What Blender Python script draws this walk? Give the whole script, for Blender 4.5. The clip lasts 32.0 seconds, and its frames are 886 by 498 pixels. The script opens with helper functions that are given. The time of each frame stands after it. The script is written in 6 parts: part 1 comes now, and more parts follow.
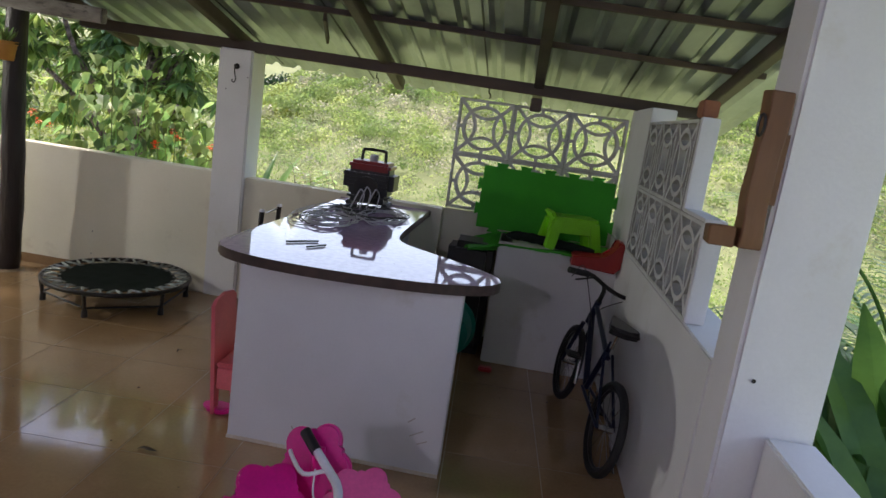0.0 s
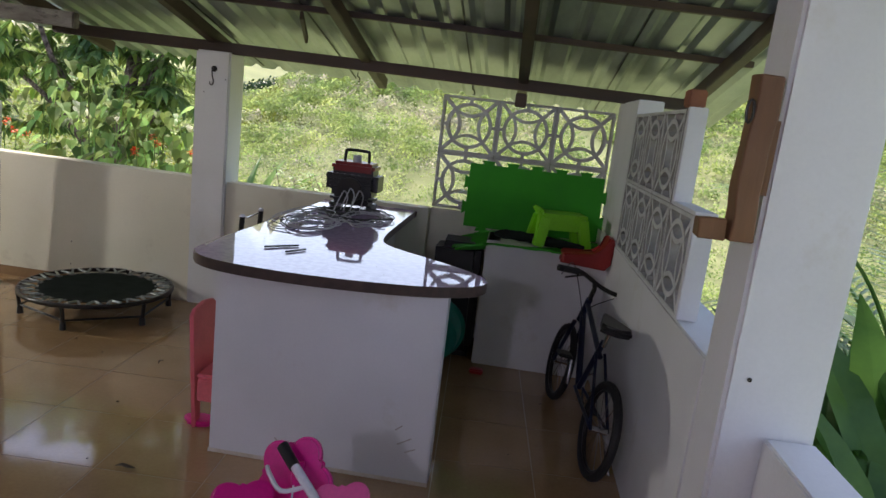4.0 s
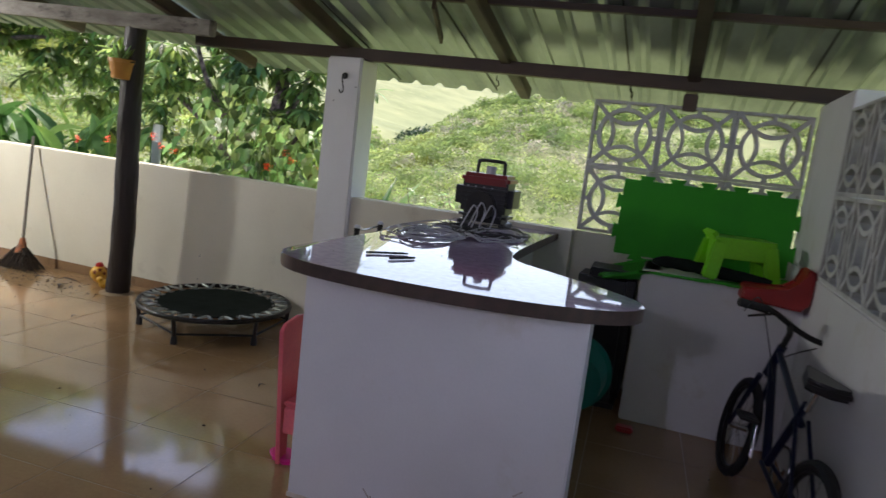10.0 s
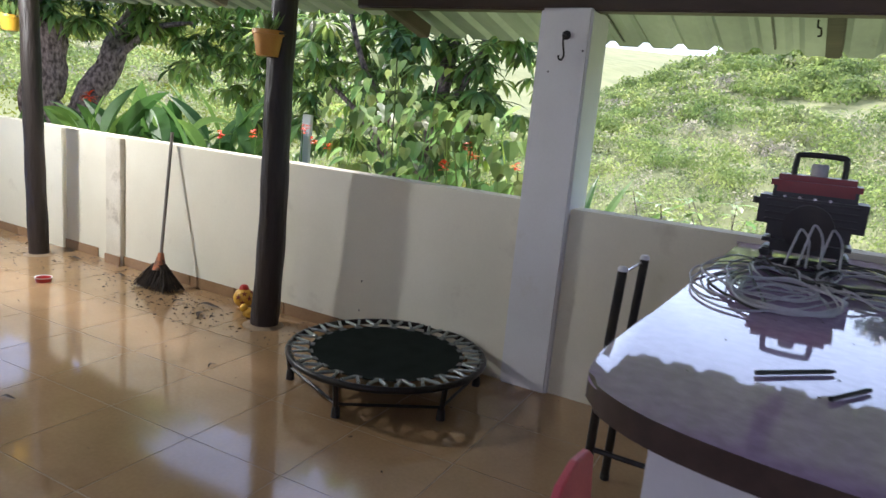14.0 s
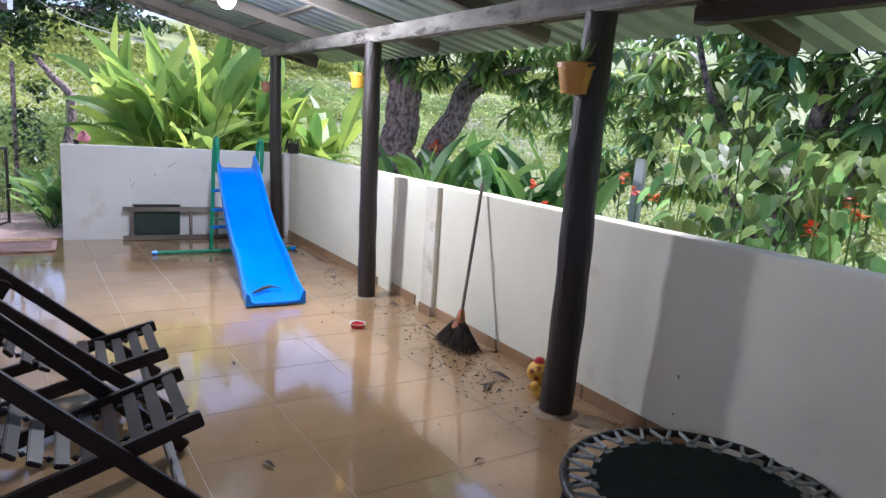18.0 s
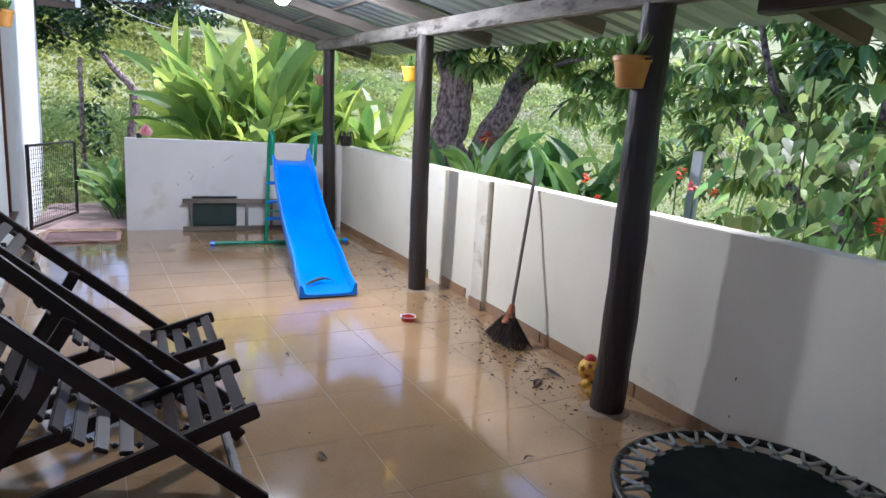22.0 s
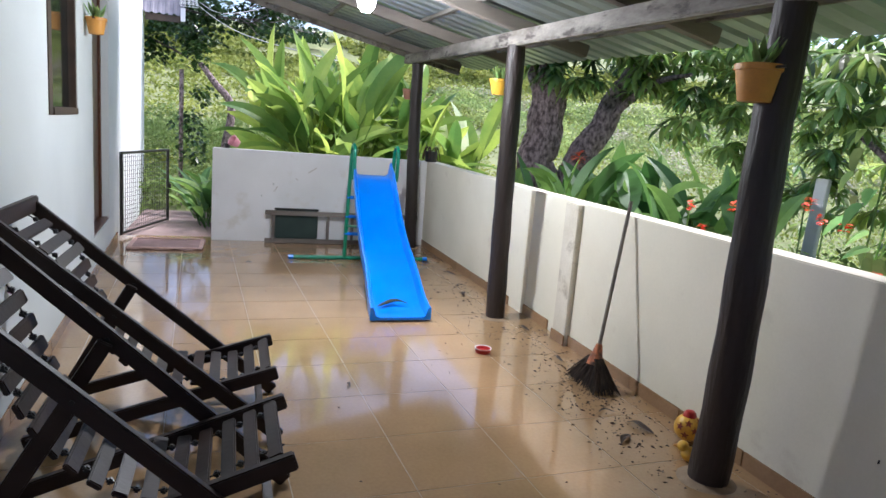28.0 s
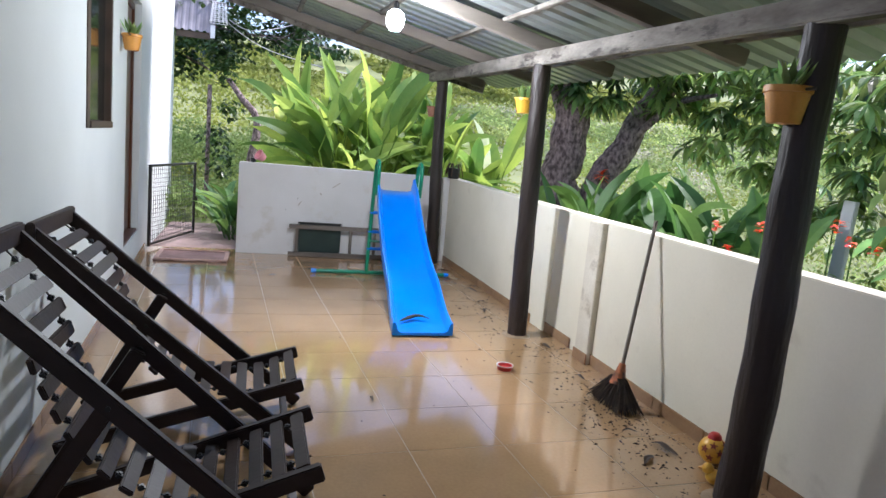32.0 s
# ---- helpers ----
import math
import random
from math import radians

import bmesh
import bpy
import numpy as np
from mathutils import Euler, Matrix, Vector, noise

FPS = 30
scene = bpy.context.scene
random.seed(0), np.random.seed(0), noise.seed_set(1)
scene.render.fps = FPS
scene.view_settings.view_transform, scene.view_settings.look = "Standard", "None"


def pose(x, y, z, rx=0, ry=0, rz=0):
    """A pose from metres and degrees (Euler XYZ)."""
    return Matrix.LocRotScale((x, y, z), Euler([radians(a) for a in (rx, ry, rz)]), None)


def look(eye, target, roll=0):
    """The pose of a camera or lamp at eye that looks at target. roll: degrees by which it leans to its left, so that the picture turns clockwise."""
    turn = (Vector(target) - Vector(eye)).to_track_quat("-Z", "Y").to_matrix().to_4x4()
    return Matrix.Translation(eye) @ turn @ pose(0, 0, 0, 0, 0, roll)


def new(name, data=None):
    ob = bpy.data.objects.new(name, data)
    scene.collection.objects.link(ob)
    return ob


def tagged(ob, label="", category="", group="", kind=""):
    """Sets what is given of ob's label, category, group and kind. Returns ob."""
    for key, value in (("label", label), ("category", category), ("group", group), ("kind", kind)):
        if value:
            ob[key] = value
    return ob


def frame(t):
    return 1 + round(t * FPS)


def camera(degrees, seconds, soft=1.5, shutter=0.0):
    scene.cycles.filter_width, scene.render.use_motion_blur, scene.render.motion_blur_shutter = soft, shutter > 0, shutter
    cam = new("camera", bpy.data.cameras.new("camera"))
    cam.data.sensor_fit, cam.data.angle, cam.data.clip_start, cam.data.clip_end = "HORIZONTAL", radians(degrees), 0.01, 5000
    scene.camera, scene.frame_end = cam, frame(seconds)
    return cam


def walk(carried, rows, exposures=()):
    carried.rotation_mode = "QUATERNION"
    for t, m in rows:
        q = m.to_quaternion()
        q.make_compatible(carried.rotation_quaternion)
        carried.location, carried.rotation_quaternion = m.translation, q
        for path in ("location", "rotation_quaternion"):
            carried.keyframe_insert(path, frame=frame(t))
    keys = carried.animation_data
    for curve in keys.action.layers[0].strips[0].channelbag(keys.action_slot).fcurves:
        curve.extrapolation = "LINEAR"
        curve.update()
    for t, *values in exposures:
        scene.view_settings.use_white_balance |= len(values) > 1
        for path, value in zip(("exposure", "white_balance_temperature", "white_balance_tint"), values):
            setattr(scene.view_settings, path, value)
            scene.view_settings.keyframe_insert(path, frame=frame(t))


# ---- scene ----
cam = camera(67.5, 32.0, shutter=0.5)
PATH = [
    (0, (3.788, -4.537, 1.615), (3.587, -2.585, 1.229), 8.1),
    (0.5, (3.792, -4.541, 1.617), (3.613, -2.586, 1.235), 7.4),
    (1, (3.799, -4.54, 1.615), (3.611, -2.586, 1.231), 7.6),
    (1.5, (3.797, -4.541, 1.614), (3.6, -2.589, 1.225), 6.8),
    (2, (3.809, -4.532, 1.609), (3.617, -2.579, 1.224), 6.3),
    (2.5, (3.817, -4.531, 1.607), (3.665, -2.574, 1.223), 6.4),
    (4.5, (3.822, -4.411, 1.606), (3.614, -2.459, 1.224), 6.5),
    (5, (3.818, -4.406, 1.613), (3.566, -2.454, 1.259), 5.9),
    (5.5, (3.822, -4.41, 1.612), (3.541, -2.462, 1.258), 5.5),
    (6, (3.828, -4.408, 1.61), (3.513, -2.464, 1.26), 5.4),
    (6.5, (3.834, -4.403, 1.61), (3.479, -2.467, 1.257), 6.0),
    (7, (3.846, -4.394, 1.604), (3.471, -2.462, 1.248), 4.7),
    (7.5, (3.857, -4.396, 1.599), (3.468, -2.466, 1.248), 4.8),
    (8, (3.892, -4.399, 1.581), (3.495, -2.471, 1.232), 5.3),
    (8.5, (3.886, -4.363, 1.561), (3.502, -2.439, 1.172), 5.1),
    (9, (3.833, -4.212, 1.401), (3.566, -2.265, 1.031), 6.6),
    (9.5, (3.797, -4.036, 1.362), (3.33, -2.119, 1.033), 3.6),
    (10, (3.802, -3.822, 1.356), (3.173, -1.947, 1.062), 6.8),
    (10.5, (3.72, -3.639, 1.348), (2.97, -1.811, 1.039), 4.8),
    (11, (3.634, -3.419, 1.357), (2.83, -1.609, 1.077), 4.5),
    (11.5, (3.417, -3.288, 1.285), (2.418, -1.567, 1.083), 3.8),
    (12, (3.355, -3.14, 1.385), (2.141, -1.566, 1.17), 4.8),
    (12.5, (3.257, -3.079, 1.385), (2.123, -1.454, 1.119), 5.0),
    (13, (3.01, -3.008, 1.386), (1.994, -1.308, 1.106), 2.7),
    (13.5, (2.898, -2.925, 1.324), (1.939, -1.212, 0.944), 4.9),
    (15.5, (2.453, -2.301, 1.35), (1.286, -0.704, 1.055), 5.1),
    (16, (2.427, -2.168, 1.371), (0.994, -0.807, 1.065), 5.6),
    (16.2, (2.407, -2.131, 1.372), (0.891, -0.86, 1.077), 6.6),
    (16.5, (2.398, -2.079, 1.4), (0.764, -0.972, 1.076), 6.2),
    (17, (2.392, -2.055, 1.404), (0.693, -1.056, 1.064), 4.4),
    (17.5, (2.396, -2.068, 1.408), (0.691, -1.081, 1.065), 3.2),
    (18, (2.425, -2.103, 1.364), (0.719, -1.116, 1.023), 3.6),
    (18.5, (2.43, -2.104, 1.372), (0.72, -1.129, 1.014), 3.1),
    (19, (2.438, -2.088, 1.36), (0.725, -1.122, 0.995), 3.8),
    (19.5, (2.431, -2.11, 1.372), (0.717, -1.148, 0.999), 3.5),
    (20, (2.416, -2.082, 1.381), (0.686, -1.153, 0.999), 3.0),
    (20.5, (2.418, -2.093, 1.378), (0.679, -1.182, 0.997), 3.4),
    (21, (2.434, -2.104, 1.368), (0.686, -1.208, 0.992), 3.7),
    (21.5, (2.426, -2.097, 1.377), (0.664, -1.233, 0.992), 4.8),
    (22, (2.415, -2.106, 1.39), (0.646, -1.253, 1.011), 3.3),
    (22.5, (2.413, -2.105, 1.383), (0.643, -1.253, 1.003), 3.9),
    (23, (2.406, -2.097, 1.408), (0.651, -1.22, 1.019), 4.3),
    (23.5, (2.396, -2.095, 1.413), (0.642, -1.218, 1.021), 4.5),
    (24, (2.385, -2.101, 1.414), (0.628, -1.23, 1.02), 4.6),
    (24.5, (2.369, -2.088, 1.416), (0.594, -1.254, 1.025), 4.7),
    (25, (2.327, -2.075, 1.453), (0.54, -1.267, 1.061), 4.0),
    (25.5, (2.292, -2.075, 1.419), (0.503, -1.272, 1.028), 4.2),
    (27.5, (2.1, -1.897, 1.38), (0.252, -1.211, 1.044), 5.5),
    (28, (2.095, -1.923, 1.378), (0.222, -1.312, 1.032), 4.6),
    (28.5, (2.11, -1.929, 1.382), (0.231, -1.328, 1.052), 5.4),
    (29, (2.117, -1.936, 1.38), (0.232, -1.34, 1.079), 5.8),
    (29.5, (2.121, -1.943, 1.381), (0.222, -1.389, 1.085), 6.0),
    (30, (2.14, -1.948, 1.38), (0.242, -1.389, 1.085), 5.3),
    (30.5, (2.145, -1.959, 1.378), (0.246, -1.405, 1.082), 5.5),
    (31, (2.15, -1.951, 1.379), (0.255, -1.383, 1.083), 5.2),
    (31.5, (2.149, -1.95, 1.383), (0.253, -1.39, 1.08), 5.4),
    (32, (2.109, -1.962, 1.377), (0.211, -1.406, 1.075), 5.3),
]
walk(cam, [(t, look(eye, target, roll)) for t, eye, target, roll in PATH],
     [(0.0, 1.21, 6850, 19), (8.5, 1.21, 6850, 19), (10.5, 1.18, 6500, 19), (13.5, 1.28, 6250, 20), (15.8, 1.34, 5950, 20), (17.0, 1.23, 5650, 26), (25.0, 1.18, 5700, 24), (28.0, 1.10, 5900, 22), (32.0, 1.11, 5900, 22)])

# ---- light ----
world = bpy.data.worlds.new("sky")
scene.world = world
world.use_nodes = True
wn = world.node_tree
sky = wn.nodes.new("ShaderNodeTexSky")
sky.sky_type = "NISHITA"
sky.sun_disc = False
sky.sun_elevation, sky.sun_rotation = radians(60), radians(-7)
sky.air_density, sky.dust_density = 1.0, 1.6
wn.nodes["Background"].inputs["Strength"].default_value = 0.15
wn.links.new(sky.outputs[0], wn.nodes["Background"].inputs["Color"])
sun = new("sun", bpy.data.lights.new("sun", "SUN"))
sun.data.energy, sun.data.angle, sun.data.color = 4.5, radians(24), (1.0, 0.95, 0.87)
sun.matrix_world = look((0, 0, 0), (0.06, -0.50, -0.865))


def bulb_light(name, at, power, colour):
    """The light of a bare bulb; the bulb itself is built with the fittings."""
    lamp = new(name, bpy.data.lights.new(name, "POINT"))
    lamp.data.energy, lamp.data.color, lamp.data.shadow_soft_size = power, colour, 0.05
    lamp.location = at


PATIO_BULB, PORCH_BULB = (-2.37, -1.12, 2.18), (2.75, -6.0, 2.15)
bulb_light("patio_bulb_light", (-2.37, -1.12, 2.10), 112, (0.95, 1.0, 0.93))
bulb_light("porch_bulb_light", (2.75, -6.0, 2.07), 30, (0.70, 0.68, 1.0))


# ---- materials ----
def links(m, *pairs):
    for a, b in pairs:
        m.node_tree.links.new(a, b)


def mat(name, c1, c2=None, rough=0.6, metal=0.0, scale=6.0, fine=90.0, bump=0.15, spec=0.5, coat=0.0, random_tone=0.0,
        stretch=None, spots=None, world_space=False, rough2=None, island=False, through_light=0.0, relief=0.004, grain_tone=0.14):
    """A two-scale procedural surface: broad patches between c1 and c2, a fine grain in tone and relief."""
    m = bpy.data.materials.new(name)
    m.use_nodes = True
    nt = m.node_tree
    n, b = nt.nodes, nt.nodes["Principled BSDF"]
    c2 = c2 or tuple(v * 0.8 for v in c1)
    co = n.new("ShaderNodeTexCoord")
    src = co.outputs["Object"]
    if world_space:
        src = n.new("ShaderNodeNewGeometry").outputs["Position"]
    if stretch:
        mp = n.new("ShaderNodeMapping")
        mp.inputs["Scale"].default_value = stretch
        links(m, (src, mp.inputs["Vector"]))
        src = mp.outputs[0]
    n1, n2 = n.new("ShaderNodeTexNoise"), n.new("ShaderNodeTexNoise")
    n1.inputs["Scale"].default_value, n1.inputs["Detail"].default_value = scale, 5
    n2.inputs["Scale"].default_value, n2.inputs["Detail"].default_value = fine, 4
    links(m, (src, n1.inputs["Vector"]), (src, n2.inputs["Vector"]))
    ramp = n.new("ShaderNodeMapRange")
    ramp.inputs["From Min"].default_value, ramp.inputs["From Max"].default_value = 0.36, 0.64
    links(m, (n1.outputs["Fac"], ramp.inputs["Value"]))
    mix = n.new("ShaderNodeMix")
    mix.data_type = "RGBA"
    mix.inputs["A"].default_value, mix.inputs["B"].default_value = (*c1, 1), (*c2, 1)
    links(m, (ramp.outputs[0], mix.inputs["Factor"]))
    col = mix.outputs["Result"]
    hsv = n.new("ShaderNodeHueSaturation")
    grain = n.new("ShaderNodeMapRange")
    grain.inputs["To Min"].default_value, grain.inputs["To Max"].default_value = 1 - grain_tone, 1 + grain_tone
    links(m, (n2.outputs["Fac"], grain.inputs["Value"]), (grain.outputs[0], hsv.inputs["Value"]), (col, hsv.inputs["Color"]))
    col = hsv.outputs[0]
    if random_tone:
        h2 = n.new("ShaderNodeHueSaturation")
        r = n.new("ShaderNodeMapRange")
        r.inputs["To Min"].default_value, r.inputs["To Max"].default_value = 1 - random_tone, 1 + random_tone
        if island:
            g = n.new("ShaderNodeNewGeometry")
            links(m, (g.outputs["Random Per Island"], r.inputs["Value"]))
            r2 = n.new("ShaderNodeMapRange")
            r2.inputs["To Min"].default_value, r2.inputs["To Max"].default_value = 0.5 - 0.06 * random_tone, 0.5 + 0.04 * random_tone
            mu = n.new("ShaderNodeMath")
            mu.operation = "MULTIPLY"
            mu.inputs[1].default_value = 7.31
            fr = n.new("ShaderNodeMath")
            fr.operation = "FRACT"
            links(m, (g.outputs["Random Per Island"], mu.inputs[0]), (mu.outputs[0], fr.inputs[0]), (fr.outputs[0], r2.inputs["Value"]), (r2.outputs[0], h2.inputs["Hue"]))
        else:
            g = n.new("ShaderNodeObjectInfo")
            links(m, (g.outputs["Random"], r.inputs["Value"]))
            if through_light:
                r2 = n.new("ShaderNodeMapRange")
                r2.inputs["To Min"].default_value, r2.inputs["To Max"].default_value = 0.53, 0.475
                links(m, (g.outputs["Random"], r2.inputs["Value"]), (r2.outputs[0], h2.inputs["Hue"]))
        links(m, (r.outputs[0], h2.inputs["Value"]), (col, h2.inputs["Color"]))
        col = h2.outputs[0]
    if spots:
        colour, sscale, lo, hi = spots
        n3 = n.new("ShaderNodeTexNoise")
        n3.inputs["Scale"].default_value, n3.inputs["Detail"].default_value, n3.inputs["Roughness"].default_value = sscale, 8, 0.65
        r3 = n.new("ShaderNodeMapRange")
        r3.inputs["From Min"].default_value, r3.inputs["From Max"].default_value = lo, hi
        mx = n.new("ShaderNodeMix")
        mx.data_type = "RGBA"
        mx.inputs["B"].default_value = (*colour, 1)
        links(m, (src, n3.inputs["Vector"]), (n3.outputs["Fac"], r3.inputs["Value"]), (r3.outputs[0], mx.inputs["Factor"]), (col, mx.inputs["A"]))
        col = mx.outputs["Result"]
    links(m, (col, b.inputs["Base Color"]))
    b.inputs["Roughness"].default_value, b.inputs["Metallic"].default_value = rough, metal
    b.inputs["Specular IOR Level"].default_value = spec
    b.inputs["Coat Weight"].default_value = coat
    b.inputs["Coat Roughness"].default_value = 0.05
    if rough2 is not None:
        rr = n.new("ShaderNodeMapRange")
        rr.inputs["From Min"].default_value, rr.inputs["From Max"].default_value = 0.35, 0.65
        rr.inputs["To Min"].default_value, rr.inputs["To Max"].default_value = rough, rough2
        links(m, (n1.outputs["Fac"], rr.inputs["Value"]), (rr.outputs[0], b.inputs["Roughness"]))
    if bump:
        bp = n.new("ShaderNodeBump")
        bp.inputs["Strength"].default_value, bp.inputs["Distance"].default_value = bump, relief
        links(m, (n2.outputs["Fac"], bp.inputs["Height"]), (bp.outputs[0], b.inputs["Normal"]))
    if through_light:
        tl = n.new("ShaderNodeBsdfTranslucent")
        ms = n.new("ShaderNodeMixShader")
        ms.inputs[0].default_value = through_light
        links(m, (col, tl.inputs["Color"]), (b.outputs[0], ms.inputs[1]), (tl.outputs[0], ms.inputs[2]), (ms.outputs[0], n["Material Output"].inputs["Surface"]))
    return m


M_WALL = mat("white_plaster", (0.76, 0.755, 0.755), (0.69, 0.685, 0.68), 0.75, scale=1.6, fine=90, bump=0.15, grain_tone=0.04, spots=((0.58, 0.54, 0.46), 3.0, 0.60, 0.82))
M_PARAPET = mat("cream_plaster", (0.78, 0.74, 0.61), (0.71, 0.67, 0.54), 0.75, scale=1.6, fine=90, bump=0.15, grain_tone=0.04, spots=((0.52, 0.46, 0.36), 3.0, 0.60, 0.82))
M_HOUSE = mat("house_plaster", (0.63, 0.67, 0.67), (0.58, 0.62, 0.62), 0.7, scale=1.2, fine=90, bump=0.12, grain_tone=0.04)
M_STAIN = mat("damp_plaster", (0.47, 0.42, 0.37), (0.42, 0.37, 0.32), 0.7, scale=3, bump=0.25)
M_TILE = mat("tan_floor_tile", (0.41, 0.258, 0.135), (0.34, 0.212, 0.108), 0.06, scale=2.2, fine=60, bump=0.01, spec=0.6, random_tone=0.03, rough2=0.16, coat=0.30, world_space=True, spots=((0.27, 0.165, 0.09), 1.6, 0.58, 0.80))
M_GROUT = mat("pale_grout", (0.46, 0.36, 0.25), (0.36, 0.27, 0.18), 0.5, scale=3)
M_COLLAR = mat("muddy_cement", (0.36, 0.26, 0.17), (0.24, 0.165, 0.10), 0.7, scale=14, bump=0.4)
M_SKIRT = mat("tan_skirting_tile", (0.33, 0.20, 0.11), (0.27, 0.16, 0.085), 0.2, scale=4, bump=0.03, random_tone=0.08)
M_POST = mat("dark_tree_post", (0.020, 0.014, 0.012), (0.036, 0.026, 0.022), 0.5, scale=7, fine=34, bump=0.9, relief=0.012, spec=0.4, stretch=(1, 1, 0.15), spots=((0.30, 0.28, 0.25), 26, 0.70, 0.74))
M_BEAM_PALE = mat("weathered_timber", (0.25, 0.23, 0.20), (0.10, 0.085, 0.07), 0.8, scale=9, fine=90, bump=0.8, stretch=(0.3, 1, 1), spots=((0.045, 0.036, 0.03), 17, 0.56, 0.66), grain_tone=0.3)
M_BEAM_DARK = mat("dark_brown_timber", (0.085, 0.053, 0.036), (0.050, 0.033, 0.024), 0.6, scale=5, fine=60, bump=0.4, stretch=(0.2, 1, 1))
M_RAFTER = mat("grey_rafter", (0.22, 0.19, 0.16), (0.12, 0.10, 0.085), 0.75, scale=4, fine=50, bump=0.4, stretch=(1, 0.2, 1))
M_ZINC = mat("galvanised_sheet", (0.34, 0.38, 0.375), (0.25, 0.285, 0.28), 0.34, metal=0.6, scale=2.2, fine=30, bump=0.06, rough2=0.5, stretch=(1, 0.35, 1), spots=((0.12, 0.11, 0.09), 5, 0.66, 0.80))
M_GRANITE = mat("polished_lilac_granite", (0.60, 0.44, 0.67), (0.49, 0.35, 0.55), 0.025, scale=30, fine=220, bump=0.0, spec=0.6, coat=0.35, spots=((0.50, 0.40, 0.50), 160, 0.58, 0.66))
M_GRANEDGE = mat("brown_granite_edge", (0.078, 0.050, 0.040), (0.055, 0.036, 0.030), 0.3, scale=30, fine=200, bump=0.05)
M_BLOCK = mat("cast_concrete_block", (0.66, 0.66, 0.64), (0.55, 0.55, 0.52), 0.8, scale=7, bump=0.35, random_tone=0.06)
M_BLOCK_SHADE = mat("shaded_block_concrete", (0.40, 0.38, 0.35), (0.28, 0.265, 0.24), 0.9, scale=9, bump=0.4)
M_PIER = mat("yellowed_plaster", (0.60, 0.55, 0.44), (0.70, 0.66, 0.56), 0.75, scale=4, bump=0.2, spots=((0.30, 0.25, 0.17), 5, 0.60, 0.75))
M_TIDE = mat("splashed_plaster", (0.62, 0.53, 0.40), (0.72, 0.66, 0.55), 0.7, scale=9, bump=0.2)
M_TANK = mat("dark_red_enamel", (0.26, 0.014, 0.012), (0.20, 0.012, 0.01), 0.3, scale=6)
M_BLUE = mat("blue_plastic", (0.0, 0.23, 0.90), (0.0, 0.19, 0.80), 0.3, scale=3, bump=0.03)
M_GREENPIPE = mat("green_painted_steel", (0.0, 0.22, 0.12), (0.0, 0.17, 0.09), 0.35, scale=8, bump=0.05)
M_CHAIRWOOD = mat("dark_stained_wood", (0.040, 0.021, 0.015), (0.024, 0.013, 0.010), 0.48, spec=0.35, scale=4, fine=55, bump=0.25, stretch=(1, 0.2, 1), random_tone=0.25)
M_BLACK = mat("black_fabric", (0.014, 0.02, 0.017), (0.010, 0.014, 0.012), 0.95, scale=9, fine=200, bump=0.3, spec=0.08)
M_BLACKMETAL = mat("black_steel", (0.015, 0.015, 0.015), (0.03, 0.025, 0.02), 0.35, metal=0.4, scale=8)
M_BLACKPL = mat("black_plastic", (0.012, 0.012, 0.013), (0.02, 0.02, 0.02), 0.4, scale=8)
M_CHROME = mat("bright_steel", (0.7, 0.7, 0.7), (0.55, 0.55, 0.55), 0.2, metal=1.0, scale=20)
M_RED = mat("red_enamel", (0.50, 0.02, 0.015), (0.40, 0.015, 0.012), 0.3, scale=6)
M_GMAT = mat("green_foam", (0.03, 0.40, 0.02), (0.025, 0.34, 0.02), 0.8, scale=5, fine=260, bump=0.4)
M_STOOL = mat("lime_plastic", (0.22, 0.72, 0.02), (0.18, 0.62, 0.02), 0.35, scale=4, bump=0.02)
M_PINK = mat("pink_plastic", (0.85, 0.19, 0.22), (0.75, 0.13, 0.18), 0.4, scale=4, bump=0.02)
M_MAGENTA = mat("magenta_plastic", (0.80, 0.01, 0.28), (0.70, 0.01, 0.22), 0.3, scale=4, bump=0.02)
M_ROSE = mat("rose_plastic", (0.88, 0.14, 0.36), (0.8, 0.11, 0.30), 0.35, scale=4, bump=0.02)
M_CABLE = mat("grey_cable", (0.55, 0.53, 0.58), (0.45, 0.44, 0.48), 0.45, scale=9)
M_CABLE_DARK = mat("dark_cable", (0.05, 0.05, 0.055), (0.03, 0.03, 0.03), 0.5, scale=9)
M_TERRA = mat("terracotta_plastic", (0.60, 0.28, 0.05), (0.52, 0.23, 0.04), 0.5, scale=6)
M_YELLOW = mat("yellow_plastic", (0.78, 0.44, 0.04), (0.68, 0.37, 0.04), 0.4, scale=6)
M_CLAY = mat("pale_clay", (0.42, 0.20, 0.13), (0.36, 0.17, 0.11), 0.7, scale=6)
M_WOODBRACE = mat("raw_brown_plank", (0.20, 0.088, 0.036), (0.12, 0.052, 0.024), 0.6, scale=5, fine=50, bump=0.4, stretch=(1, 1, 0.2))
M_BRICK = mat("fired_brick", (0.32, 0.125, 0.065), (0.24, 0.095, 0.055), 0.85, scale=8, bump=0.5)
M_DOOR = mat("varnished_door_wood", (0.11, 0.040, 0.016), (0.07, 0.026, 0.011), 0.35, scale=4, fine=40, bump=0.2, stretch=(1, 1, 0.15))
M_GLASSDARK = mat("dark_pane", (0.010, 0.014, 0.014), (0.008, 0.011, 0.011), 0.08, scale=3, bump=0.0, spec=0.25)
M_LEAFDRY = mat("dry_leaf", (0.045, 0.027, 0.016), (0.085, 0.05, 0.028), 0.7, scale=9, island=True, random_tone=0.4)
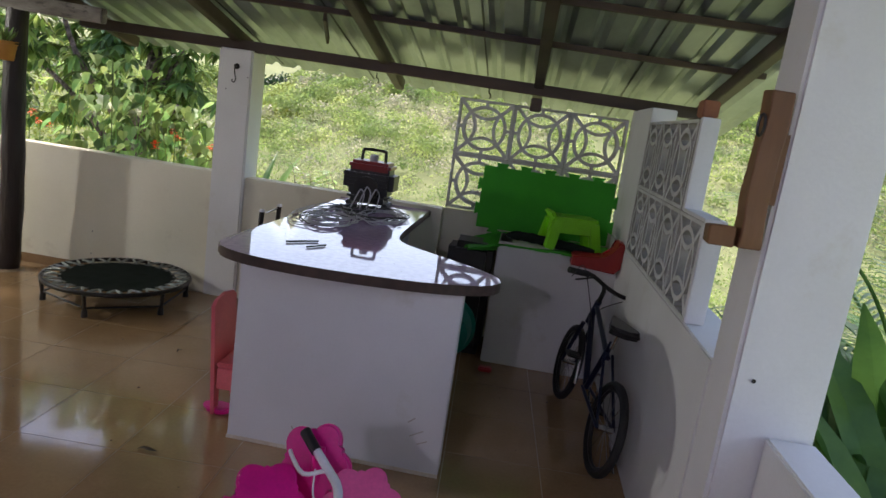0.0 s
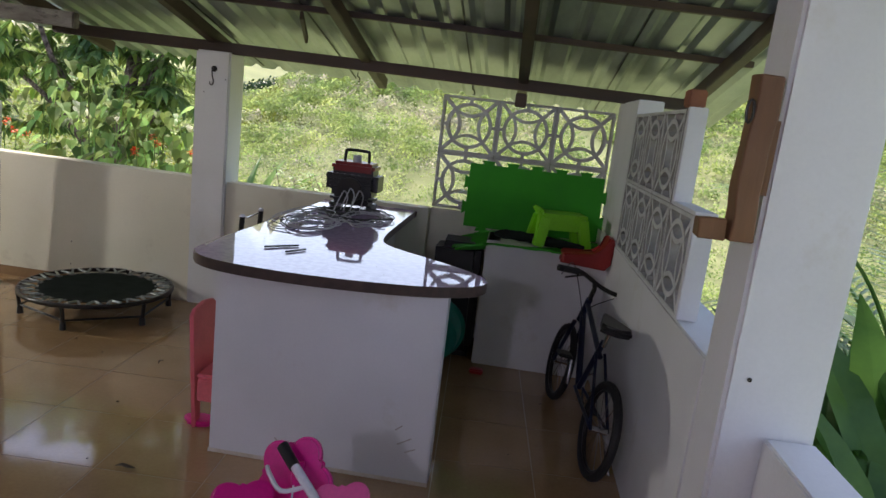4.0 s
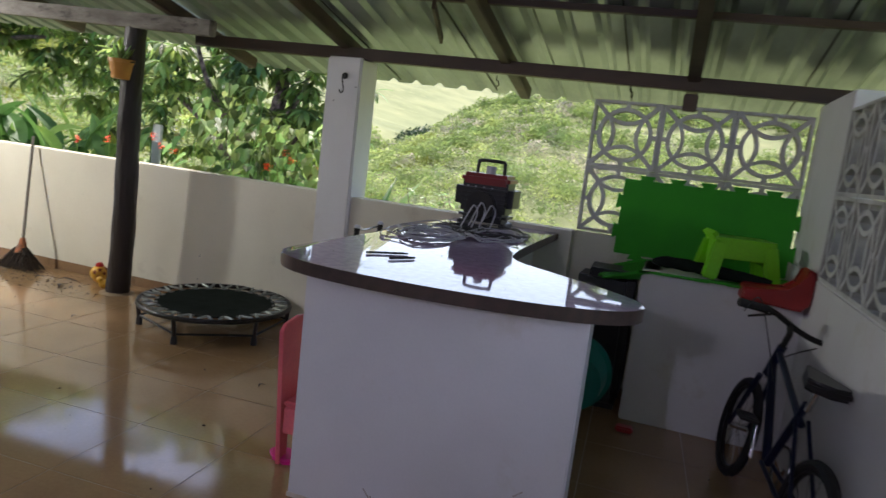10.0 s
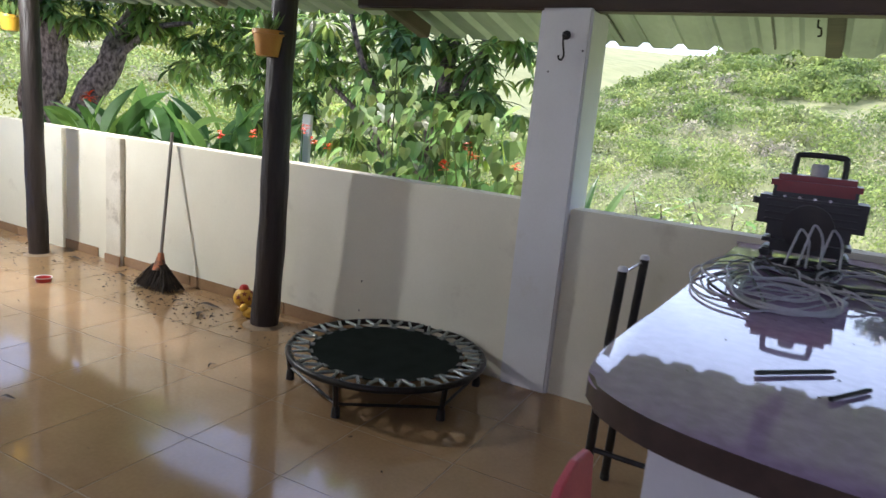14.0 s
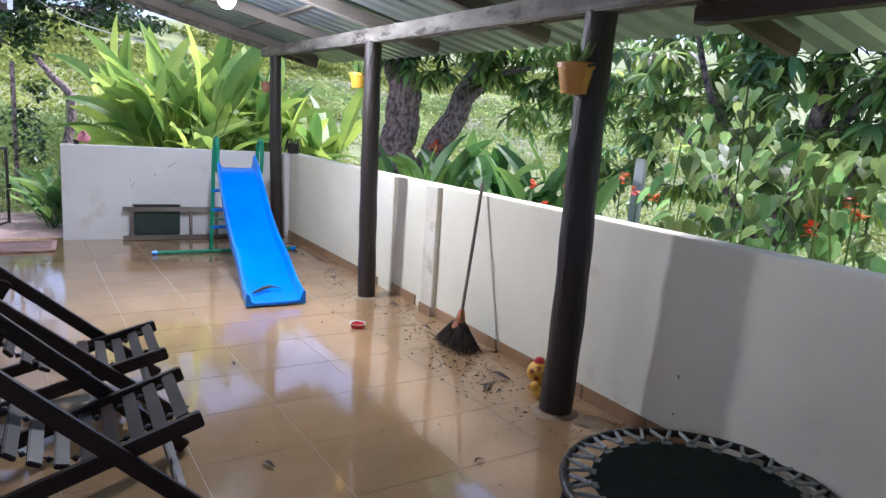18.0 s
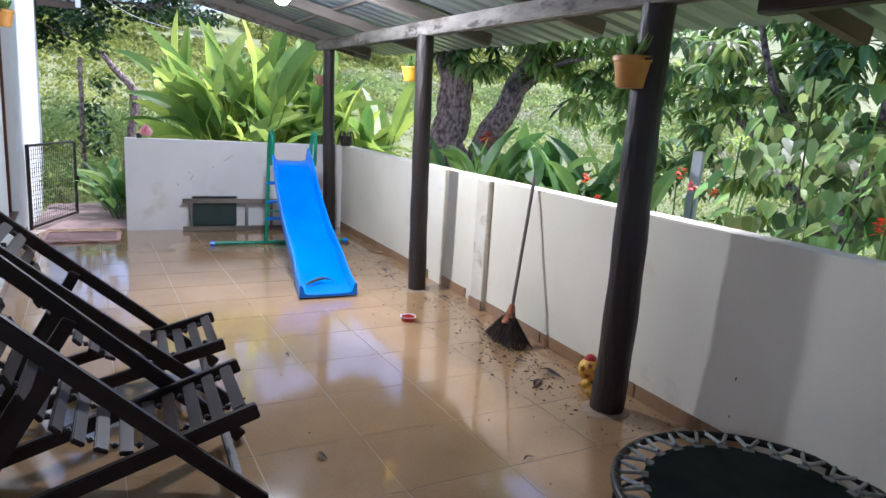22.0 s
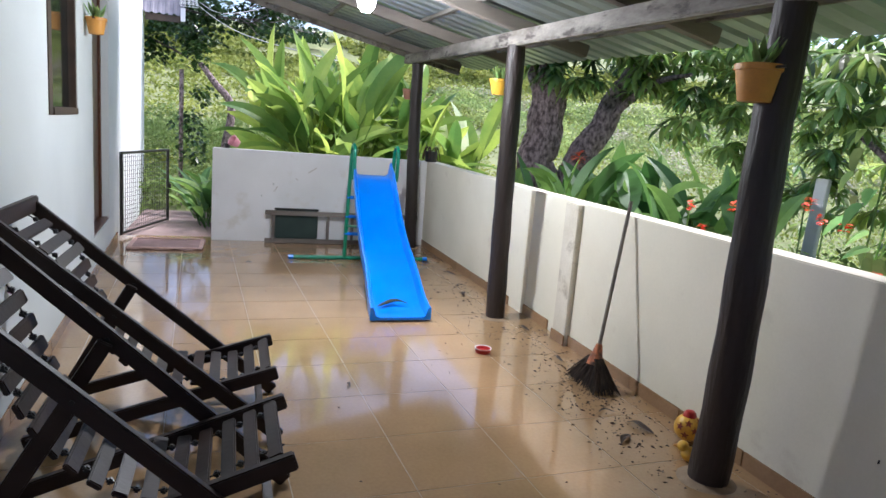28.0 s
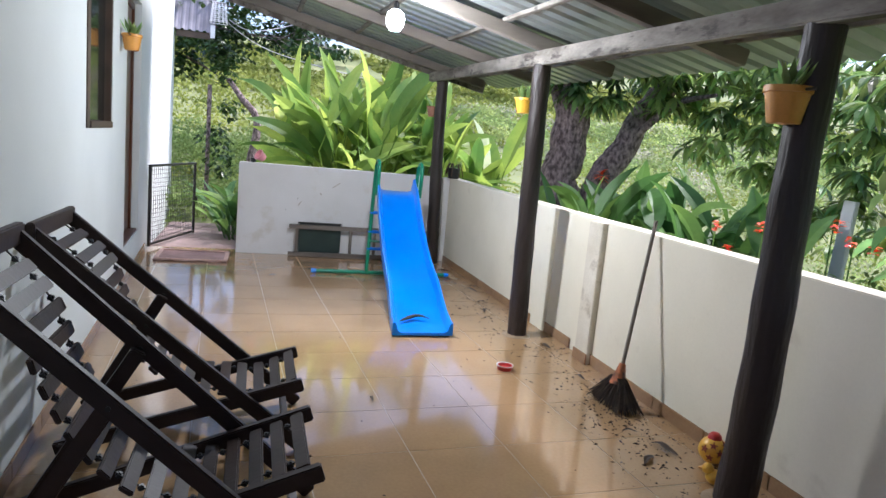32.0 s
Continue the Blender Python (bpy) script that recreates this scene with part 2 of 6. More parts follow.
M_BARK = mat("rough_bark", (0.34, 0.26, 0.26), (0.075, 0.053, 0.053), 0.9, scale=26, fine=70, bump=1.0, relief=0.03, stretch=(1, 1, 0.65), grain_tone=0.35)
M_RUG = mat("faded_pink_rug", (0.44, 0.29, 0.26), (0.34, 0.22, 0.20), 0.95, scale=7, fine=160, bump=0.6)
M_PATH = mat("worn_paving", (0.27, 0.205, 0.19), (0.17, 0.125, 0.115), 0.85, scale=3, fine=24, bump=0.9, relief=0.02)
M_BULB = bpy.data.materials.new("lit_bulb")
M_BULB.use_nodes = True
M_BULB.node_tree.nodes["Principled BSDF"].inputs["Emission Color"].default_value = (0.92, 0.97, 1, 1)
M_BULB.node_tree.nodes["Principled BSDF"].inputs["Emission Strength"].default_value = 30


def leaf(name, c1, c2, rough=0.33, tl=0.4, tone=0.35, scale=0.8, island=True):
    return mat(name, c1, c2, rough, scale=scale, fine=30, bump=0.1, island=island, random_tone=tone, through_light=tl)


M_MANGO = leaf("mango_leaf", (0.27, 0.38, 0.10), (0.11, 0.22, 0.085), rough=0.42, tl=0.55, tone=0.6, scale=2.2)
M_VINE = leaf("vine_leaf", (0.36, 0.49, 0.165), (0.135, 0.275, 0.105), rough=0.38, tl=0.52, tone=0.65, scale=2.5)
M_HELI = leaf("broad_plant_leaf", (0.37, 0.475, 0.09), (0.17, 0.31, 0.068), rough=0.42, tl=0.5, tone=0.55, island=False, scale=1.6)
M_BROAD = leaf("dark_broad_leaf", (0.13, 0.26, 0.055), (0.065, 0.155, 0.04), rough=0.5, tl=0.35, tone=0.5, island=False, scale=2.0)
M_STRAP = leaf("blade_leaf", (0.15, 0.29, 0.07), (0.08, 0.18, 0.05), tl=0.35, tone=0.55, island=False, scale=2.0)
M_BUSH = mat("hill_bush", (0.38, 0.46, 0.15), (0.20, 0.31, 0.10), 0.8, scale=0.45, fine=30, bump=0.1, island=True, random_tone=0.10, through_light=0.6, spots=((0.42, 0.39, 0.33), 0.38, 0.50, 0.64))
M_WESTBUSH = leaf("slope_bush", (0.27, 0.31, 0.06), (0.17, 0.22, 0.045), rough=0.8, scale=0.5, tone=0.2)
M_SHRUB = leaf("hill_shrub", (0.24, 0.33, 0.10), (0.17, 0.25, 0.075), rough=0.8, scale=0.3, tone=0.2, tl=0.5)
M_DARKTREE = leaf("dark_tree_leaf", (0.035, 0.08, 0.02), (0.02, 0.05, 0.015))
M_FLOWER = leaf("red_flower", (0.85, 0.13, 0.03), (0.75, 0.07, 0.03), tl=0.3, tone=0.2)
M_HAZYGRASS = mat("hazed_pale_grass", (0.44, 0.47, 0.28), (0.36, 0.41, 0.22), 0.95, scale=0.03, fine=0.25, bump=0.0, spots=((0.27, 0.36, 0.17), 0.06, 0.60, 0.70))
M_GRASS = mat("grassy_ground", (0.13, 0.16, 0.06), (0.19, 0.215, 0.09), 0.95, scale=0.12, fine=7, bump=0.8, spots=((0.22, 0.235, 0.10), 0.4, 0.54, 0.72))


# ---- mesh helpers ----
def thing(name, at=(0, 0, 0), rz=0.0, label="", category="", group="", kind=""):
    e = new(name)
    e.empty_display_size = 0.05
    e.matrix_basis = pose(*at, 0, 0, rz)
    return tagged(e, label, category, group, kind)


def finish(bm, name, smooth=False):
    bmesh.ops.recalc_face_normals(bm, faces=bm.faces)
    me = bpy.data.meshes.new(name)
    bm.to_mesh(me)
    bm.free()
    if smooth:
        me.shade_smooth()
        me.set_sharp_from_angle(angle=radians(40))
    return me


def part(name, bm, material, parent=None, label="", smooth=False):
    ob = new(name, finish(bm, name, smooth))
    ob.data.materials.append(material)
    ob.parent = parent
    return tagged(ob, label)


def piece(name, me, parent, m):
    ob = new(name, me)
    ob.parent = parent
    ob.matrix_basis = m
    return ob


def box(x0, x1, y0, y1, z0, z1, bevel=0.0, bm=None, m=None):
    bm = bm or bmesh.new()
    b2 = bmesh.new()
    bmesh.ops.create_cube(b2, size=1, matrix=Matrix.Translation(((x0 + x1) / 2, (y0 + y1) / 2, (z0 + z1) / 2)) @ Matrix.Diagonal((abs(x1 - x0), abs(y1 - y0), abs(z1 - z0), 1)))
    if bevel:
        bmesh.ops.bevel(b2, geom=b2.edges[:], offset=bevel, segments=2, affect="EDGES", clamp_overlap=True)
    if m is not None:
        b2.transform(m)
    return merge(bm, b2)


def merge(bm, b2):
    me = bpy.data.meshes.new("t")
    b2.to_mesh(me)
    b2.free()
    bm.from_mesh(me)
    bpy.data.meshes.remove(me)
    return bm


def bar(a, b, w, h, bevel=0.004, bm=None, up=(0, 0, 1)):
    """A squared timber from a to b, w across and h high."""
    a, b = Vector(a), Vector(b)
    d = (b - a)
    yv = d.normalized()
    xv = yv.cross(Vector(up)).normalized()
    zv = xv.cross(yv)
    m = Matrix((xv, yv, zv)).transposed().to_4x4()
    m.translation = (a + b) / 2
    return box(-w / 2, w / 2, -d.length / 2, d.length / 2, -h / 2, h / 2, bevel, bm, m)


def tube(points, radius, sides=10, bm=None, closed=False, caps=True):
    """A round tube along points; radius is one number or one for each point."""
    bm = bm or bmesh.new()
    p = [Vector(q) for q in points]
    n = len(p)
    rad = radius if isinstance(radius, (list, tuple)) else [radius] * n
    rings, u = [], None
    for i in range(n):
        if closed:
            d = p[(i + 1) % n] - p[i - 1]
        else:
            d = p[min(i + 1, n - 1)] - p[max(i - 1, 0)]
        d.normalize()
        if u is None:
            u = d.orthogonal().normalized()
        u = (u - d * u.dot(d))
        if u.length < 1e-6:
            u = d.orthogonal()
        u.normalize()
        v = d.cross(u)
        rings.append([bm.verts.new(p[i] + (u * math.cos(2 * math.pi * k / sides) + v * math.sin(2 * math.pi * k / sides)) * rad[i]) for k in range(sides)])
    for i in range(n if closed else n - 1):
        r0, r1 = rings[i], rings[(i + 1) % n]
        for k in range(sides):
            bm.faces.new((r0[k], r0[(k + 1) % sides], r1[(k + 1) % sides], r1[k]))
    if caps and not closed:
        bm.faces.new(rings[0][::-1])
        bm.faces.new(rings[-1])
    return bm


def lathe(profile, sides=24, at=(0, 0, 0), bm=None):
    """A turned shape from (radius, height) pairs about the z axis."""
    bm = bm or bmesh.new()
    rings = []
    for r, z in profile:
        rings.append([bm.verts.new((at[0] + max(r, 1e-4) * math.cos(2 * math.pi * k / sides), at[1] + max(r, 1e-4) * math.sin(2 * math.pi * k / sides), at[2] + z)) for k in range(sides)])
    for r0, r1 in zip(rings, rings[1:]):
        for k in range(sides):
            bm.faces.new((r0[k], r0[(k + 1) % sides], r1[(k + 1) % sides], r1[k]))
    return bm


def slab(outline, z0, z1, round_edge=0.0, bm=None):
    """A flat plate with the outline (x, y), from z0 to z1."""
    b2 = bmesh.new()
    lo = [b2.verts.new((x, y, z0)) for x, y in outline]
    hi = [b2.verts.new((x, y, z1)) for x, y in outline]
    n = len(lo)
    b2.faces.new(lo[::-1])
    b2.faces.new(hi)
    for i in range(n):
        b2.faces.new((lo[i], lo[(i + 1) % n], hi[(i + 1) % n], hi[i]))
    if round_edge:
        rim = [e for e in b2.edges if abs(e.verts[0].co.z - e.verts[1].co.z) < 1e-6]
        bmesh.ops.bevel(b2, geom=rim, offset=round_edge, segments=3, affect="EDGES")
    return merge(bm or bmesh.new(), b2)


def smooth_line(pts, steps=6, closed=False):
    """A Catmull-Rom line through the points."""
    p = [Vector(q) for q in pts]
    n = len(p)
    out = []
    for i in range(n if closed else n - 1):
        if closed:
            a, b, c, d = p[i - 1], p[i], p[(i + 1) % n], p[(i + 2) % n]
        else:
            a, b, c, d = p[max(i - 1, 0)], p[i], p[i + 1], p[min(i + 2, n - 1)]
        for k in range(steps):
            t = k / steps
            out.append(0.5 * ((2 * b) + (c - a) * t + (2 * a - 5 * b + 4 * c - d) * t * t + (3 * b - a - 3 * c + d) * t ** 3))
    if not closed:
        out.append(p[-1])
    return out


def raw(name, verts, faces, material, parent=None, label="", smooth=False):
    me = bpy.data.meshes.new(name)
    me.from_pydata(verts, [], faces)
    me.materials.append(material)
    if smooth:
        me.shade_smooth()
    ob = new(name, me)
    ob.parent = parent
    return tagged(ob, label)


# ---- structure ----
TILT = 2.8                                    # the house and the tiles stand a little askew to the parapet
HOUSE = pose(0, -2.76, 0, 0, 0, 3.2)          # house wall's face: local x along the wall, local y into the room


def roof_z(x, y):
    """Underside of the rafters."""
    return 2.06 - (0.033 * x if x < 0 else 0.022 * x) - 0.22 * y


floor = thing("floor", label="wet glossy tan ceramic tiles with pale grout", category="floor", kind="structure")
part("grout_bed", box(-5.66, 4.7, -4.1, 0.45, -0.12, -0.0012), M_GROUT, floor)
upper = part("upper_floor", box(0.6, 5.2, -7.5, -4.1, -0.12, 0.235, 0.01), M_TILE)
tagged(upper, "raised tan tiled landing above one step", "floor", kind="structure")

# parapet along the garden, in one line from the end wall to the corner column
wall_north = thing("wall_north", label="low cream plastered parapet, stained in places", category="wall", kind="structure")
bmw = bmesh.new()
for x0, x1, z0, z1, y0 in ((-5.75, -2.62, 1.02, 0.99, 0.306), (-2.62, -1.8, 0.988, 0.984, 0.335), (-1.8, 1.446, 0.985, 0.968, 0.306), (1.707, 3.24, 0.958, 0.955, 0.306), (3.24, 4.7, 0.955, 0.955, 0.43)):
    b2 = box(x0, x1, y0, 0.45, -0.15, 1.0, 0.006)
    for v in b2.verts:
        if v.co.z > 0.5:
            v.co.z += z0 + (z1 - z0) * (v.co.x - x0) / (x1 - x0) - 1.0
    merge(bmw, b2)
part("plaster", bmw, M_PARAPET, wall_north)
butt = part("buttress", box(-1.985, -1.80, 0.27, 0.34, 0.0, 0.975, 0.006), M_PIER, wall_north, "yellowed stained plaster pier")

wall_west = thing("wall_west", label="low white plastered end wall with scuffs", category="wall", kind="structure")
part("plaster", box(-5.75, -5.6, -2.13, 0.306, -0.15, 1.018, 0.008), M_WALL, wall_west)
for i, (y, z, l, a) in enumerate(((-1.05, 0.83, 0.11, -35), (-1.22, 0.72, 0.03, 50), (-1.45, 0.60, 0.07, -55), (-0.6, 0.9, 0.05, 20))):
    part("scuff", box(-l / 2, l / 2, -0.0015, 0.0015, -0.004, 0.004, m=pose(-5.599, y, z, 0, 0, 90) @ pose(0, 0, 0, 0, a, 0)), M_STAIN, wall_west)

# pillar, block screens and the wall beside the bicycle
pillar = part("pillar", box(1.446, 1.707, 0.275, 0.53, -0.05, 1.895, 0.012), M_WALL)
tagged(pillar, "square white plastered pillar carrying the roof", "pillar", kind="structure")
column = part("corner_column", box(4.502, 4.70, 0.312, 0.53, 0.955, 1.85, 0.008), M_WALL)
tagged(column, "white plastered corner column", "pillar", kind="structure")
wall_east = thing("wall_east", label="low white plastered side wall", category="wall", kind="structure")
part("plaster", box(4.50, 4.70, -2.338, 0.43, -0.15, 0.957, 0.008), M_WALL, wall_east)
part("plaster_low", box(4.63, 4.78, -4.6, -2.562, -0.15, 0.815, 0.008), M_WALL, wall_east)
pier = part("pier", box(4.50, 4.775, -2.56, -2.34, -0.15, 2.75, 0.012), M_WALL)
tagged(pier, "tall white plastered pier carrying the roof", "pillar", kind="structure")


def breeze_block():
    """A cast block: frame, ring, four inward arcs, diagonals and ties; local x across, z up, y deep."""
    s, d, w = 0.411, 0.075, 0.021
    bm = bmesh.new()
    for a in range(4):
        m = pose(0, 0, 0, 0, 90 * a, 0)
        merge(bm, box(-s / 2 + 0.001, s / 2 - 0.001, 0, d, s / 2 - 0.018, s / 2 - 0.001, 0.002, m=m))
        merge(bm, box(-0.011, 0.011, 0.003, d - 0.003, 0.155, s / 2 - 0.016, m=m))
        merge(bm, box(-0.012, 0.012, 0.003, d - 0.003, 0.152, 0.268, m=m @ pose(0, 0, 0, 0, 45, 0)))
        arc = []
        for k in range(9):
            t = -1 + 2 * k / 8
            arc.append((0.108 * t, 0.108 - 0.038 * (1 - t * t)))
        b2 = bmesh.new()
        q = []
        for x, z in arc:
            q.append([b2.verts.new((x, y, z + o)) for y, o in ((0.003, -0.011), (d - 0.003, -0.011), (d - 0.003, 0.011), (0.003, 0.011))])
        for r0, r1 in zip(q, q[1:]):
            for k in range(4):
                b2.faces.new((r0[k], r0[(k + 1) % 4], r1[(k + 1) % 4], r1[k]))
        b2.transform(m)
        merge(bm, b2)
    b2 = bmesh.new()
    q = []
    for k in range(32):
        a = 2 * math.pi * k / 32
        q.append([b2.verts.new((r * math.cos(a), y, r * math.sin(a))) for y, r in ((0.001, 0.143), (d - 0.001, 0.143), (d - 0.001, 0.166), (0.001, 0.166))])
    for i in range(32):
        for k in range(4):
            b2.faces.new((q[i][k], q[i][(k + 1) % 4], q[(i + 1) % 32][(k + 1) % 4], q[(i + 1) % 32][k]))
    merge(bm, b2)
    me = finish(bm, "breeze_block")
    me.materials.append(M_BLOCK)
    me.materials.append(M_BLOCK_SHADE)             # shade inside the openings, put in as a darker colour
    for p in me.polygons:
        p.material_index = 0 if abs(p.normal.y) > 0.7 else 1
    return me


BB = breeze_block()
screen_back = thing("block_screen", (3.245, 0.445, 0.958), label="white pierced concrete blocks on the parapet", category="block screen", kind="structure")
for i in range(3):
    for j in range(2):
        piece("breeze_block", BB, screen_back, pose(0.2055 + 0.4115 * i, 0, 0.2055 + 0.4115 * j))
screen_side = thing("block_screen", (4.50, -0.29, 0.96), label="white pierced concrete blocks on the side wall", category="block screen", kind="structure")
for i in range(4):
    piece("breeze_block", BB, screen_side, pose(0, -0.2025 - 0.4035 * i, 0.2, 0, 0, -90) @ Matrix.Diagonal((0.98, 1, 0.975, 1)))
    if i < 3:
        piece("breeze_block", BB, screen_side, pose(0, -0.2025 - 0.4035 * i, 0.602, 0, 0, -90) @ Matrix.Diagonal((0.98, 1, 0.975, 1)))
part("end_plaster", box(0.0, 0.078, -1.635, -1.607, 0, 0.402, 0.004), M_WALL, screen_side)
part("end_plaster", box(0.0, 0.078, -1.26, -1.228, 0.402, 0.81, 0.004), M_WALL, screen_side)
part("ledge_plaster", box(-0.004, 0.082, -1.64, -1.262, 0.402, 0.417, 0.004), M_WALL, screen_side)
part("far_plaster", box(0.0, 0.15, 0.002, 0.60, 0, 0.89, 0.006), M_WALL, screen_side)
brick = part("brick", box(4.505, 4.575, -1.50, -1.40, 1.771, 1.845, 0.006), M_BRICK)
tagged(brick, "loose orange brick packed under the roof", "brick")
brace = thing("timber_brace", label="rough brown timber elbow fixed to the pier", category="timber brace")


def rough_plank(x0, x1, y0, y1, z0, z1, along, seed):
    """A split plank with wavering edges; along names the axis of its grain."""
    b = box(x0, x1, y0, y1, z0, z1)
    cut = [e for e in b.edges if abs((e.verts[0].co - e.verts[1].co)[along]) > 0.01]
    bmesh.ops.subdivide_edges(b, edges=cut, cuts=9, use_grid_fill=True)
    for v in b.verts:
        q = v.co * 9 + Vector((seed, 0, 0))
        v.co += Vector((noise.noise(q), noise.noise(q + Vector((4, 0, 0))), noise.noise(q + Vector((8, 0, 0))))) * 0.009
    bmesh.ops.bevel(b, geom=[e for e in b.edges if e.calc_face_angle(0) > 1.0], offset=0.004, segments=1, affect="EDGES")
    return b


part("post", rough_plank(4.412, 4.478, -2.605, -2.53, 1.37, 1.812, 2, 1.0), M_WOODBRACE, brace)
part("arm", rough_plank(4.330, 4.409, -2.60, -2.535, 1.37, 1.424, 0, 5.0), M_WOODBRACE, brace)
part("fixing", box(4.47, 4.502, -2.56, -2.545, 1.50, 1.70), M_WOODBRACE, brace)
part("ring", tube([(4.405 + 0.009 * math.cos(a), -2.60, 1.715 + 0.03 * math.sin(a)) for a in [i * math.pi / 6 for i in range(12)]], 0.004, 6, closed=True), M_BLACKMETAL, brace)

# house
house = thing("house_wall", label="tall white plastered house wall", category="wall", kind="structure")
house.matrix_basis = HOUSE
bmh = bmesh.new()
H_TOP = 3.05
for x0, x1, z0, z1 in ((-9.95, -5.95, -0.3, 3.9), (-5.95, -4.85, -0.3, H_TOP), (-4.85, -3.78, -0.3, 0.31), (-4.85, -3.78, 2.42, H_TOP), (-3.78, -3.03, -0.3, H_TOP), (-3.03, -2.03, -0.3, 1.30), (-3.03, -2.03, 2.38, H_TOP), (-2.03, 1.0, -0.3, H_TOP)):
    box(x0, x1, -0.18, 0, z0, z1, bm=bmh)
part("plaster", bmh, M_HOUSE, house)


def under_roof(b):
    """Raises the top of a house wall to the slope of the roof sheets."""
    for v in b.verts:
        if v.co.z > 1.0:
            w = HOUSE @ v.co
            v.co.z = roof_z(w.x, w.y) + 0.11
    return b


part("side_plaster", under_roof(box(0.85, 1.0, -4.0, -0.18, -0.3, H_TOP)), M_HOUSE, house)
part("gable_plaster", box(-9.95, -9.8, -4.5, -0.18, -0.3, 3.9), M_HOUSE, house)
# rear and porch walls are out of view, added to keep skylight off the bar
part("rear_plaster", under_roof(box(0.85, 5.3, -4.15, -4.0, -0.3, H_TOP)), M_HOUSE, house)
part("porch_plaster", under_roof(box(4.40, 4.55, -4.0, -1.15, -0.3, H_TOP)), M_HOUSE, house)
door = thing("door_1", label="brown varnished wooden door in a raised frame", category="door", kind="structure")
door.matrix_basis = HOUSE
dr = thing("window_1", label="dark sash window with a dark brown wooden frame", category="window", kind="structure")
dr.matrix_basis = HOUSE
part("leaf", box(-4.79, -3.84, -0.12, -0.08, 0.34, 2.36, 0.006), M_DOOR, door)
for b in ((-4.848, -4.79, -0.15, -0.06, 0.31, 2.418), (-3.84, -3.782, -0.15, -0.06, 0.31, 2.418), (-4.79, -3.84, -0.15, -0.06, 2.36, 2.418), (-4.848, -3.782, -0.17, -0.01, 0.31, 0.335)):
    part("door_frame", box(*b, 0.004), M_DOOR, door)
for b in ((-3.028, -2.985, -0.1, -0.004, 1.302, 2.378), (-2.13, -2.032, -0.1, 0.006, 1.302, 2.378), (-2.985, -2.13, -0.1, 0.003, 2.33, 2.378), (-2.985, -2.13, -0.1, 0.012, 1.302, 1.345), (-2.328, -2.316, -0.06, -0.035, 1.345, 2.33)):
    part("window_frame", box(*b, 0.004), M_BEAM_DARK, dr)
for x0, x1 in ((-2.985, -2.33), (-2.314, -2.13)):
    part("pane", box(x0, x1, -0.055, -0.045, 1.345, 2.33), M_GLASSDARK, dr)
part("inner_dark", box(-5.12, -1.9, -1.2, -1.15, 0.2, 2.5), M_DOOR, house)

# roof: trapezoid sheets on rafters, one slope from the house down to the eaves
bmr = bmesh.new()
prof = [(0, 0), (0.03, 0.028), (0.06, 0.028), (0.09, 0), (0.2, 0)]
xs = []
x = -5.95
while x < 5.3:
    xs += [(x + a, b) for a, b in prof[:-1]]
    x += 0.2
ysr = (0.93, 0.78, 0.4, -0.6, -1.6, -2.4, -2.76)
# the southern rows reach out of view over the landing, added to block skylight
ysr2 = (1.29, 0.85, 0.4, -0.6, -1.6, -3.0, -4.3, -5.5, -6.6)
for seg, ys in (([q for q in xs if q[0] <= 0.3], ysr), ([q for q in xs if q[0] >= 0.2], ysr2)):
    grid = [[bmr.verts.new((x, y, roof_z(x, y) + 0.115 + z)) for x, z in seg] for y in ys]
    for r0, r1 in zip(grid, grid[1:]):
        for k in range(len(seg) - 1):
            bmr.faces.new((r0[k], r0[k + 1], r1[k + 1], r1[k]))
roof = part("roof_sheet", bmr, M_ZINC)
tagged(roof, "weathered galvanised corrugated roof sheets seen from below", "roof", kind="structure")
roof_frame = thing("roof_frame", label="timber beams, rafters and battens under the roof", category="roof frame", kind="structure")
part("eaves_beam", bar((-5.72, 0, 2.18), (0.72, 0.0, 1.975), 0.07, 0.105, 0.008), M_BEAM_PALE, roof_frame, "pale weathered timber beam")
part("eaves_beam", bar((0.30, 0.36, 1.945), (4.95, 0.36, 1.88), 0.09, 0.078, 0.008), M_BEAM_DARK, roof_frame, "dark brown timber beam")
for rx in (-5.6, -4.0, -2.55, -1.1):
    part("rafter", bar((rx, 0.6, roof_z(rx, 0.6) + 0.045), (rx, -2.85, roof_z(rx, -2.85) + 0.045), 0.075, 0.09, 0.006), M_RAFTER, roof_frame)
for rx in (0.35, 1.55, 2.68, 3.8, 4.95):
    ey = 0.98 if rx in (2.68, 0.35) else 0.6
    part("rafter", bar((rx, ey, roof_z(rx, ey) + 0.04), (rx, -6.55, roof_z(rx, -6.55) + 0.04), 0.07, 0.085, 0.006), M_BEAM_DARK, roof_frame)
for by in (-0.3, -0.94, -1.58, -2.22):
    part("batten", bar((-5.85, by, roof_z(-5.85, by) + 0.1), (0.0, by, roof_z(0, by) + 0.1), 0.045, 0.028, 0.003), M_BEAM_PALE, roof_frame)
for by in (-0.3, -0.94, -1.58, -2.22, -3.0, -3.8, -4.6):
    part("batten", bar((0.0, by, roof_z(0, by) + 0.095), (5.1, by, roof_z(5.1, by) + 0.095), 0.045, 0.035, 0.003), M_BEAM_DARK, roof_frame)
for sx in (1.61, 2.42, 3.43, 4.42):
    part("sheet_seam", bar((sx - 0.02, 1.2, roof_z(sx, 1.2) + 0.110), (sx, -5.5, roof_z(sx, -5.5) + 0.110), 0.009, 0.006, 0.0), M_BLACKPL, roof_frame, "dark lap between two roof sheets")
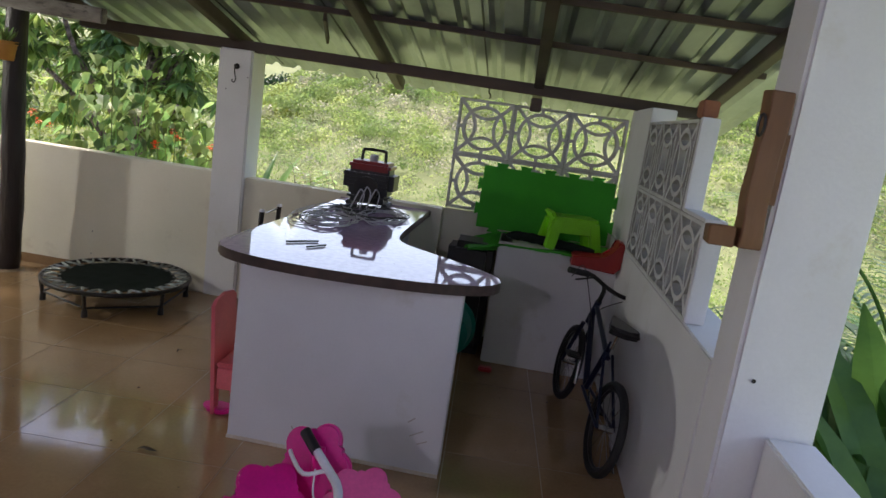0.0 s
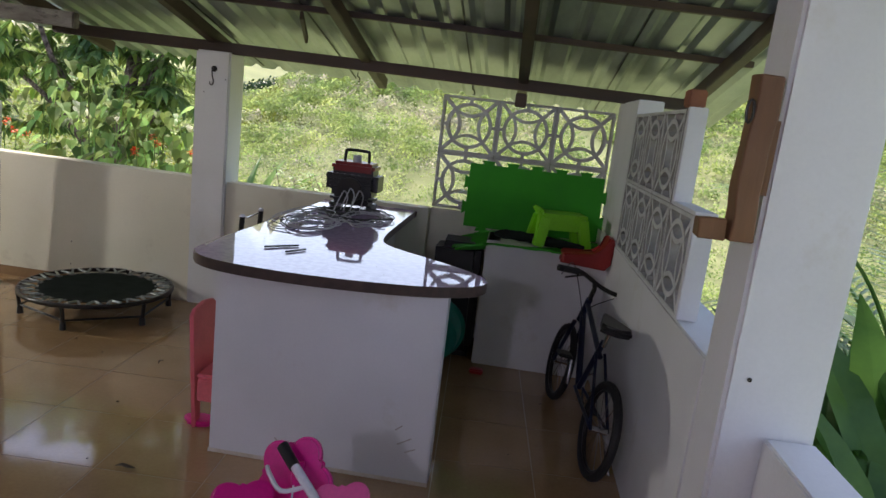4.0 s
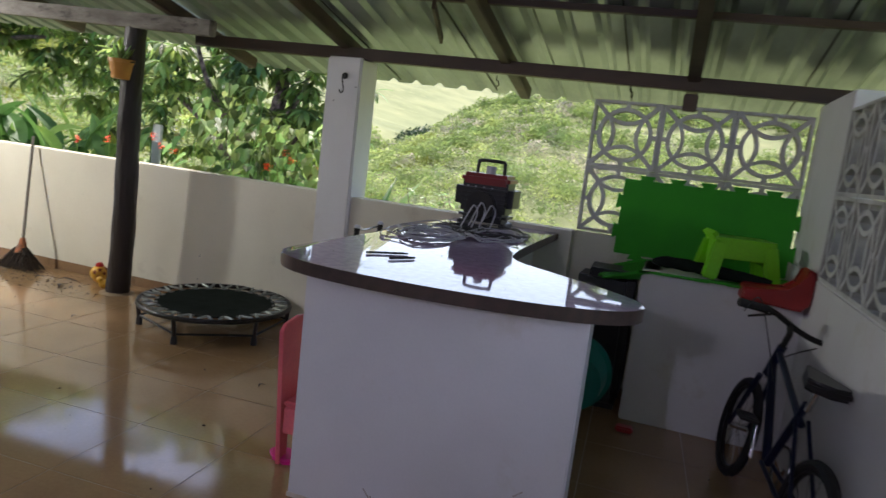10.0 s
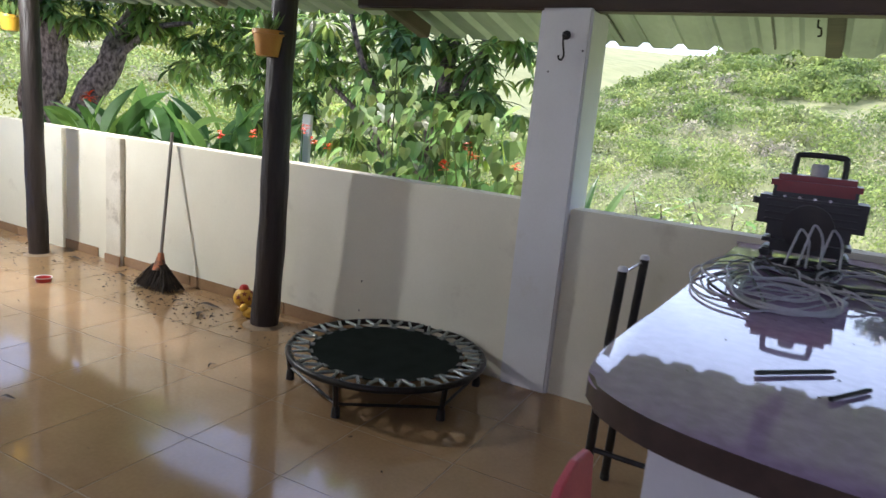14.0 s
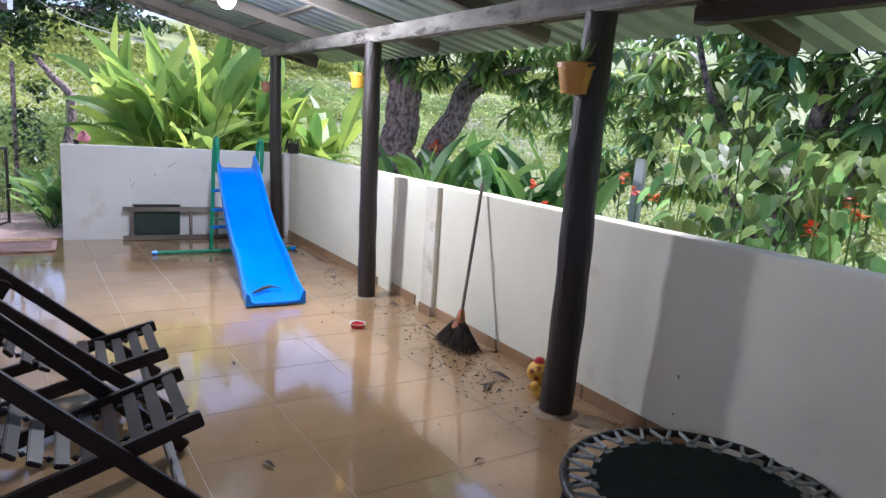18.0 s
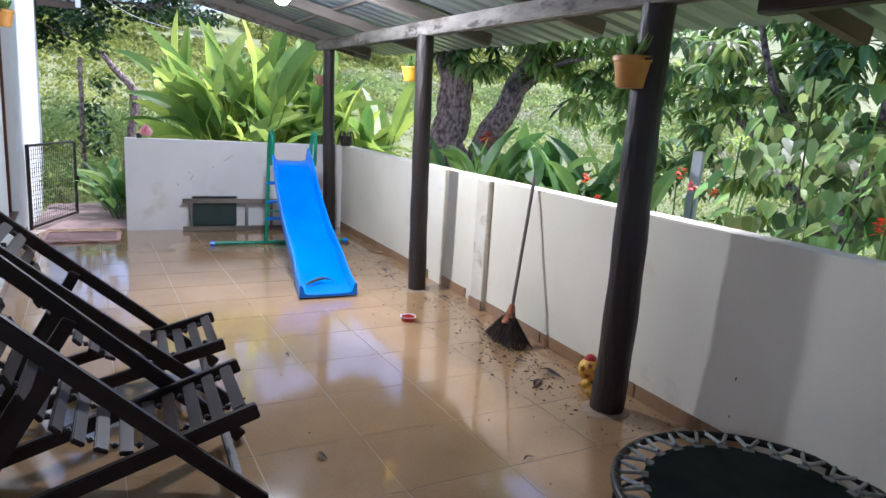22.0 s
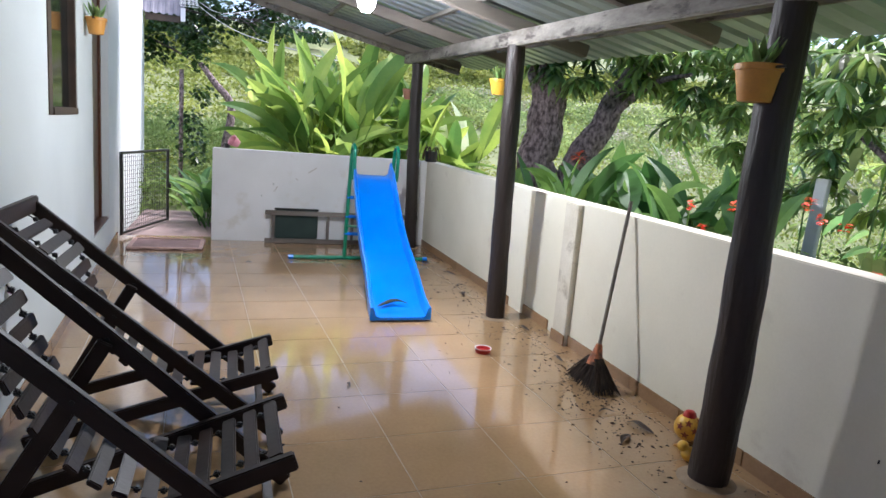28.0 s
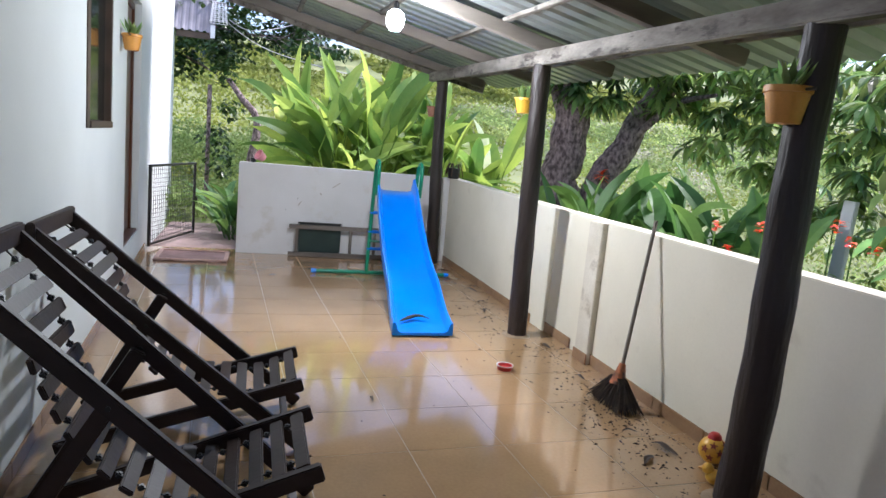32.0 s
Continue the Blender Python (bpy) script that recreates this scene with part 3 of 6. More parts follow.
part("batten", bar((-5.85, 0.44, roof_z(-5.85, 0.44) + 0.085), (0.28, 0.44, roof_z(0.28, 0.44) + 0.085), 0.03, 0.05, 0.003), M_BEAM_PALE, roof_frame)
part("gable_board", bar((-5.83, 0.7, roof_z(-5.8, 0.7) + 0.05), (-5.83, -2.85, roof_z(-5.8, -2.85) + 0.05), 0.025, 0.16, 0.004), M_BEAM_PALE, roof_frame, "pale timber barge board")


# ---- posts with hanging pots ----
def tree_post(x, y, top, lean, wob, r):
    p = thing("post", (x, y, 0), label="dark round tree-trunk post carrying the roof", category="post", group="roof posts")
    pts = []
    for k in range(13):
        t = k / 12
        pts.append((lean[0] * t + wob * math.sin(t * 5.2 + x), lean[1] * t + wob * 0.6 * math.cos(t * 4.4), top * t))
    b = tube(smooth_line(pts, 2), [r * (1.05 - 0.12 * k / 24 + 0.03 * math.sin(k * 1.3 + x)) for k in range(25)], 16)
    part("trunk", b, M_POST, p, smooth=True)
    part("footing", lathe([(r * 1.55, 0.001), (r * 1.40, 0.004), (r * 1.15, 0.007), (r * 0.95, 0.012)], 22), M_COLLAR, p, "muddy cement collar")
    return p


tree_post(-0.052, 0.045, 1.95, (0.085, 0.0), 0.014, 0.080)
tree_post(-2.49, 0.035, 2.03, (0.0, -0.03), 0.008, 0.07)
tree_post(-5.42, 0.10, 2.14, (0.03, -0.05), 0.008, 0.07)


def pot(at, mat_pot, r, h, label, leaves=True, seed=1):
    p = thing("hanging_pot", at, label=label, category="flower pot", group="hanging pots")
    bowl = part("pot", lathe([(r * 0.02, 0), (r * 0.66, 0), (r * 0.7, 0.01), (r * 0.92, h * 0.82), (r, h * 0.83), (r, h), (r * 0.92, h), (r * 0.86, h * 0.85)], 24), mat_pot, p, smooth=True)
    part("soil", lathe([(0.001, h * 0.86), (r * 0.88, h * 0.86)], 16), M_LEAFDRY, bowl, "dark potting soil")
    part("bracket", tube([(r * 0.9, 0, h * 0.9), (r + 0.05, 0, h * 0.9)], 0.006, 6), M_BLACKMETAL, bowl)
    if leaves:
        rnd = random.Random(seed)
        v, f = [], []
        for i in range(22):
            a, l = rnd.uniform(0, 6.28), rnd.uniform(0.05, 0.13)
            base = Vector((rnd.uniform(-.4, .4) * r, rnd.uniform(-.4, .4) * r, h * 0.86))
            tip = base + Vector((math.cos(a) * l * 0.6, math.sin(a) * l * 0.6, l))
            s = Vector((-math.sin(a), math.cos(a), 0)) * l * 0.14
            mid = base.lerp(tip, 0.55)
            n = len(v)
            v += [base, mid + s, tip, mid - s]
            f.append((n, n + 1, n + 2, n + 3))
        raw("plant", [tuple(q) for q in v], f, M_VINE, p, "small green plant")
    return p


pot((0.015, -0.075, 1.580), M_TERRA, 0.086, 0.135, "orange plastic pot hung on the post", True, 1)
pot((-2.74, 0.0, 1.69), M_YELLOW, 0.08, 0.115, "yellow plastic pot hung on the post", True, 2)
pot((-5.6, 0.02, 1.72), M_CLAY, 0.08, 0.12, "pale clay pot hung on the post", False, 3)
pot((-3.38, -2.872, 1.87), M_TERRA, 0.072, 0.115, "orange plastic pot hung on the house wall", True, 4)

# ---- bar ----
bar_base = thing("bar_counter", label="white plastered bar with a polished lilac-brown granite top", category="bar counter")
part("front", box(2.605, 3.62, -1.756, -1.62, 0, 0.883, 0.006), M_WALL, bar_base)
part("stem", box(2.88, 3.02, -1.62, 0.305, 0, 0.883, 0.006), M_WALL, bar_base)
outline = [(2.478, -1.69), (2.518, -1.79), (2.66, -1.875), (2.92, -1.91), (3.22, -1.895), (3.5, -1.84), (3.69, -1.75), (3.765, -1.64), (3.745, -1.53), (3.60, -1.38), (3.40, -1.235), (3.25, -1.12), (3.18, -1.0), (3.155, -0.8), (3.15, -0.5), (3.15, -0.1), (3.15, 0.25), (3.13, 0.304), (2.8, 0.304), (2.5, 0.304), (2.49, 0.2), (2.485, -0.5), (2.48, -1.1), (2.47, -1.5)]
ol = [(v.x, v.y) for v in smooth_line([(a, b, 0) for a, b in outline], 5, True)]
ol = [(a, min(b, 0.304)) for a, b in ol]
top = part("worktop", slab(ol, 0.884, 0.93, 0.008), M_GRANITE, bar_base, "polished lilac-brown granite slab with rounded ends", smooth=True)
top.data.materials.append(M_GRANEDGE)          # all but the top face is browner and much darker
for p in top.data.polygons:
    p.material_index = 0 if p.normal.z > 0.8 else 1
part("base_stain", box(2.603, 3.622, -1.7585, -1.7565, 0.0, 0.018), M_TIDE, bar_base, "tan splashed band along the floor")

for x, z, l, a in ((2.93, 0.10, 0.05, 50), (2.95, 0.085, 0.03, 65), (3.50, 0.20, 0.07, -30), (3.53, 0.16, 0.05, -25), (3.47, 0.26, 0.04, -40)):
    part("scuff", box(-l / 2, l / 2, -0.0012, 0.0012, -0.0025, 0.0025, m=pose(x, -1.7565, z, 0, a, 0)), M_STAIN, bar_base)

# trampoline
tramp = thing("mini_trampoline", (1.015, -0.165, 0), label="small round black trampoline on six short legs", category="trampoline")
R = 0.485
ring = [(R * math.cos(a), R * math.sin(a), 0.165) for a in [i * math.pi / 24 for i in range(48)]]
part("frame_ring", tube(ring, 0.016, 10, closed=True), M_BLACKMETAL, tramp, smooth=True)
part("jumping_mat", lathe([(0.001, 0.162), (0.2, 0.163), (0.375, 0.166), (0.385, 0.168), (0.375, 0.16), (0.001, 0.156)], 40), M_BLACK, tramp, "black woven mat", smooth=True)
for k in range(6):
    a = radians(-82 + 60 * k)
    leg = part("leg", tube([(R * math.cos(a), R * math.sin(a), 0.155), (R * 0.97 * math.cos(a), R * 0.97 * math.sin(a), 0.03)], 0.013, 8), M_BLACKMETAL, tramp)
    part("rubber_foot", lathe([(0.001, 0), (0.021, 0), (0.018, 0.045), (0.014, 0.05)], 10, (R * 0.97 * math.cos(a), R * 0.97 * math.sin(a), 0)), M_BLACKPL, leg)
    a2 = radians(-82 + 60 * (k + 1))
    part("stretcher", tube([(R * 0.97 * math.cos(a), R * 0.97 * math.sin(a), 0.06), (R * 0.97 * math.cos(a2), R * 0.97 * math.sin(a2), 0.06)], 0.008, 6), M_BLACKMETAL, tramp)
M_SPRING = mat("dull_spring_steel", (0.42, 0.46, 0.44), (0.28, 0.31, 0.30), 0.35, metal=0.9, scale=60, fine=300, bump=0.3)
M_TAB = mat("grey_webbing", (0.20, 0.21, 0.20), (0.12, 0.13, 0.12), 0.9, scale=40, bump=0.3)
for k in range(24):
    a = 2 * math.pi * k / 24
    part("mat_tab", box(0.365, 0.392, -0.022, 0.022, 0.165, 0.170, 0.002, m=Matrix.Rotation(a, 4, "Z")), M_TAB, tramp, "grey webbing tab")
    for s in (-1, 1):
        a1 = a + s * 0.085
        part("spring", tube([(0.394 * math.cos(a + s * 0.012), 0.394 * math.sin(a + s * 0.012), 0.173), (0.466 * math.cos(a1), 0.466 * math.sin(a1), 0.178)], 0.0082, 8), M_SPRING, tramp)
        part("spring_hook", tube([(0.464 * math.cos(a1), 0.464 * math.sin(a1), 0.178), (0.486 * math.cos(a1), 0.486 * math.sin(a1), 0.184)], 0.003, 5), M_SPRING, tramp)

# slide
slide = thing("slide", (0, 0, 0), label="blue plastic child's slide with green ladder and handrails", category="slide")
bed = smooth_line([(-4.48, 0, 0.90), (-4.30, 0, 0.88), (-4.1, 0, 0.77), (-3.75, 0, 0.53), (-3.4, 0, 0.34), (-3.05, 0, 0.22), (-2.8, 0, 0.12), (-2.6, 0, 0.055), (-2.40, 0, 0.035)], 4)
bs = bmesh.new()
rows = []
for i, p in enumerate(bed):
    t = i / (len(bed) - 1)
    cy = -0.585 + (-0.735 + 0.585) * t
    hw = 0.185 + 0.03 * t
    hgt = 0.085 if t > 0.1 else 0.085 + 0.05 * (1 - t / 0.1)
    if t > 0.93:
        hgt *= 0.9
    sec = [(-hw - 0.012, -0.02), (-hw - 0.012, hgt - 0.008), (-hw - 0.004, hgt), (-hw + 0.012, hgt - 0.01), (-hw + 0.03, 0.012), (-hw + 0.06, 0.0), (0, 0), (hw - 0.06, 0), (hw - 0.03, 0.012), (hw - 0.012, hgt - 0.01), (hw + 0.004, hgt), (hw + 0.012, hgt - 0.008), (hw + 0.012, -0.02)]
    rows.append([bs.verts.new((p.x, cy + a, p.z + b)) for a, b in sec])
for r0, r1 in zip(rows, rows[1:]):
    for k in range(len(r0)):
        bs.faces.new((r0[k], r0[(k + 1) % len(r0)], r1[(k + 1) % len(r0)], r1[k]))
bs.faces.new(rows[0][::-1])
bs.faces.new(rows[-1])
part("chute", bs, M_BLUE, slide, "blue moulded plastic chute", smooth=True)
for sy in (-0.80, -0.37):
    rail = smooth_line([(-4.62, sy, 0.02), (-4.56, sy, 0.5), (-4.50, sy, 0.95), (-4.46, sy, 1.13), (-4.38, sy, 1.19), (-4.31, sy, 1.14), (-4.31, sy, 1.0), (-4.33, sy, 0.86)], 5)
    part("handrail", tube(rail, 0.019, 10), M_GREENPIPE, slide, "green steel tube", smooth=True)
for z, x in ((0.28, -4.59), (0.46, -4.57), (0.66, -4.54)):
    part("rung", bar((x, -0.82, z), (x, -0.35, z), 0.05, 0.03, 0.008), M_BLUE, slide, "blue plastic rung")
part("rung", tube([(-4.6, -0.8, 0.36), (-4.1, -0.66, 0.42)], 0.012, 8), M_GREENPIPE, slide)
part("base_tube", tube([(-4.62, -1.33, 0.022), (-4.62, 0.05, 0.022)], 0.02, 10), M_GREENPIPE, slide, "green steel foot tube", smooth=True)
for sy in (-1.345, 0.06):
    part("end_cap", tube([(-4.62, sy - 0.02, 0.023), (-4.62, sy + 0.03, 0.023)], 0.0225, 10), M_BLUE, slide, "blue plastic cap")


# ---- deck chairs ----
def deck_chair(x, front_z, top_y, top_z):
    c = thing("deck_chair", (x, 0, 0), label="dark-stained folding wooden deck chair with corded slats", category="deck chair", group="chairs by the house")
    W = 0.265
    fy = -1.715
    for s in (-1, 1):
        xo = s * W
        part("back_rail", bar((xo, -1.70, 0.015), (xo, top_y, top_z), 0.034, 0.056, 0.005), M_CHAIRWOOD, c)
        xi = s * (W - 0.038)
        part("seat_rail", bar((xi, fy, front_z - 0.02), (xi, -2.69, 0.03), 0.034, 0.056, 0.005), M_CHAIRWOOD, c)
        py, pz = -1.70 + (top_y + 1.70) * 0.60, 0.60 * top_z
        part("prop", bar((s * (W - 0.037), py, pz), (s * (W - 0.075), -2.64, 0.05), 0.03, 0.052, 0.005), M_CHAIRWOOD, c)
        part("bolt", tube([(xo - 0.020, py, pz), (xo + 0.020, py, pz)], 0.008, 8), M_BLACKMETAL, c)
    part("top_bar", bar((-W - 0.03, top_y + 0.03, top_z - 0.015), (W + 0.03, top_y + 0.03, top_z - 0.015), 0.03, 0.07, 0.005), M_CHAIRWOOD, c)
    part("foot_bar", bar((-W, -2.66, 0.035), (W, -2.66, 0.035), 0.03, 0.05, 0.005), M_CHAIRWOOD, c)
    part("front_bar", bar((-W, -1.78, 0.09), (W, -1.78, 0.09), 0.03, 0.045, 0.005), M_CHAIRWOOD, c)
    k = top_z / 0.985
    curve = smooth_line([(0, top_y + 0.03, 0.945 * k), (0, -2.57, 0.80 * k), (0, -2.50, 0.62 * k), (0, -2.42, 0.46), (0, -2.31, 0.33), (0, -2.18, 0.255), (0, -2.05, 0.245), (0, -1.90, front_z - 0.075), (0, fy - 0.03, front_z - 0.01)], 12)
    ds = 0.0
    for a, b in zip(curve, curve[1:]):
        ds += (b - a).length
        if ds >= 0.07:
            ds = 0.0
            d = (b - a).normalized()
            m = Matrix((Vector((1, 0, 0)), d, Vector((1, 0, 0)).cross(d))).transposed().to_4x4()
            m.translation = b
            slat = part("slat", box(-W + 0.062, W - 0.062, -0.023, 0.023, -0.009, 0.009, 0.004, m=m), M_CHAIRWOOD, c)
            for s in (-0.14, 0.14):
                part("bead", box(s - 0.011, s + 0.011, -0.047, -0.027, -0.01, 0.01, 0.005, m=m), M_BLACKPL, slat)
    for s in (-0.14, 0.14):
        part("cord", tube([(s, p.y, p.z) for p in curve[::3]], 0.003, 5), M_BLACKPL, c)
    return c


deck_chair(-0.05, 0.375, -2.725, 0.99)
deck_chair(-0.95, 0.315, -2.785, 0.94)


# ---- lamps ----
def bulb(at, drop):
    b = thing("light_bulb", at, label="lit white spiral bulb hanging on a short flex", category="light bulb", group="bare bulbs")
    part("glass", lathe([(0.001, -0.078), (0.032, -0.072), (0.055, -0.042), (0.062, 0.0), (0.052, 0.037), (0.026, 0.058)], 20), M_BULB, b, smooth=True)
    part("socket", lathe([(0.02, 0.045), (0.02, 0.10), (0.012, 0.11), (0.001, 0.11)], 14), M_BLACKPL, b)
    part("flex", tube([(0, 0, 0.1), (0.004, 0, drop * 0.5), (0, 0, drop)], 0.004, 6), M_CABLE_DARK, b)


bulb(PATIO_BULB, 0.24)
bulb(PORCH_BULB, roof_z(2.75, -6.0) + 0.1 - 2.15)

# ---- on and around the bar ----
gen = thing("generator", (2.735, 0.10, 0.93), label="portable black generator with a red top and carrying handle", category="generator")
for s in (-0.13, 0.13):
    part("foot", box(s - 0.02, s + 0.02, -0.1, 0.1, 0.0, 0.03, 0.006), M_BLACKPL, gen)
part("base", box(-0.15, 0.15, -0.115, 0.115, 0.025, 0.10, 0.03), M_BLACKPL, gen, smooth=True)
part("body", box(-0.18, 0.18, -0.13, 0.13, 0.085, 0.272, 0.04), M_BLACKPL, gen, "ribbed black housing", smooth=True)
part("engine", tube([(0.0, -0.16, 0.13), (0, -0.06, 0.13)], 0.085, 20), M_BLACKMETAL, gen, "round pull-start cover", smooth=True)
tank = part("tank", box(-0.15, 0.15, -0.118, 0.118, 0.25, 0.316, 0.022), M_TANK, gen, "red fuel tank", smooth=True)
part("tank_cap", lathe([(0.001, 0.362), (0.026, 0.362), (0.03, 0.355), (0.03, 0.312)], 16), M_CABLE, tank, "pale plastic filler cap", smooth=True)
part("handle", tube(smooth_line([(-0.085, 0, 0.30), (-0.082, 0, 0.375), (-0.065, 0, 0.392), (0.065, 0, 0.392), (0.082, 0, 0.375), (0.085, 0, 0.30)], 4), 0.011, 10), M_BLACKPL, gen, smooth=True)
part("side_knob", lathe([(0.001, 0), (0.022, 0), (0.022, 0.025), (0.001, 0.025)], 12, (-0.19, 0, 0.19)), M_BLACKPL, gen)
for z in (0.14, 0.165, 0.19, 0.215):
    part("vent", box(-0.15, 0.15, -0.134, -0.128, z, z + 0.009), M_BLACKMETAL, gen)
for i in range(4):
    part("socket_dot", box(-0.1 + 0.05 * i, -0.09 + 0.05 * i, -0.135, -0.130, 0.232, 0.24), M_CHROME, gen)


def coil(name, centre, rx, ry, turns, r, material, label, seed, wild=0.25):
    rn = random.Random(seed)
    pts = []
    n = turns * 12
    ox, oy = 0.0, 0.0
    for k in range(n):
        if k % 12 == 0:
            ox, oy = rn.uniform(-wild, wild) * rx, rn.uniform(-wild, wild) * ry
            sx = rn.uniform(0.75, 1.1)
        a = 2 * math.pi * k / 12
        pts.append((centre[0] + ox + rx * sx * math.cos(a), centre[1] + oy + ry * sx * math.sin(a), centre[2] + r + 0.002 + 0.03 * rn.random() * (k / n)))
    c = part(name, tube(smooth_line(pts, 4), r, 7), material, None, smooth=True)
    return tagged(c, label, "cable")


coil("cable", (2.73, -0.80, 0.93), 0.125, 0.21, 3, 0.0044, M_CABLE, "coiled grey electric cable on the bar top", 4, 0.12)
coil("cable", (2.67, -0.48, 0.93), 0.15, 0.30, 4, 0.0034, M_CABLE, "tangled grey electric cable on the bar top", 5, 0.42)
coil("cable", (2.93, -0.38, 0.93), 0.14, 0.24, 5, 0.0034, M_CABLE, "tangled grey electric cable beside the generator", 6, 0.4)
coil("cable", (2.66, -0.66, 0.93), 0.16, 0.34, 4, 0.003, M_CABLE, "thin pale wires straggling over the bar top", 14, 0.4)
coil("cable", (2.86, -0.30, 0.93), 0.19, 0.24, 5, 0.0035, M_CABLE_DARK, "tangled dark electric cable beside the generator", 7, 0.4)
coil("cable", (2.72, -0.25, 0.93), 0.12, 0.12, 5, 0.004, M_CABLE_DARK, "dark cable heaped before the generator", 8)
for i, (x, y, h) in enumerate(((2.72, -0.12, 0.13), (2.76, -0.11, 0.15), (2.82, -0.10, 0.14))):
    lp = smooth_line([(x - 0.03, y - 0.12, 0.945), (x - 0.012, y - 0.03, 0.93 + h * 0.8), (x, y, 0.93 + h), (x + 0.03, y - 0.02, 0.93 + h * 0.7), (x + 0.035, y - 0.13, 0.945)], 6)
    tagged(part("cable", tube(lp, 0.0045, 7), M_CABLE, None, smooth=True), "loop of grey cable rising to the generator", "cable")
loose = smooth_line([(2.56, -0.55, 0.937), (2.52, -0.75, 0.937), (2.62, -0.95, 0.937), (2.70, -1.0, 0.937), (2.62, -0.6, 0.95), (2.6, -0.2, 0.94), (2.75, 0.0, 0.94)], 6)
tagged(part("cable", tube(loose, 0.004, 6), M_CABLE_DARK, None, smooth=True), "loose dark cable lying on the bar top", "cable")
for a, b, lab in (((2.728, -1.535, 0.936), (2.85, -1.412, 0.936), "long black pen lying on the bar top"), ((2.845, -1.58, 0.936), (2.905, -1.475, 0.936), "short black pen lying on the bar top")):
    pn = thing("pen", label=lab, category="pen", group="pens on the bar")
    d = (Vector(b) - Vector(a))
    part("barrel", tube([a, Vector(a) + d * 0.85], 0.0046, 8), M_BLACKPL, pn, smooth=True)
    part("cap", tube([Vector(a) + d * 0.85, b], [0.0052, 0.0034], 8), M_BLACKPL, pn, smooth=True)

for x, z, h in ((0.479, 0.342, 0.014), (0.473, 0.161, 0.010)):
    tagged(part("nail", box(-0.0018, 0.0018, -0.003, 0.003, -h / 2, h / 2, 0.0005), M_BLACKMETAL), "dark nail stub in the cream parapet", "nail", "nails in the parapet").matrix_basis = pose(x, 0.303, z, 0, 8, 0)
hook = thing("wall_hook", (1.59, 0.275, 1.74), label="black iron hook on the pillar", category="hook")
part("plate", lathe([(0.001, 0), (0.022, 0), (0.02, 0.008), (0.001, 0.01)], 14), M_BLACKMETAL, hook)
hook.children[0].matrix_basis = pose(0, 0, 0.03, 90)
part("hook", tube(smooth_line([(0, -0.01, 0.03), (0, -0.035, 0.02), (0, -0.03, -0.02), (0.005, -0.02, -0.06), (-0.002, -0.025, -0.085), (-0.015, -0.03, -0.08), (-0.017, -0.03, -0.065)], 5), 0.0045, 7), M_BLACKMETAL, hook, smooth=True)
for x, z in ((1.68, 1.70), (1.52, 1.60)):
    tagged(part("nail", lathe([(0.001, 0), (0.005, 0), (0.004, 0.004)], 8, (0, 0, 0)), M_BLACKMETAL), "small nail head in the pillar", "nail").matrix_basis = pose(x, 0.272, z, 90)
tagged(part("screw", lathe([(0.001, 0), (0.007, 0), (0.006, 0.004)], 8), M_BLACKMETAL), "dark screw head in the pier", "screw").matrix_basis = pose(4.56, -2.5625, 0.98, 90)

# steel stool beside the bar
SEAT_Z = 0.67
M_WHITEPL = mat("white_plastic", (0.75, 0.75, 0.78), (0.66, 0.66, 0.7), 0.35, scale=6, bump=0.03)
mc = thing("bar_stool", (0, 0, 0), label="dark steel bar stool with pale glossy seat and back posts", category="stool")
for y in (-0.645, -0.353):
    part("back_post", tube(smooth_line([(2.215, y, 0.02), (2.225, y, 0.45), (2.243, y, 0.895)], 4), 0.016, 10), M_BLACKMETAL, mc, smooth=True)
    part("post_cap", lathe([(0.001, 0.018), (0.012, 0.016), (0.0175, 0.008), (0.0175, 0.0)], 12, (2.243, y, 0.893)), M_WHITEPL, mc, "pale plastic end cap", smooth=True)
    part("front_leg", tube([(2.55, y, 0.02), (2.53, y, SEAT_Z - 0.03)], 0.014, 10), M_BLACKMETAL, mc, smooth=True)
    part("glide", lathe([(0.001, 0), (0.018, 0), (0.018, 0.025)], 8, (2.215, y, 0)), M_BLACKPL, mc)
    part("glide", lathe([(0.001, 0), (0.018, 0), (0.018, 0.025)], 8, (2.55, y, 0)), M_BLACKPL, mc)
    part("side_rail", tube([(2.235, y, SEAT_Z - 0.035), (2.53, y, SEAT_Z - 0.035)], 0.014, 8), M_BLACKMETAL, mc)
    part("foot_rail", tube([(2.218, y, 0.25), (2.545, y, 0.25)], 0.010, 8), M_BLACKMETAL, mc)
part("back_wire", tube(smooth_line([(2.24, -0.645, 0.885), (2.225, -0.5, 0.87), (2.24, -0.353, 0.885)], 6), 0.005, 6), M_CHROME, mc)
M_SEAT = mat("glossy_pale_vinyl", (0.56, 0.52, 0.66), (0.5, 0.46, 0.6), 0.15, scale=5, bump=0.02)
part("seat", box(2.262, 2.56, -0.675, -0.325, SEAT_Z - 0.02, SEAT_Z + 0.02, 0.018), M_SEAT, mc, smooth=True)

# small pink chair
pc = thing("child_chair", (2.565, -1.42, 0), 92, "small pink plastic child's chair", "chair")
bk = slab([(-0.15, 0.0), (-0.14, 0.30), (-0.135, 0.56), (-0.10, 0.585), (0.0, 0.60), (0.10, 0.585), (0.135, 0.56), (0.14, 0.30), (0.15, 0.0), (0.095, 0.0), (0.085, 0.14), (0.04, 0.19), (-0.04, 0.19), (-0.085, 0.14), (-0.095, 0.0)], 0, 0.02, 0.003)
bk.transform(pose(0, 0.14, 0.0, 86))
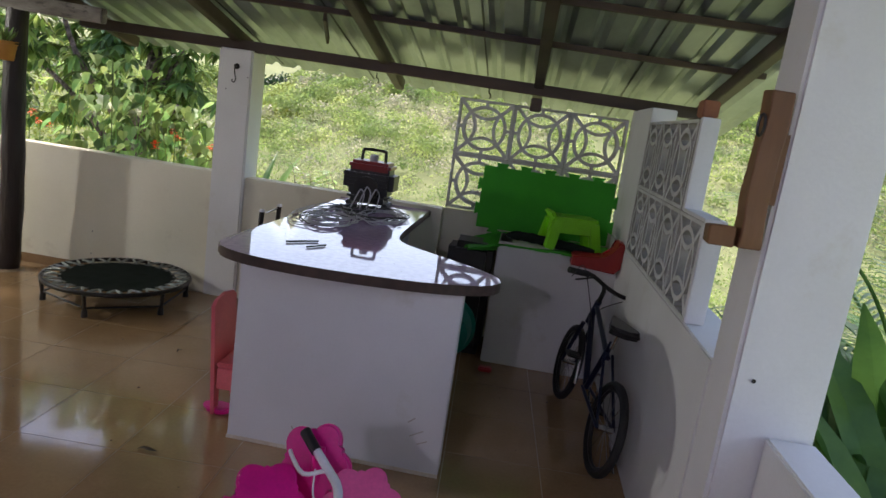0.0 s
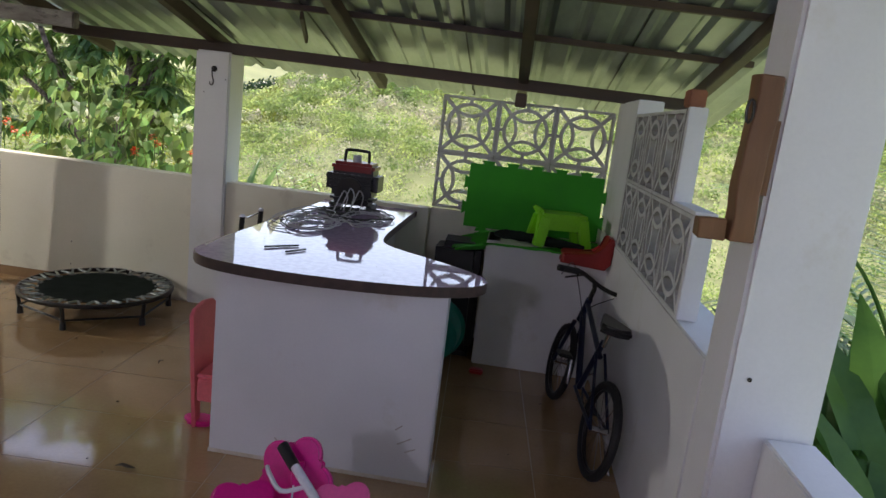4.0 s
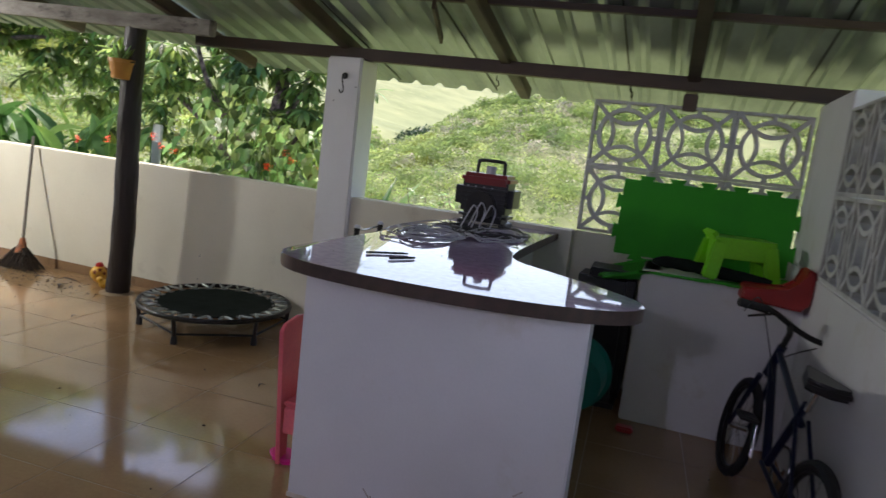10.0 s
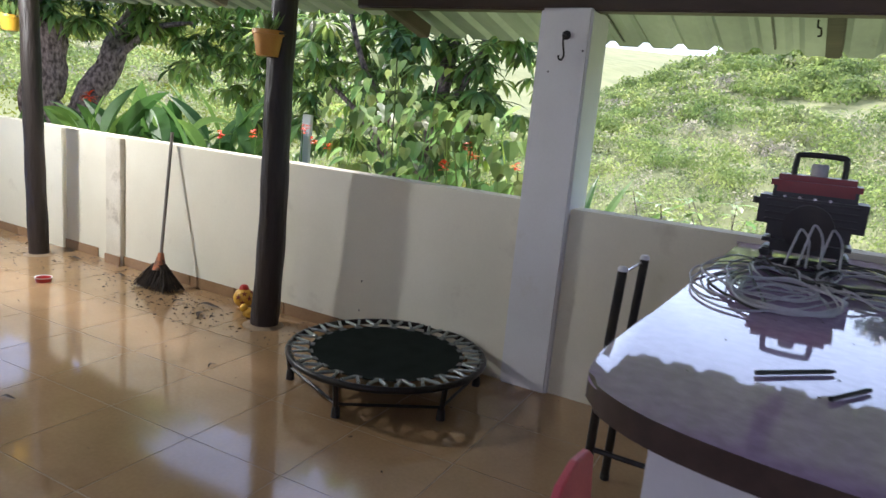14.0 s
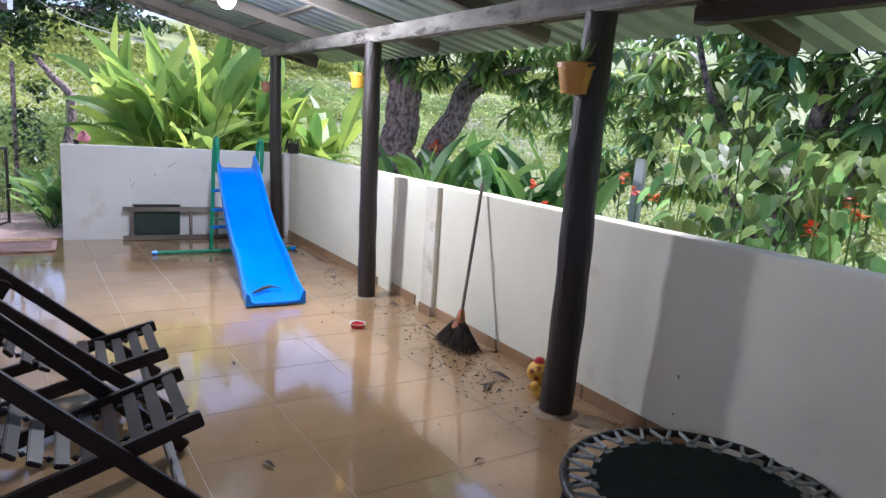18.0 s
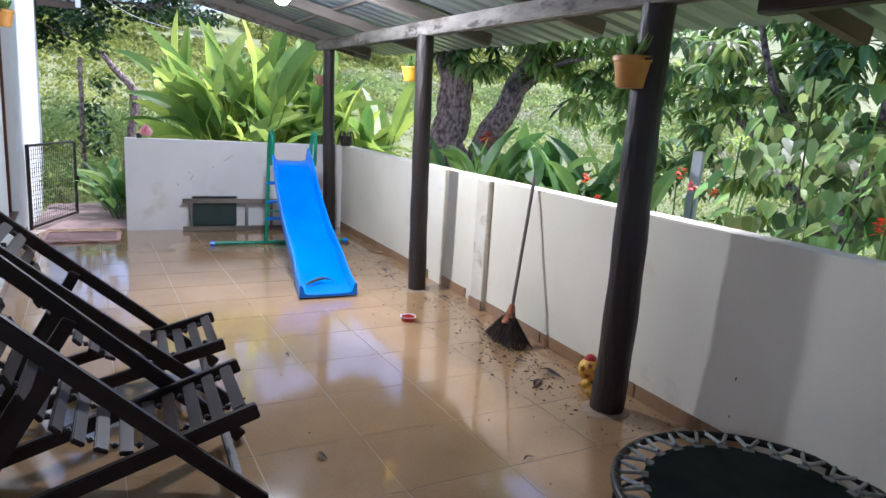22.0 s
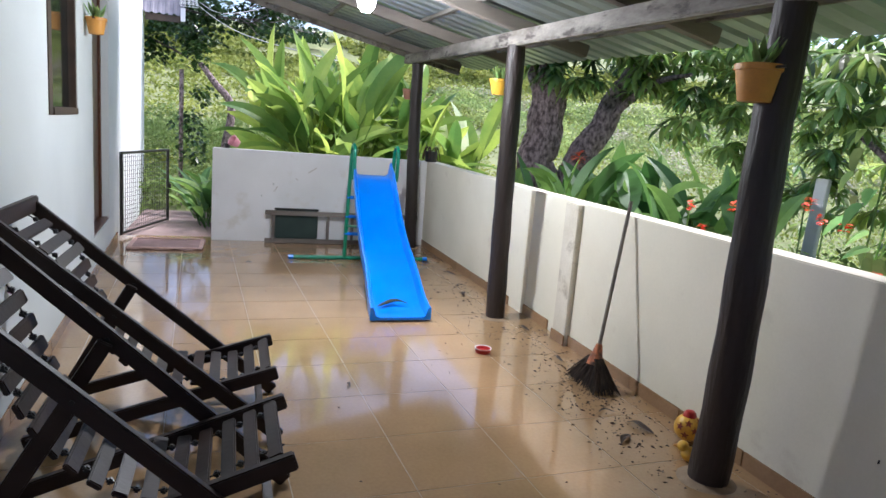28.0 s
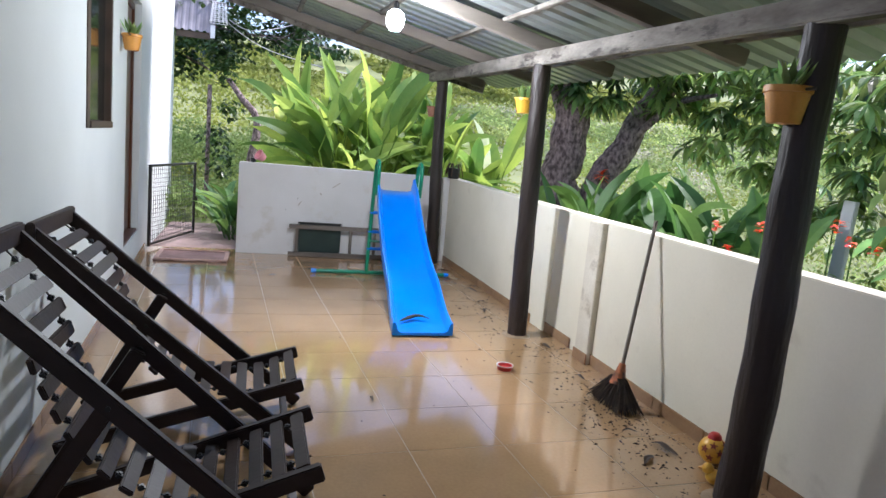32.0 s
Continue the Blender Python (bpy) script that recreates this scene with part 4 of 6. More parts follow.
part("backrest", bk, M_PINK, pc)
part("seat", box(-0.145, 0.145, -0.14, 0.13, 0.25, 0.275, 0.01), M_PINK, pc)
for sx in (-1, 1):
    part("leg", bar((sx * 0.12, -0.115, 0.25), (sx * 0.145, -0.14, 0.0), 0.06, 0.03, 0.006), M_PINK, pc)
    part("side_panel", box(sx * 0.14 - 0.008, sx * 0.14 + 0.008, -0.11, 0.12, 0.14, 0.25, 0.004), M_PINK, pc)
cloth = part("slipper", slab([(v.x, v.y) for v in smooth_line([(2.36, -1.50, 0), (2.42, -1.56, 0), (2.50, -1.56, 0), (2.52, -1.5, 0), (2.44, -1.46, 0)], 4, True)], 0.001, 0.028, 0.008), M_MAGENTA, None, smooth=True)
tagged(cloth, "magenta rubber slipper on the floor", "slipper")

# ride-on toy in front of the bar
toy = thing("ride_on_toy", (3.305, -2.615, 0), 0, "magenta and rose plastic child's tricycle with white handlebar", "tricycle")
toy.scale = (1, 1, 1.06)


def petal(cx, cy, cz, r, tilt, lobes=5, th=0.03):
    o = []
    for k in range(60):
        a = 2 * math.pi * k / 60
        q = r * (0.74 + 0.28 * abs(math.cos(a * lobes / 2)))
        o.append((q * math.cos(a), q * math.sin(a)))
    b = slab(o, -th / 2, th / 2, 0.008)
    b.transform(pose(cx, cy, cz, *tilt))
    return b


part("flower_shield", petal(-0.03, 0.0, 0.445, 0.125, (66, 0, -8)), M_MAGENTA, toy, "magenta flower-shaped shield", smooth=True)
part("side_petal", petal(-0.12, -0.17, 0.395, 0.12, (35, 10, 10)), M_MAGENTA, toy, smooth=True)
part("seat", petal(0.165, -0.15, 0.43, 0.12, (30, -6, 15), 6), M_ROSE, toy, "rose flower-shaped tray", smooth=True)
part("body", box(-0.12, 0.12, -0.42, 0.0, 0.20, 0.30, 0.04), M_MAGENTA, toy, smooth=True)
part("stem", tube([(0, -0.05, 0.28), (-0.02, 0.0, 0.50)], 0.02, 10), M_MAGENTA, toy, smooth=True)
bar_ = part("handlebar", tube(smooth_line([(0.11, -0.22, 0.43), (0.085, -0.14, 0.46), (0.03, -0.09, 0.49), (-0.015, -0.055, 0.515)], 5), 0.014, 10), M_WHITEPL, toy, "white steel handlebar", smooth=True)
part("grip", tube([(-0.013, -0.058, 0.513), (-0.07, -0.01, 0.545)], [0.017, 0.018], 12), M_BLACKPL, bar_, "black rubber grip", smooth=True)
part("brake_lever", tube(smooth_line([(0.03, -0.10, 0.48), (-0.03, -0.12, 0.47), (-0.08, -0.08, 0.49), (-0.10, -0.05, 0.495)], 4), 0.007, 6), M_WHITEPL, bar_)
part("brake_cable", tube(smooth_line([(0.0, -0.10, 0.48), (0.02, -0.17, 0.44), (0.06, -0.22, 0.42), (0.09, -0.3, 0.3)], 5), 0.003, 5), M_WHITEPL, toy)
part("footrest", box(-0.31, -0.20, -0.12, -0.05, 0.28, 0.31, 0.01), M_MAGENTA, toy, smooth=True)
for wx, wy in ((-0.16, -0.36), (0.16, -0.36), (0.0, -0.02)):
    w = lathe([(0.001, -0.03), (0.08, -0.03), (0.115, -0.02), (0.12, 0), (0.115, 0.02), (0.08, 0.03), (0.001, 0.03)], 24)
    w.transform(pose(wx, wy, 0.12, 0, 90))
    part("wheel", w, M_ROSE, toy, smooth=True)

# ---- grill counter with mats ----
cab = thing("masonry_counter", label="white plastered masonry counter in the corner", category="counter")
part("front", box(3.70, 4.515, -0.13, -0.02, 0, 0.84, 0.008), M_WALL, cab)
part("side", box(3.70, 3.80, -0.02, 0.425, 0, 0.84, 0.008), M_WALL, cab)
part("top", box(3.70, 4.515, -0.02, 0.425, 0.78, 0.84, 0.004), M_WALL, cab)


def foam_mat(w, h, teeth=9):
    """An interlocking foam mat: its edges run in dovetail teeth."""
    pts = []

    def edge(a, b, n):
        a, b = Vector(a), Vector(b)
        d = (b - a) / n
        nrm = Vector((d.y, -d.x)).normalized() * 0.028
        for k in range(n):
            p = a + d * k
            if k % 2 == 0:
                pts.append(p)
                pts.append(p + d * 1.0)
            else:
                pts.append(p + d * 0.12)
                pts.append(p + nrm + d * -0.03)
                pts.append(p + nrm + d * 1.03)
                pts.append(p + d * 0.88)
    edge((0, 0), (w, 0), 2 * teeth + 1)
    edge((w, 0), (w, h), teeth)
    edge((w, h), (0, h), 2 * teeth + 1)
    edge((0, h), (0, 0), teeth)
    return slab([(p.x, p.y) for p in pts], 0, 0.012)


up_mat = thing("foam_mat", (3.50, 0.40, 0.855), label="green interlocking foam mat leaning on the block screen", category="foam mat", group="green foam mats")
b = foam_mat(0.97, 0.46, 5)
b.transform(pose(0, 0, 0, 86))
part("panel", b, M_GMAT, up_mat)
lay = thing("foam_mat", (3.50, -0.16, 0.8405), label="green interlocking foam mat lying on the counter", category="foam mat", group="green foam mats")
b = foam_mat(0.98, 0.53, 5)
for v in b.verts:
    if v.co.x < 0.2:
        v.co.z -= (0.2 - v.co.x) * 0.35
part("panel", b, M_GMAT, lay)
stool = thing("step_stool", (4.17, 0.05, 0.853), 14, "small lime green plastic stool on the foam mat", "stool")
part("top", slab([(v.x, v.y) for v in smooth_line([(-0.15, -0.07, 0), (-0.13, -0.1, 0), (0.13, -0.1, 0), (0.15, -0.07, 0), (0.15, 0.07, 0), (0.13, 0.1, 0), (-0.13, 0.1, 0), (-0.15, 0.07, 0)], 3, True)], 0.195, 0.225, 0.01), M_STOOL, stool, smooth=True)
part("lip", bar((-0.16, -0.1, 0.235), (-0.16, 0.1, 0.235), 0.03, 0.035, 0.01), M_STOOL, stool)
for sx in (-1, 1):
    for sy in (-1, 1):
        part("leg", bar((sx * 0.125, sy * 0.08, 0.20), (sx * 0.165, sy * 0.10, 0.0), 0.035, 0.08, 0.01, up=(1, 0, 0)), M_STOOL, stool)
    part("apron", box(-0.13, 0.13, sx * 0.09 - 0.008, sx * 0.09 + 0.008, 0.115, 0.2, 0.004), M_STOOL, stool)
    part("end_apron", box(sx * 0.135 - 0.008, sx * 0.135 + 0.008, -0.08, 0.08, 0.09, 0.2, 0.004), M_STOOL, stool)
bag = part("rolled_bag", tube(smooth_line([(3.74, 0.02, 0.885), (3.85, 0.0, 0.895), (4.0, -0.02, 0.89), (4.15, -0.06, 0.885), (4.34, -0.08, 0.88)], 4), [0.01, 0.02, 0.028, 0.034, 0.03, 0.032, 0.036, 0.03, 0.034, 0.036, 0.032, 0.034, 0.03, 0.03, 0.025, 0.02, 0.012], 10), M_BLACK, None, smooth=True)
tagged(bag, "dark rolled cloth lying on the foam mat", "cloth")
red = thing("red_cushion", (4.36, -0.20, 0.855), 0, "crumpled red padded seat cover at the counter's edge", "cushion")
prof_red = ((-0.17, 0.012), (-0.175, -0.05), (0.10, -0.07), (0.135, -0.03), (0.145, 0.125), (0.105, 0.14), (0.075, 0.055), (0.03, 0.02))
b = slab(prof_red, -0.085, 0.085, 0.012)
b.transform(pose(0, 0, 0, 90))
part("pad", b, mat("dull_red_vinyl", (0.36, 0.018, 0.015), (0.29, 0.015, 0.012), 0.45, scale=6), red, smooth=True)
b = slab([(x * 0.93 - 0.002, z * 0.9 + 0.006) for x, z in prof_red], -0.092, -0.087)
b.transform(pose(0, 0, 0, 90))
part("piping", b, M_TANK, red, "darker red edge")
crate = thing("covered_crate", label="crate under a black plastic sheet beside the counter", category="crate")
b = box(3.36, 3.68, -0.05, 0.30, 0.02, 0.80, 0.05)
for v in b.verts:
    v.co += Vector((noise.noise(v.co * 6) * 0.02, noise.noise(v.co * 6 + Vector((5, 0, 0))) * 0.03, 0))
part("sheet", b, M_BLACKPL, crate, smooth=True)
part("base", box(3.38, 3.66, -0.02, 0.28, 0, 0.03), M_BLACKPL, crate)
basin = thing("basin", (3.43, -0.42, 0.0), label="teal plastic basin standing on its rim", category="basin")
M_TEAL = mat("teal_plastic", (0.0, 0.22, 0.16), (0.0, 0.18, 0.13), 0.35, scale=5, bump=0.02)
b = lathe([(0.001, 0.0), (0.17, 0.0), (0.215, 0.13), (0.235, 0.135), (0.235, 0.125), (0.205, 0.11), (0.165, 0.012), (0.001, 0.012)], 36)
b.transform(pose(0.0, 0, 0.237, -82, 0, 10))
part("bowl", b, M_TEAL, basin, smooth=True)
toyred = part("toy_brick", box(3.70, 3.79, -0.33, -0.27, 0, 0.03, 0.008), M_RED)
tagged(toyred, "small red plastic toy on the floor", "toy")

# ---- bicycle leaning on the side wall ----
bike = thing("bicycle", (4.285, -0.95, 0), 98, "child's dark blue bicycle leaning on the side wall", "bicycle")
lean = pose(0, 0, 0, 9)
M_BIKE = mat("dark_blue_enamel", (0.004, 0.008, 0.036), (0.004, 0.006, 0.026), 0.3, scale=5, bump=0.02)
M_TYRE = mat("black_rubber", (0.012, 0.012, 0.012), (0.02, 0.02, 0.02), 0.7, scale=12, bump=0.4)
WR = 0.235


def bike_part(name, b, m, label="", smooth=True, parent=None):
    b.transform(lean)
    return part(name, b, m, parent or bike, label, smooth)


steer = pose(0.30, -0.135, -0.025, 0, 0, -20) @ pose(-0.30, 0, 0)


def steered(b):
    b.transform(steer)
    return b


for wx in (-0.46, 0.46):
    c = [(wx + WR * 0.93 * math.cos(a), 0, WR + WR * 0.93 * math.sin(a)) for a in [i * math.pi / 18 for i in range(36)]]
    tyre = bike_part("wheel", tube(c, 0.022, 8, closed=True), M_TYRE)
    c2 = [(wx + WR * 0.83 * math.cos(a), 0, WR + WR * 0.83 * math.sin(a)) for a in [i * math.pi / 18 for i in range(36)]]
    bike_part("rim", tube(c2, 0.009, 6, closed=True), M_BLACKMETAL, parent=tyre)
    bike_part("hub", tube([(wx, -0.04, WR), (wx, 0.04, WR)], 0.016, 10), M_CHROME, parent=tyre)
    for k in range(12):
        a = k * math.pi / 6
        bike_part("spoke", tube([(wx, 0, WR), (wx + WR * 0.83 * math.cos(a), 0, WR + WR * 0.83 * math.sin(a))], 0.0018, 4), M_CHROME, parent=tyre)
for a, b_, r in (((0.34, 0, 0.60), (0.02, 0, 0.27), 0.018), ((0.31, 0, 0.66), (-0.16, 0, 0.50), 0.015), ((-0.14, 0, 0.58), (0.0, 0, 0.26), 0.016)):
    bike_part("frame_tube", tube([a, b_], r, 10), M_BIKE)
for sy in (-0.045, 0.045):
    bike_part("fork_blade", tube([(0.355, sy * 0.6, 0.53), (0.46, sy, WR)], [0.014, 0.01], 8), M_BIKE)
    bike_part("chain_stay", tube([(0.0, sy * 0.5, 0.26), (-0.46, sy, WR)], 0.009, 8), M_BIKE)
    bike_part("seat_stay", tube([(-0.15, sy * 0.5, 0.52), (-0.46, sy, WR)], 0.008, 8), M_BIKE)
bike_part("head_tube", tube([(0.30, 0, 0.69), (0.36, 0, 0.54)], 0.02, 10), M_BIKE)
bike_part("stem", tube([(0.31, 0, 0.66), (0.275, 0, 0.76), (0.30, 0, 0.78)], 0.014, 8), M_BLACKMETAL)
bars = bike_part("handlebar", steered(tube(smooth_line([(0.20, -0.31, 0.85), (0.26, -0.22, 0.85), (0.29, -0.1, 0.80), (0.30, 0, 0.78), (0.29, 0.1, 0.80), (0.26, 0.22, 0.85), (0.20, 0.31, 0.85)], 4), 0.013, 8)), M_BLACKMETAL)
for sy in (-1, 1):
    bike_part("grip", steered(tube([(0.165, sy * 0.345, 0.85), (0.245, sy * 0.235, 0.85)], 0.019, 10)), M_TYRE, parent=bars)
    bike_part("brake_lever", steered(tube([(0.26, sy * 0.20, 0.84), (0.27, sy * 0.30, 0.79)], 0.006, 6)), M_BLACKMETAL, parent=bars)
    bike_part("pedal", box(0.0, 0.09, sy * 0.12 - 0.04, sy * 0.12 + 0.04, 0.26 + sy * 0.14, 0.28 + sy * 0.14, 0.006), M_BLACKPL)
    bike_part("crank", bar((0.0, sy * 0.07, 0.26), (0.04, sy * 0.075, 0.26 + sy * 0.13), 0.012, 0.02, 0.003), M_CHROME)
bike_part("saddle", slab([(v.x, v.y) for v in smooth_line([(-0.30, -0.075, 0), (-0.30, 0.075, 0), (-0.2, 0.06, 0), (-0.06, 0.02, 0), (-0.04, 0, 0), (-0.06, -0.02, 0), (-0.2, -0.06, 0)], 4, True)], 0.66, 0.705, 0.015), M_BLACKPL)
bike_part("seat_post", tube([(-0.16, 0, 0.56), (-0.19, 0, 0.67)], 0.013, 8), M_CHROME)
bike_part("kickstand", tube([(-0.40, -0.05, 0.2), (-0.46, -0.13, -0.005)], 0.008, 8), M_CHROME)
bike_part("chainring", tube([(0.09 * math.cos(a), -0.055, 0.26 + 0.09 * math.sin(a)) for a in [i * math.pi / 10 for i in range(20)]], 0.006, 6, closed=True), M_CHROME)
for q in (((0.24, -0.22, 0.80), (0.36, -0.16, 0.72), (0.38, -0.04, 0.62), (0.36, 0, 0.52)), ((0.24, 0.22, 0.80), (0.36, 0.14, 0.86), (0.36, 0.05, 0.7), (0.2, 0.02, 0.55))):
    bike_part("brake_cable", tube(smooth_line(q, 5), 0.003, 5), M_BLACKPL)

# ---- patio things ----
ladder = thing("ladder", (-5.50, 0, 0), label="brown wooden step ladder lying on its side by the wall", category="ladder")
for z in (0.028, 0.345):
    part("rail", bar((0.0, -1.56, z), (0.0, 0.2, z), 0.035, 0.05, 0.004), M_RAFTER, ladder)
for y in (-1.47, -0.86, -0.58, -0.3, 0.0):
    part("rung", bar((0, y, 0.05), (0, y, 0.33), 0.03, 0.04, 0.003, up=(1, 0, 0)), M_RAFTER, ladder)
M_DKGREEN = mat("dark_green_board", (0.018, 0.04, 0.032), (0.012, 0.03, 0.025), 0.5, scale=4, bump=0.1)
crate2 = thing("green_crate", (-5.56, 0, 0), label="dark green plastic crate behind the ladder", category="crate")
part("panel", box(-0.03, 0.025, -1.45, -0.97, 0.05, 0.375, 0.01), M_DKGREEN, crate2)
part("rim", box(-0.035, 0.03, -1.46, -0.96, 0.375, 0.39, 0.005), M_BLACKPL, crate2)
part("foot", box(-0.03, 0.02, -1.45, -0.97, 0.0, 0.05, 0.005), M_BLACKPL, crate2)

broom = thing("broom", label="straw broom with a grey handle leaning on the parapet", category="broom")
part("handle", tube([(-1.115, 0.115, 0.22), (-1.235, 0.285, 1.07)], 0.011, 8), M_RAFTER, broom, smooth=True)
part("binding", tube([(-1.10, 0.09, 0.13), (-1.115, 0.117, 0.25)], [0.048, 0.018], 12), mat("orange_wire", (0.50, 0.15, 0.05), (0.10, 0.05, 0.03), 0.6, scale=30), broom, "orange wire binding")
M_STRAW = mat("dark_straw", (0.060, 0.042, 0.030), (0.030, 0.022, 0.017), 0.9, scale=20, island=True, random_tone=0.4)
rn = random.Random(3)
bb = bmesh.new()
for i in range(420):
    a, rr = rn.uniform(-1, 1), rn.uniform(-0.02, 0.03)
    top_p = (-1.10 + 0.045 * a, 0.09 + rr, 0.175)
    tube([top_p, (-1.10 + 0.17 * a + rn.uniform(-.02, .02), 0.09 + rn.uniform(-0.09, 0.10), 0.004 + rn.random() ** 2 * 0.03)], [0.004, 0.002], 4, bb)
part("bristles", bb, M_STRAW, broom, "dark straw bristles")

dish = thing("pet_dish", (-1.72, -0.353, 0), label="small red and white plastic dish on the floor", category="dish")
part("bowl", lathe([(0.001, 0.004), (0.035, 0.004), (0.046, 0.0), (0.052, 0.026), (0.048, 0.03), (0.04, 0.012), (0.001, 0.01)], 24), M_RED, dish, smooth=True)
part("rim", lathe([(0.048, 0.030), (0.055, 0.032), (0.055, 0.027)], 24), M_WHITEPL, dish)


def star(r, th):
    """A flat five-pointed star, facing along z."""
    return slab([((r if k % 2 == 0 else r * 0.42) * math.sin(math.pi * k / 5), (r if k % 2 == 0 else r * 0.42) * math.cos(math.pi * k / 5)) for k in range(10)], 0, th)


def ball(r, squash=1.0):
    return lathe([(max(0.001, r * math.sin(math.pi * k / 12)), -r * squash * math.cos(math.pi * k / 12)) for k in range(13)], 22)


M_STAR = mat("brick_red_print", (0.30, 0.07, 0.03), (0.24, 0.05, 0.025), 0.5, scale=9)
t = thing("yellow_toy", (-0.40, 0.21, 0.067), 0, "yellow toy ball with red stars beside the post", "toy", "yellow toys")
part("body", ball(0.067), M_YELLOW, t, smooth=True)
for az, el in ((-40, 35), (-12, 8), (-75, 15), (25, 40), (-50, -15)):
    d = Vector((math.cos(radians(az)) * math.cos(radians(el)), math.sin(radians(az)) * math.cos(radians(el)), math.sin(radians(el))))
    b = star(0.02, 0.004)
    b.transform(Matrix.Translation(d * 0.0655) @ d.to_track_quat("Z", "Y").to_matrix().to_4x4())
    part("star", b, M_STAR, t, "red printed star")
part("cap", lathe([(0.001, 0.088), (0.018, 0.086), (0.028, 0.076), (0.034, 0.056)], 14), M_RED, t, "red cap", smooth=True)
t = thing("yellow_toy", (-0.21, 0.08, 0), 50, "yellow plastic duck-shaped toy beside the post", "toy", "yellow toys")
b = ball(0.042, 0.8)
b.transform(pose(0, 0, 0.034))
part("body", b, M_YELLOW, t, smooth=True)
b = ball(0.026)
b.transform(pose(-0.034, 0, 0.066))
part("head", b, M_YELLOW, t, smooth=True)
part("tail", tube([(0.03, 0, 0.035), (0.058, 0, 0.058)], [0.018, 0.004], 8), M_YELLOW, t, smooth=True)
part("beak", tube([(-0.055, 0, 0.064), (-0.075, 0, 0.060)], [0.011, 0.003], 8), M_TERRA, t, "orange beak", smooth=True)

M_BRAID = mat("pale_pink_braid", (0.68, 0.48, 0.40), (0.56, 0.37, 0.31), 0.9, scale=20)
rug = thing("door_rug", label="faded pink woven rug with a pale border by the gateway", category="rug")
b = bmesh.new()
n = 18
g = [[b.verts.new((-4.93 - 0.58 * j / 8 + 0.02 * math.sin(i), -2.90 + 0.70 * i / n + 0.02 * j / 8, 0.012 + 0.012 * abs(noise.noise((i * 0.4, j * 0.5, 0))))) for i in range(n + 1)] for j in range(9)]
for j in range(8):
    for i in range(n):
        b.faces.new((g[j][i], g[j][i + 1], g[j + 1][i + 1], g[j + 1][i]))
ret = bmesh.ops.extrude_face_region(b, geom=b.faces[:])
bmesh.ops.translate(b, verts=[v for v in ret["geom"] if isinstance(v, bmesh.types.BMVert)], vec=(0, 0, -0.009))
part("weave", b, M_RUG, rug)
for y0, y1, x0, x1 in ((-2.90, -2.2, -4.97, -4.93), (-2.90, -2.2, -5.51, -5.47), (-2.90, -2.86, -5.469, -4.971), (-2.23, -2.19, -5.469, -4.971)):
    part("border", box(x0, x1, y0, y1, 0.016, 0.027, 0.004), M_BRAID, rug)

gate = thing("gate", label="black wire-mesh gate standing open by the house corner", category="gate")
ga, gb = Vector((-5.56, -3.03, 0)), Vector((-6.72, -2.675, 0))
gd = (gb - ga).normalized()
for p in (ga, gb):
    part("stile", tube([p + Vector((0, 0, 0.03)), p + Vector((0, 0, 0.91))], 0.017, 8), M_BLACKMETAL, gate)
for z in (0.05, 0.9):
    part("cross_bar", tube([ga + Vector((0, 0, z)), gb + Vector((0, 0, z))], 0.015, 8), M_BLACKMETAL, gate)
bmg = bmesh.new()
L = (gb - ga).length
for k in range(1, 25):
    p = ga + gd * (L * k / 25)
    tube([p + Vector((0, 0, 0.05)), p + Vector((0, 0, 0.9))], 0.0032, 4, bmg)
for k in range(1, 18):
    z = 0.05 + 0.85 * k / 18
    tube([ga + Vector((0, 0, z)), gb + Vector((0, 0, z))], 0.0032, 4, bmg)
part("mesh", bmg, M_BLACKMETAL, gate, "black wire mesh")
part("latch", box(-0.02, 0.02, -0.02, 0.02, -0.04, 0.04, 0.005, m=Matrix.Translation(gb + Vector((0, 0.02, 0.45)))), M_BLACKMETAL, gate)

# on the end wall
pt = thing("pot_on_wall", (-5.68, -1.87, 1.018), label="small pink plastic pot lying on the end wall", category="flower pot")
b = lathe([(0.001, 0), (0.042, 0), (0.06, 0.075), (0.065, 0.075), (0.065, 0.085), (0.057, 0.085), (0.037, 0.01), (0.001, 0.01)], 20)
b.transform(pose(0, 0, 0.052, 0, 60, -60))
part("pot", b, mat("pale_pink_plastic", (0.80, 0.34, 0.40), (0.7, 0.28, 0.34), 0.4, scale=6), pt, smooth=True)
pt2 = thing("pot_on_wall", (-5.68, -1.98, 1.018), label="small black pot on the end wall", category="flower pot")
part("pot", lathe([(0.001, 0), (0.025, 0), (0.035, 0.05), (0.03, 0.05), (0.001, 0.045)], 14), M_BLACKPL, pt2, smooth=True)
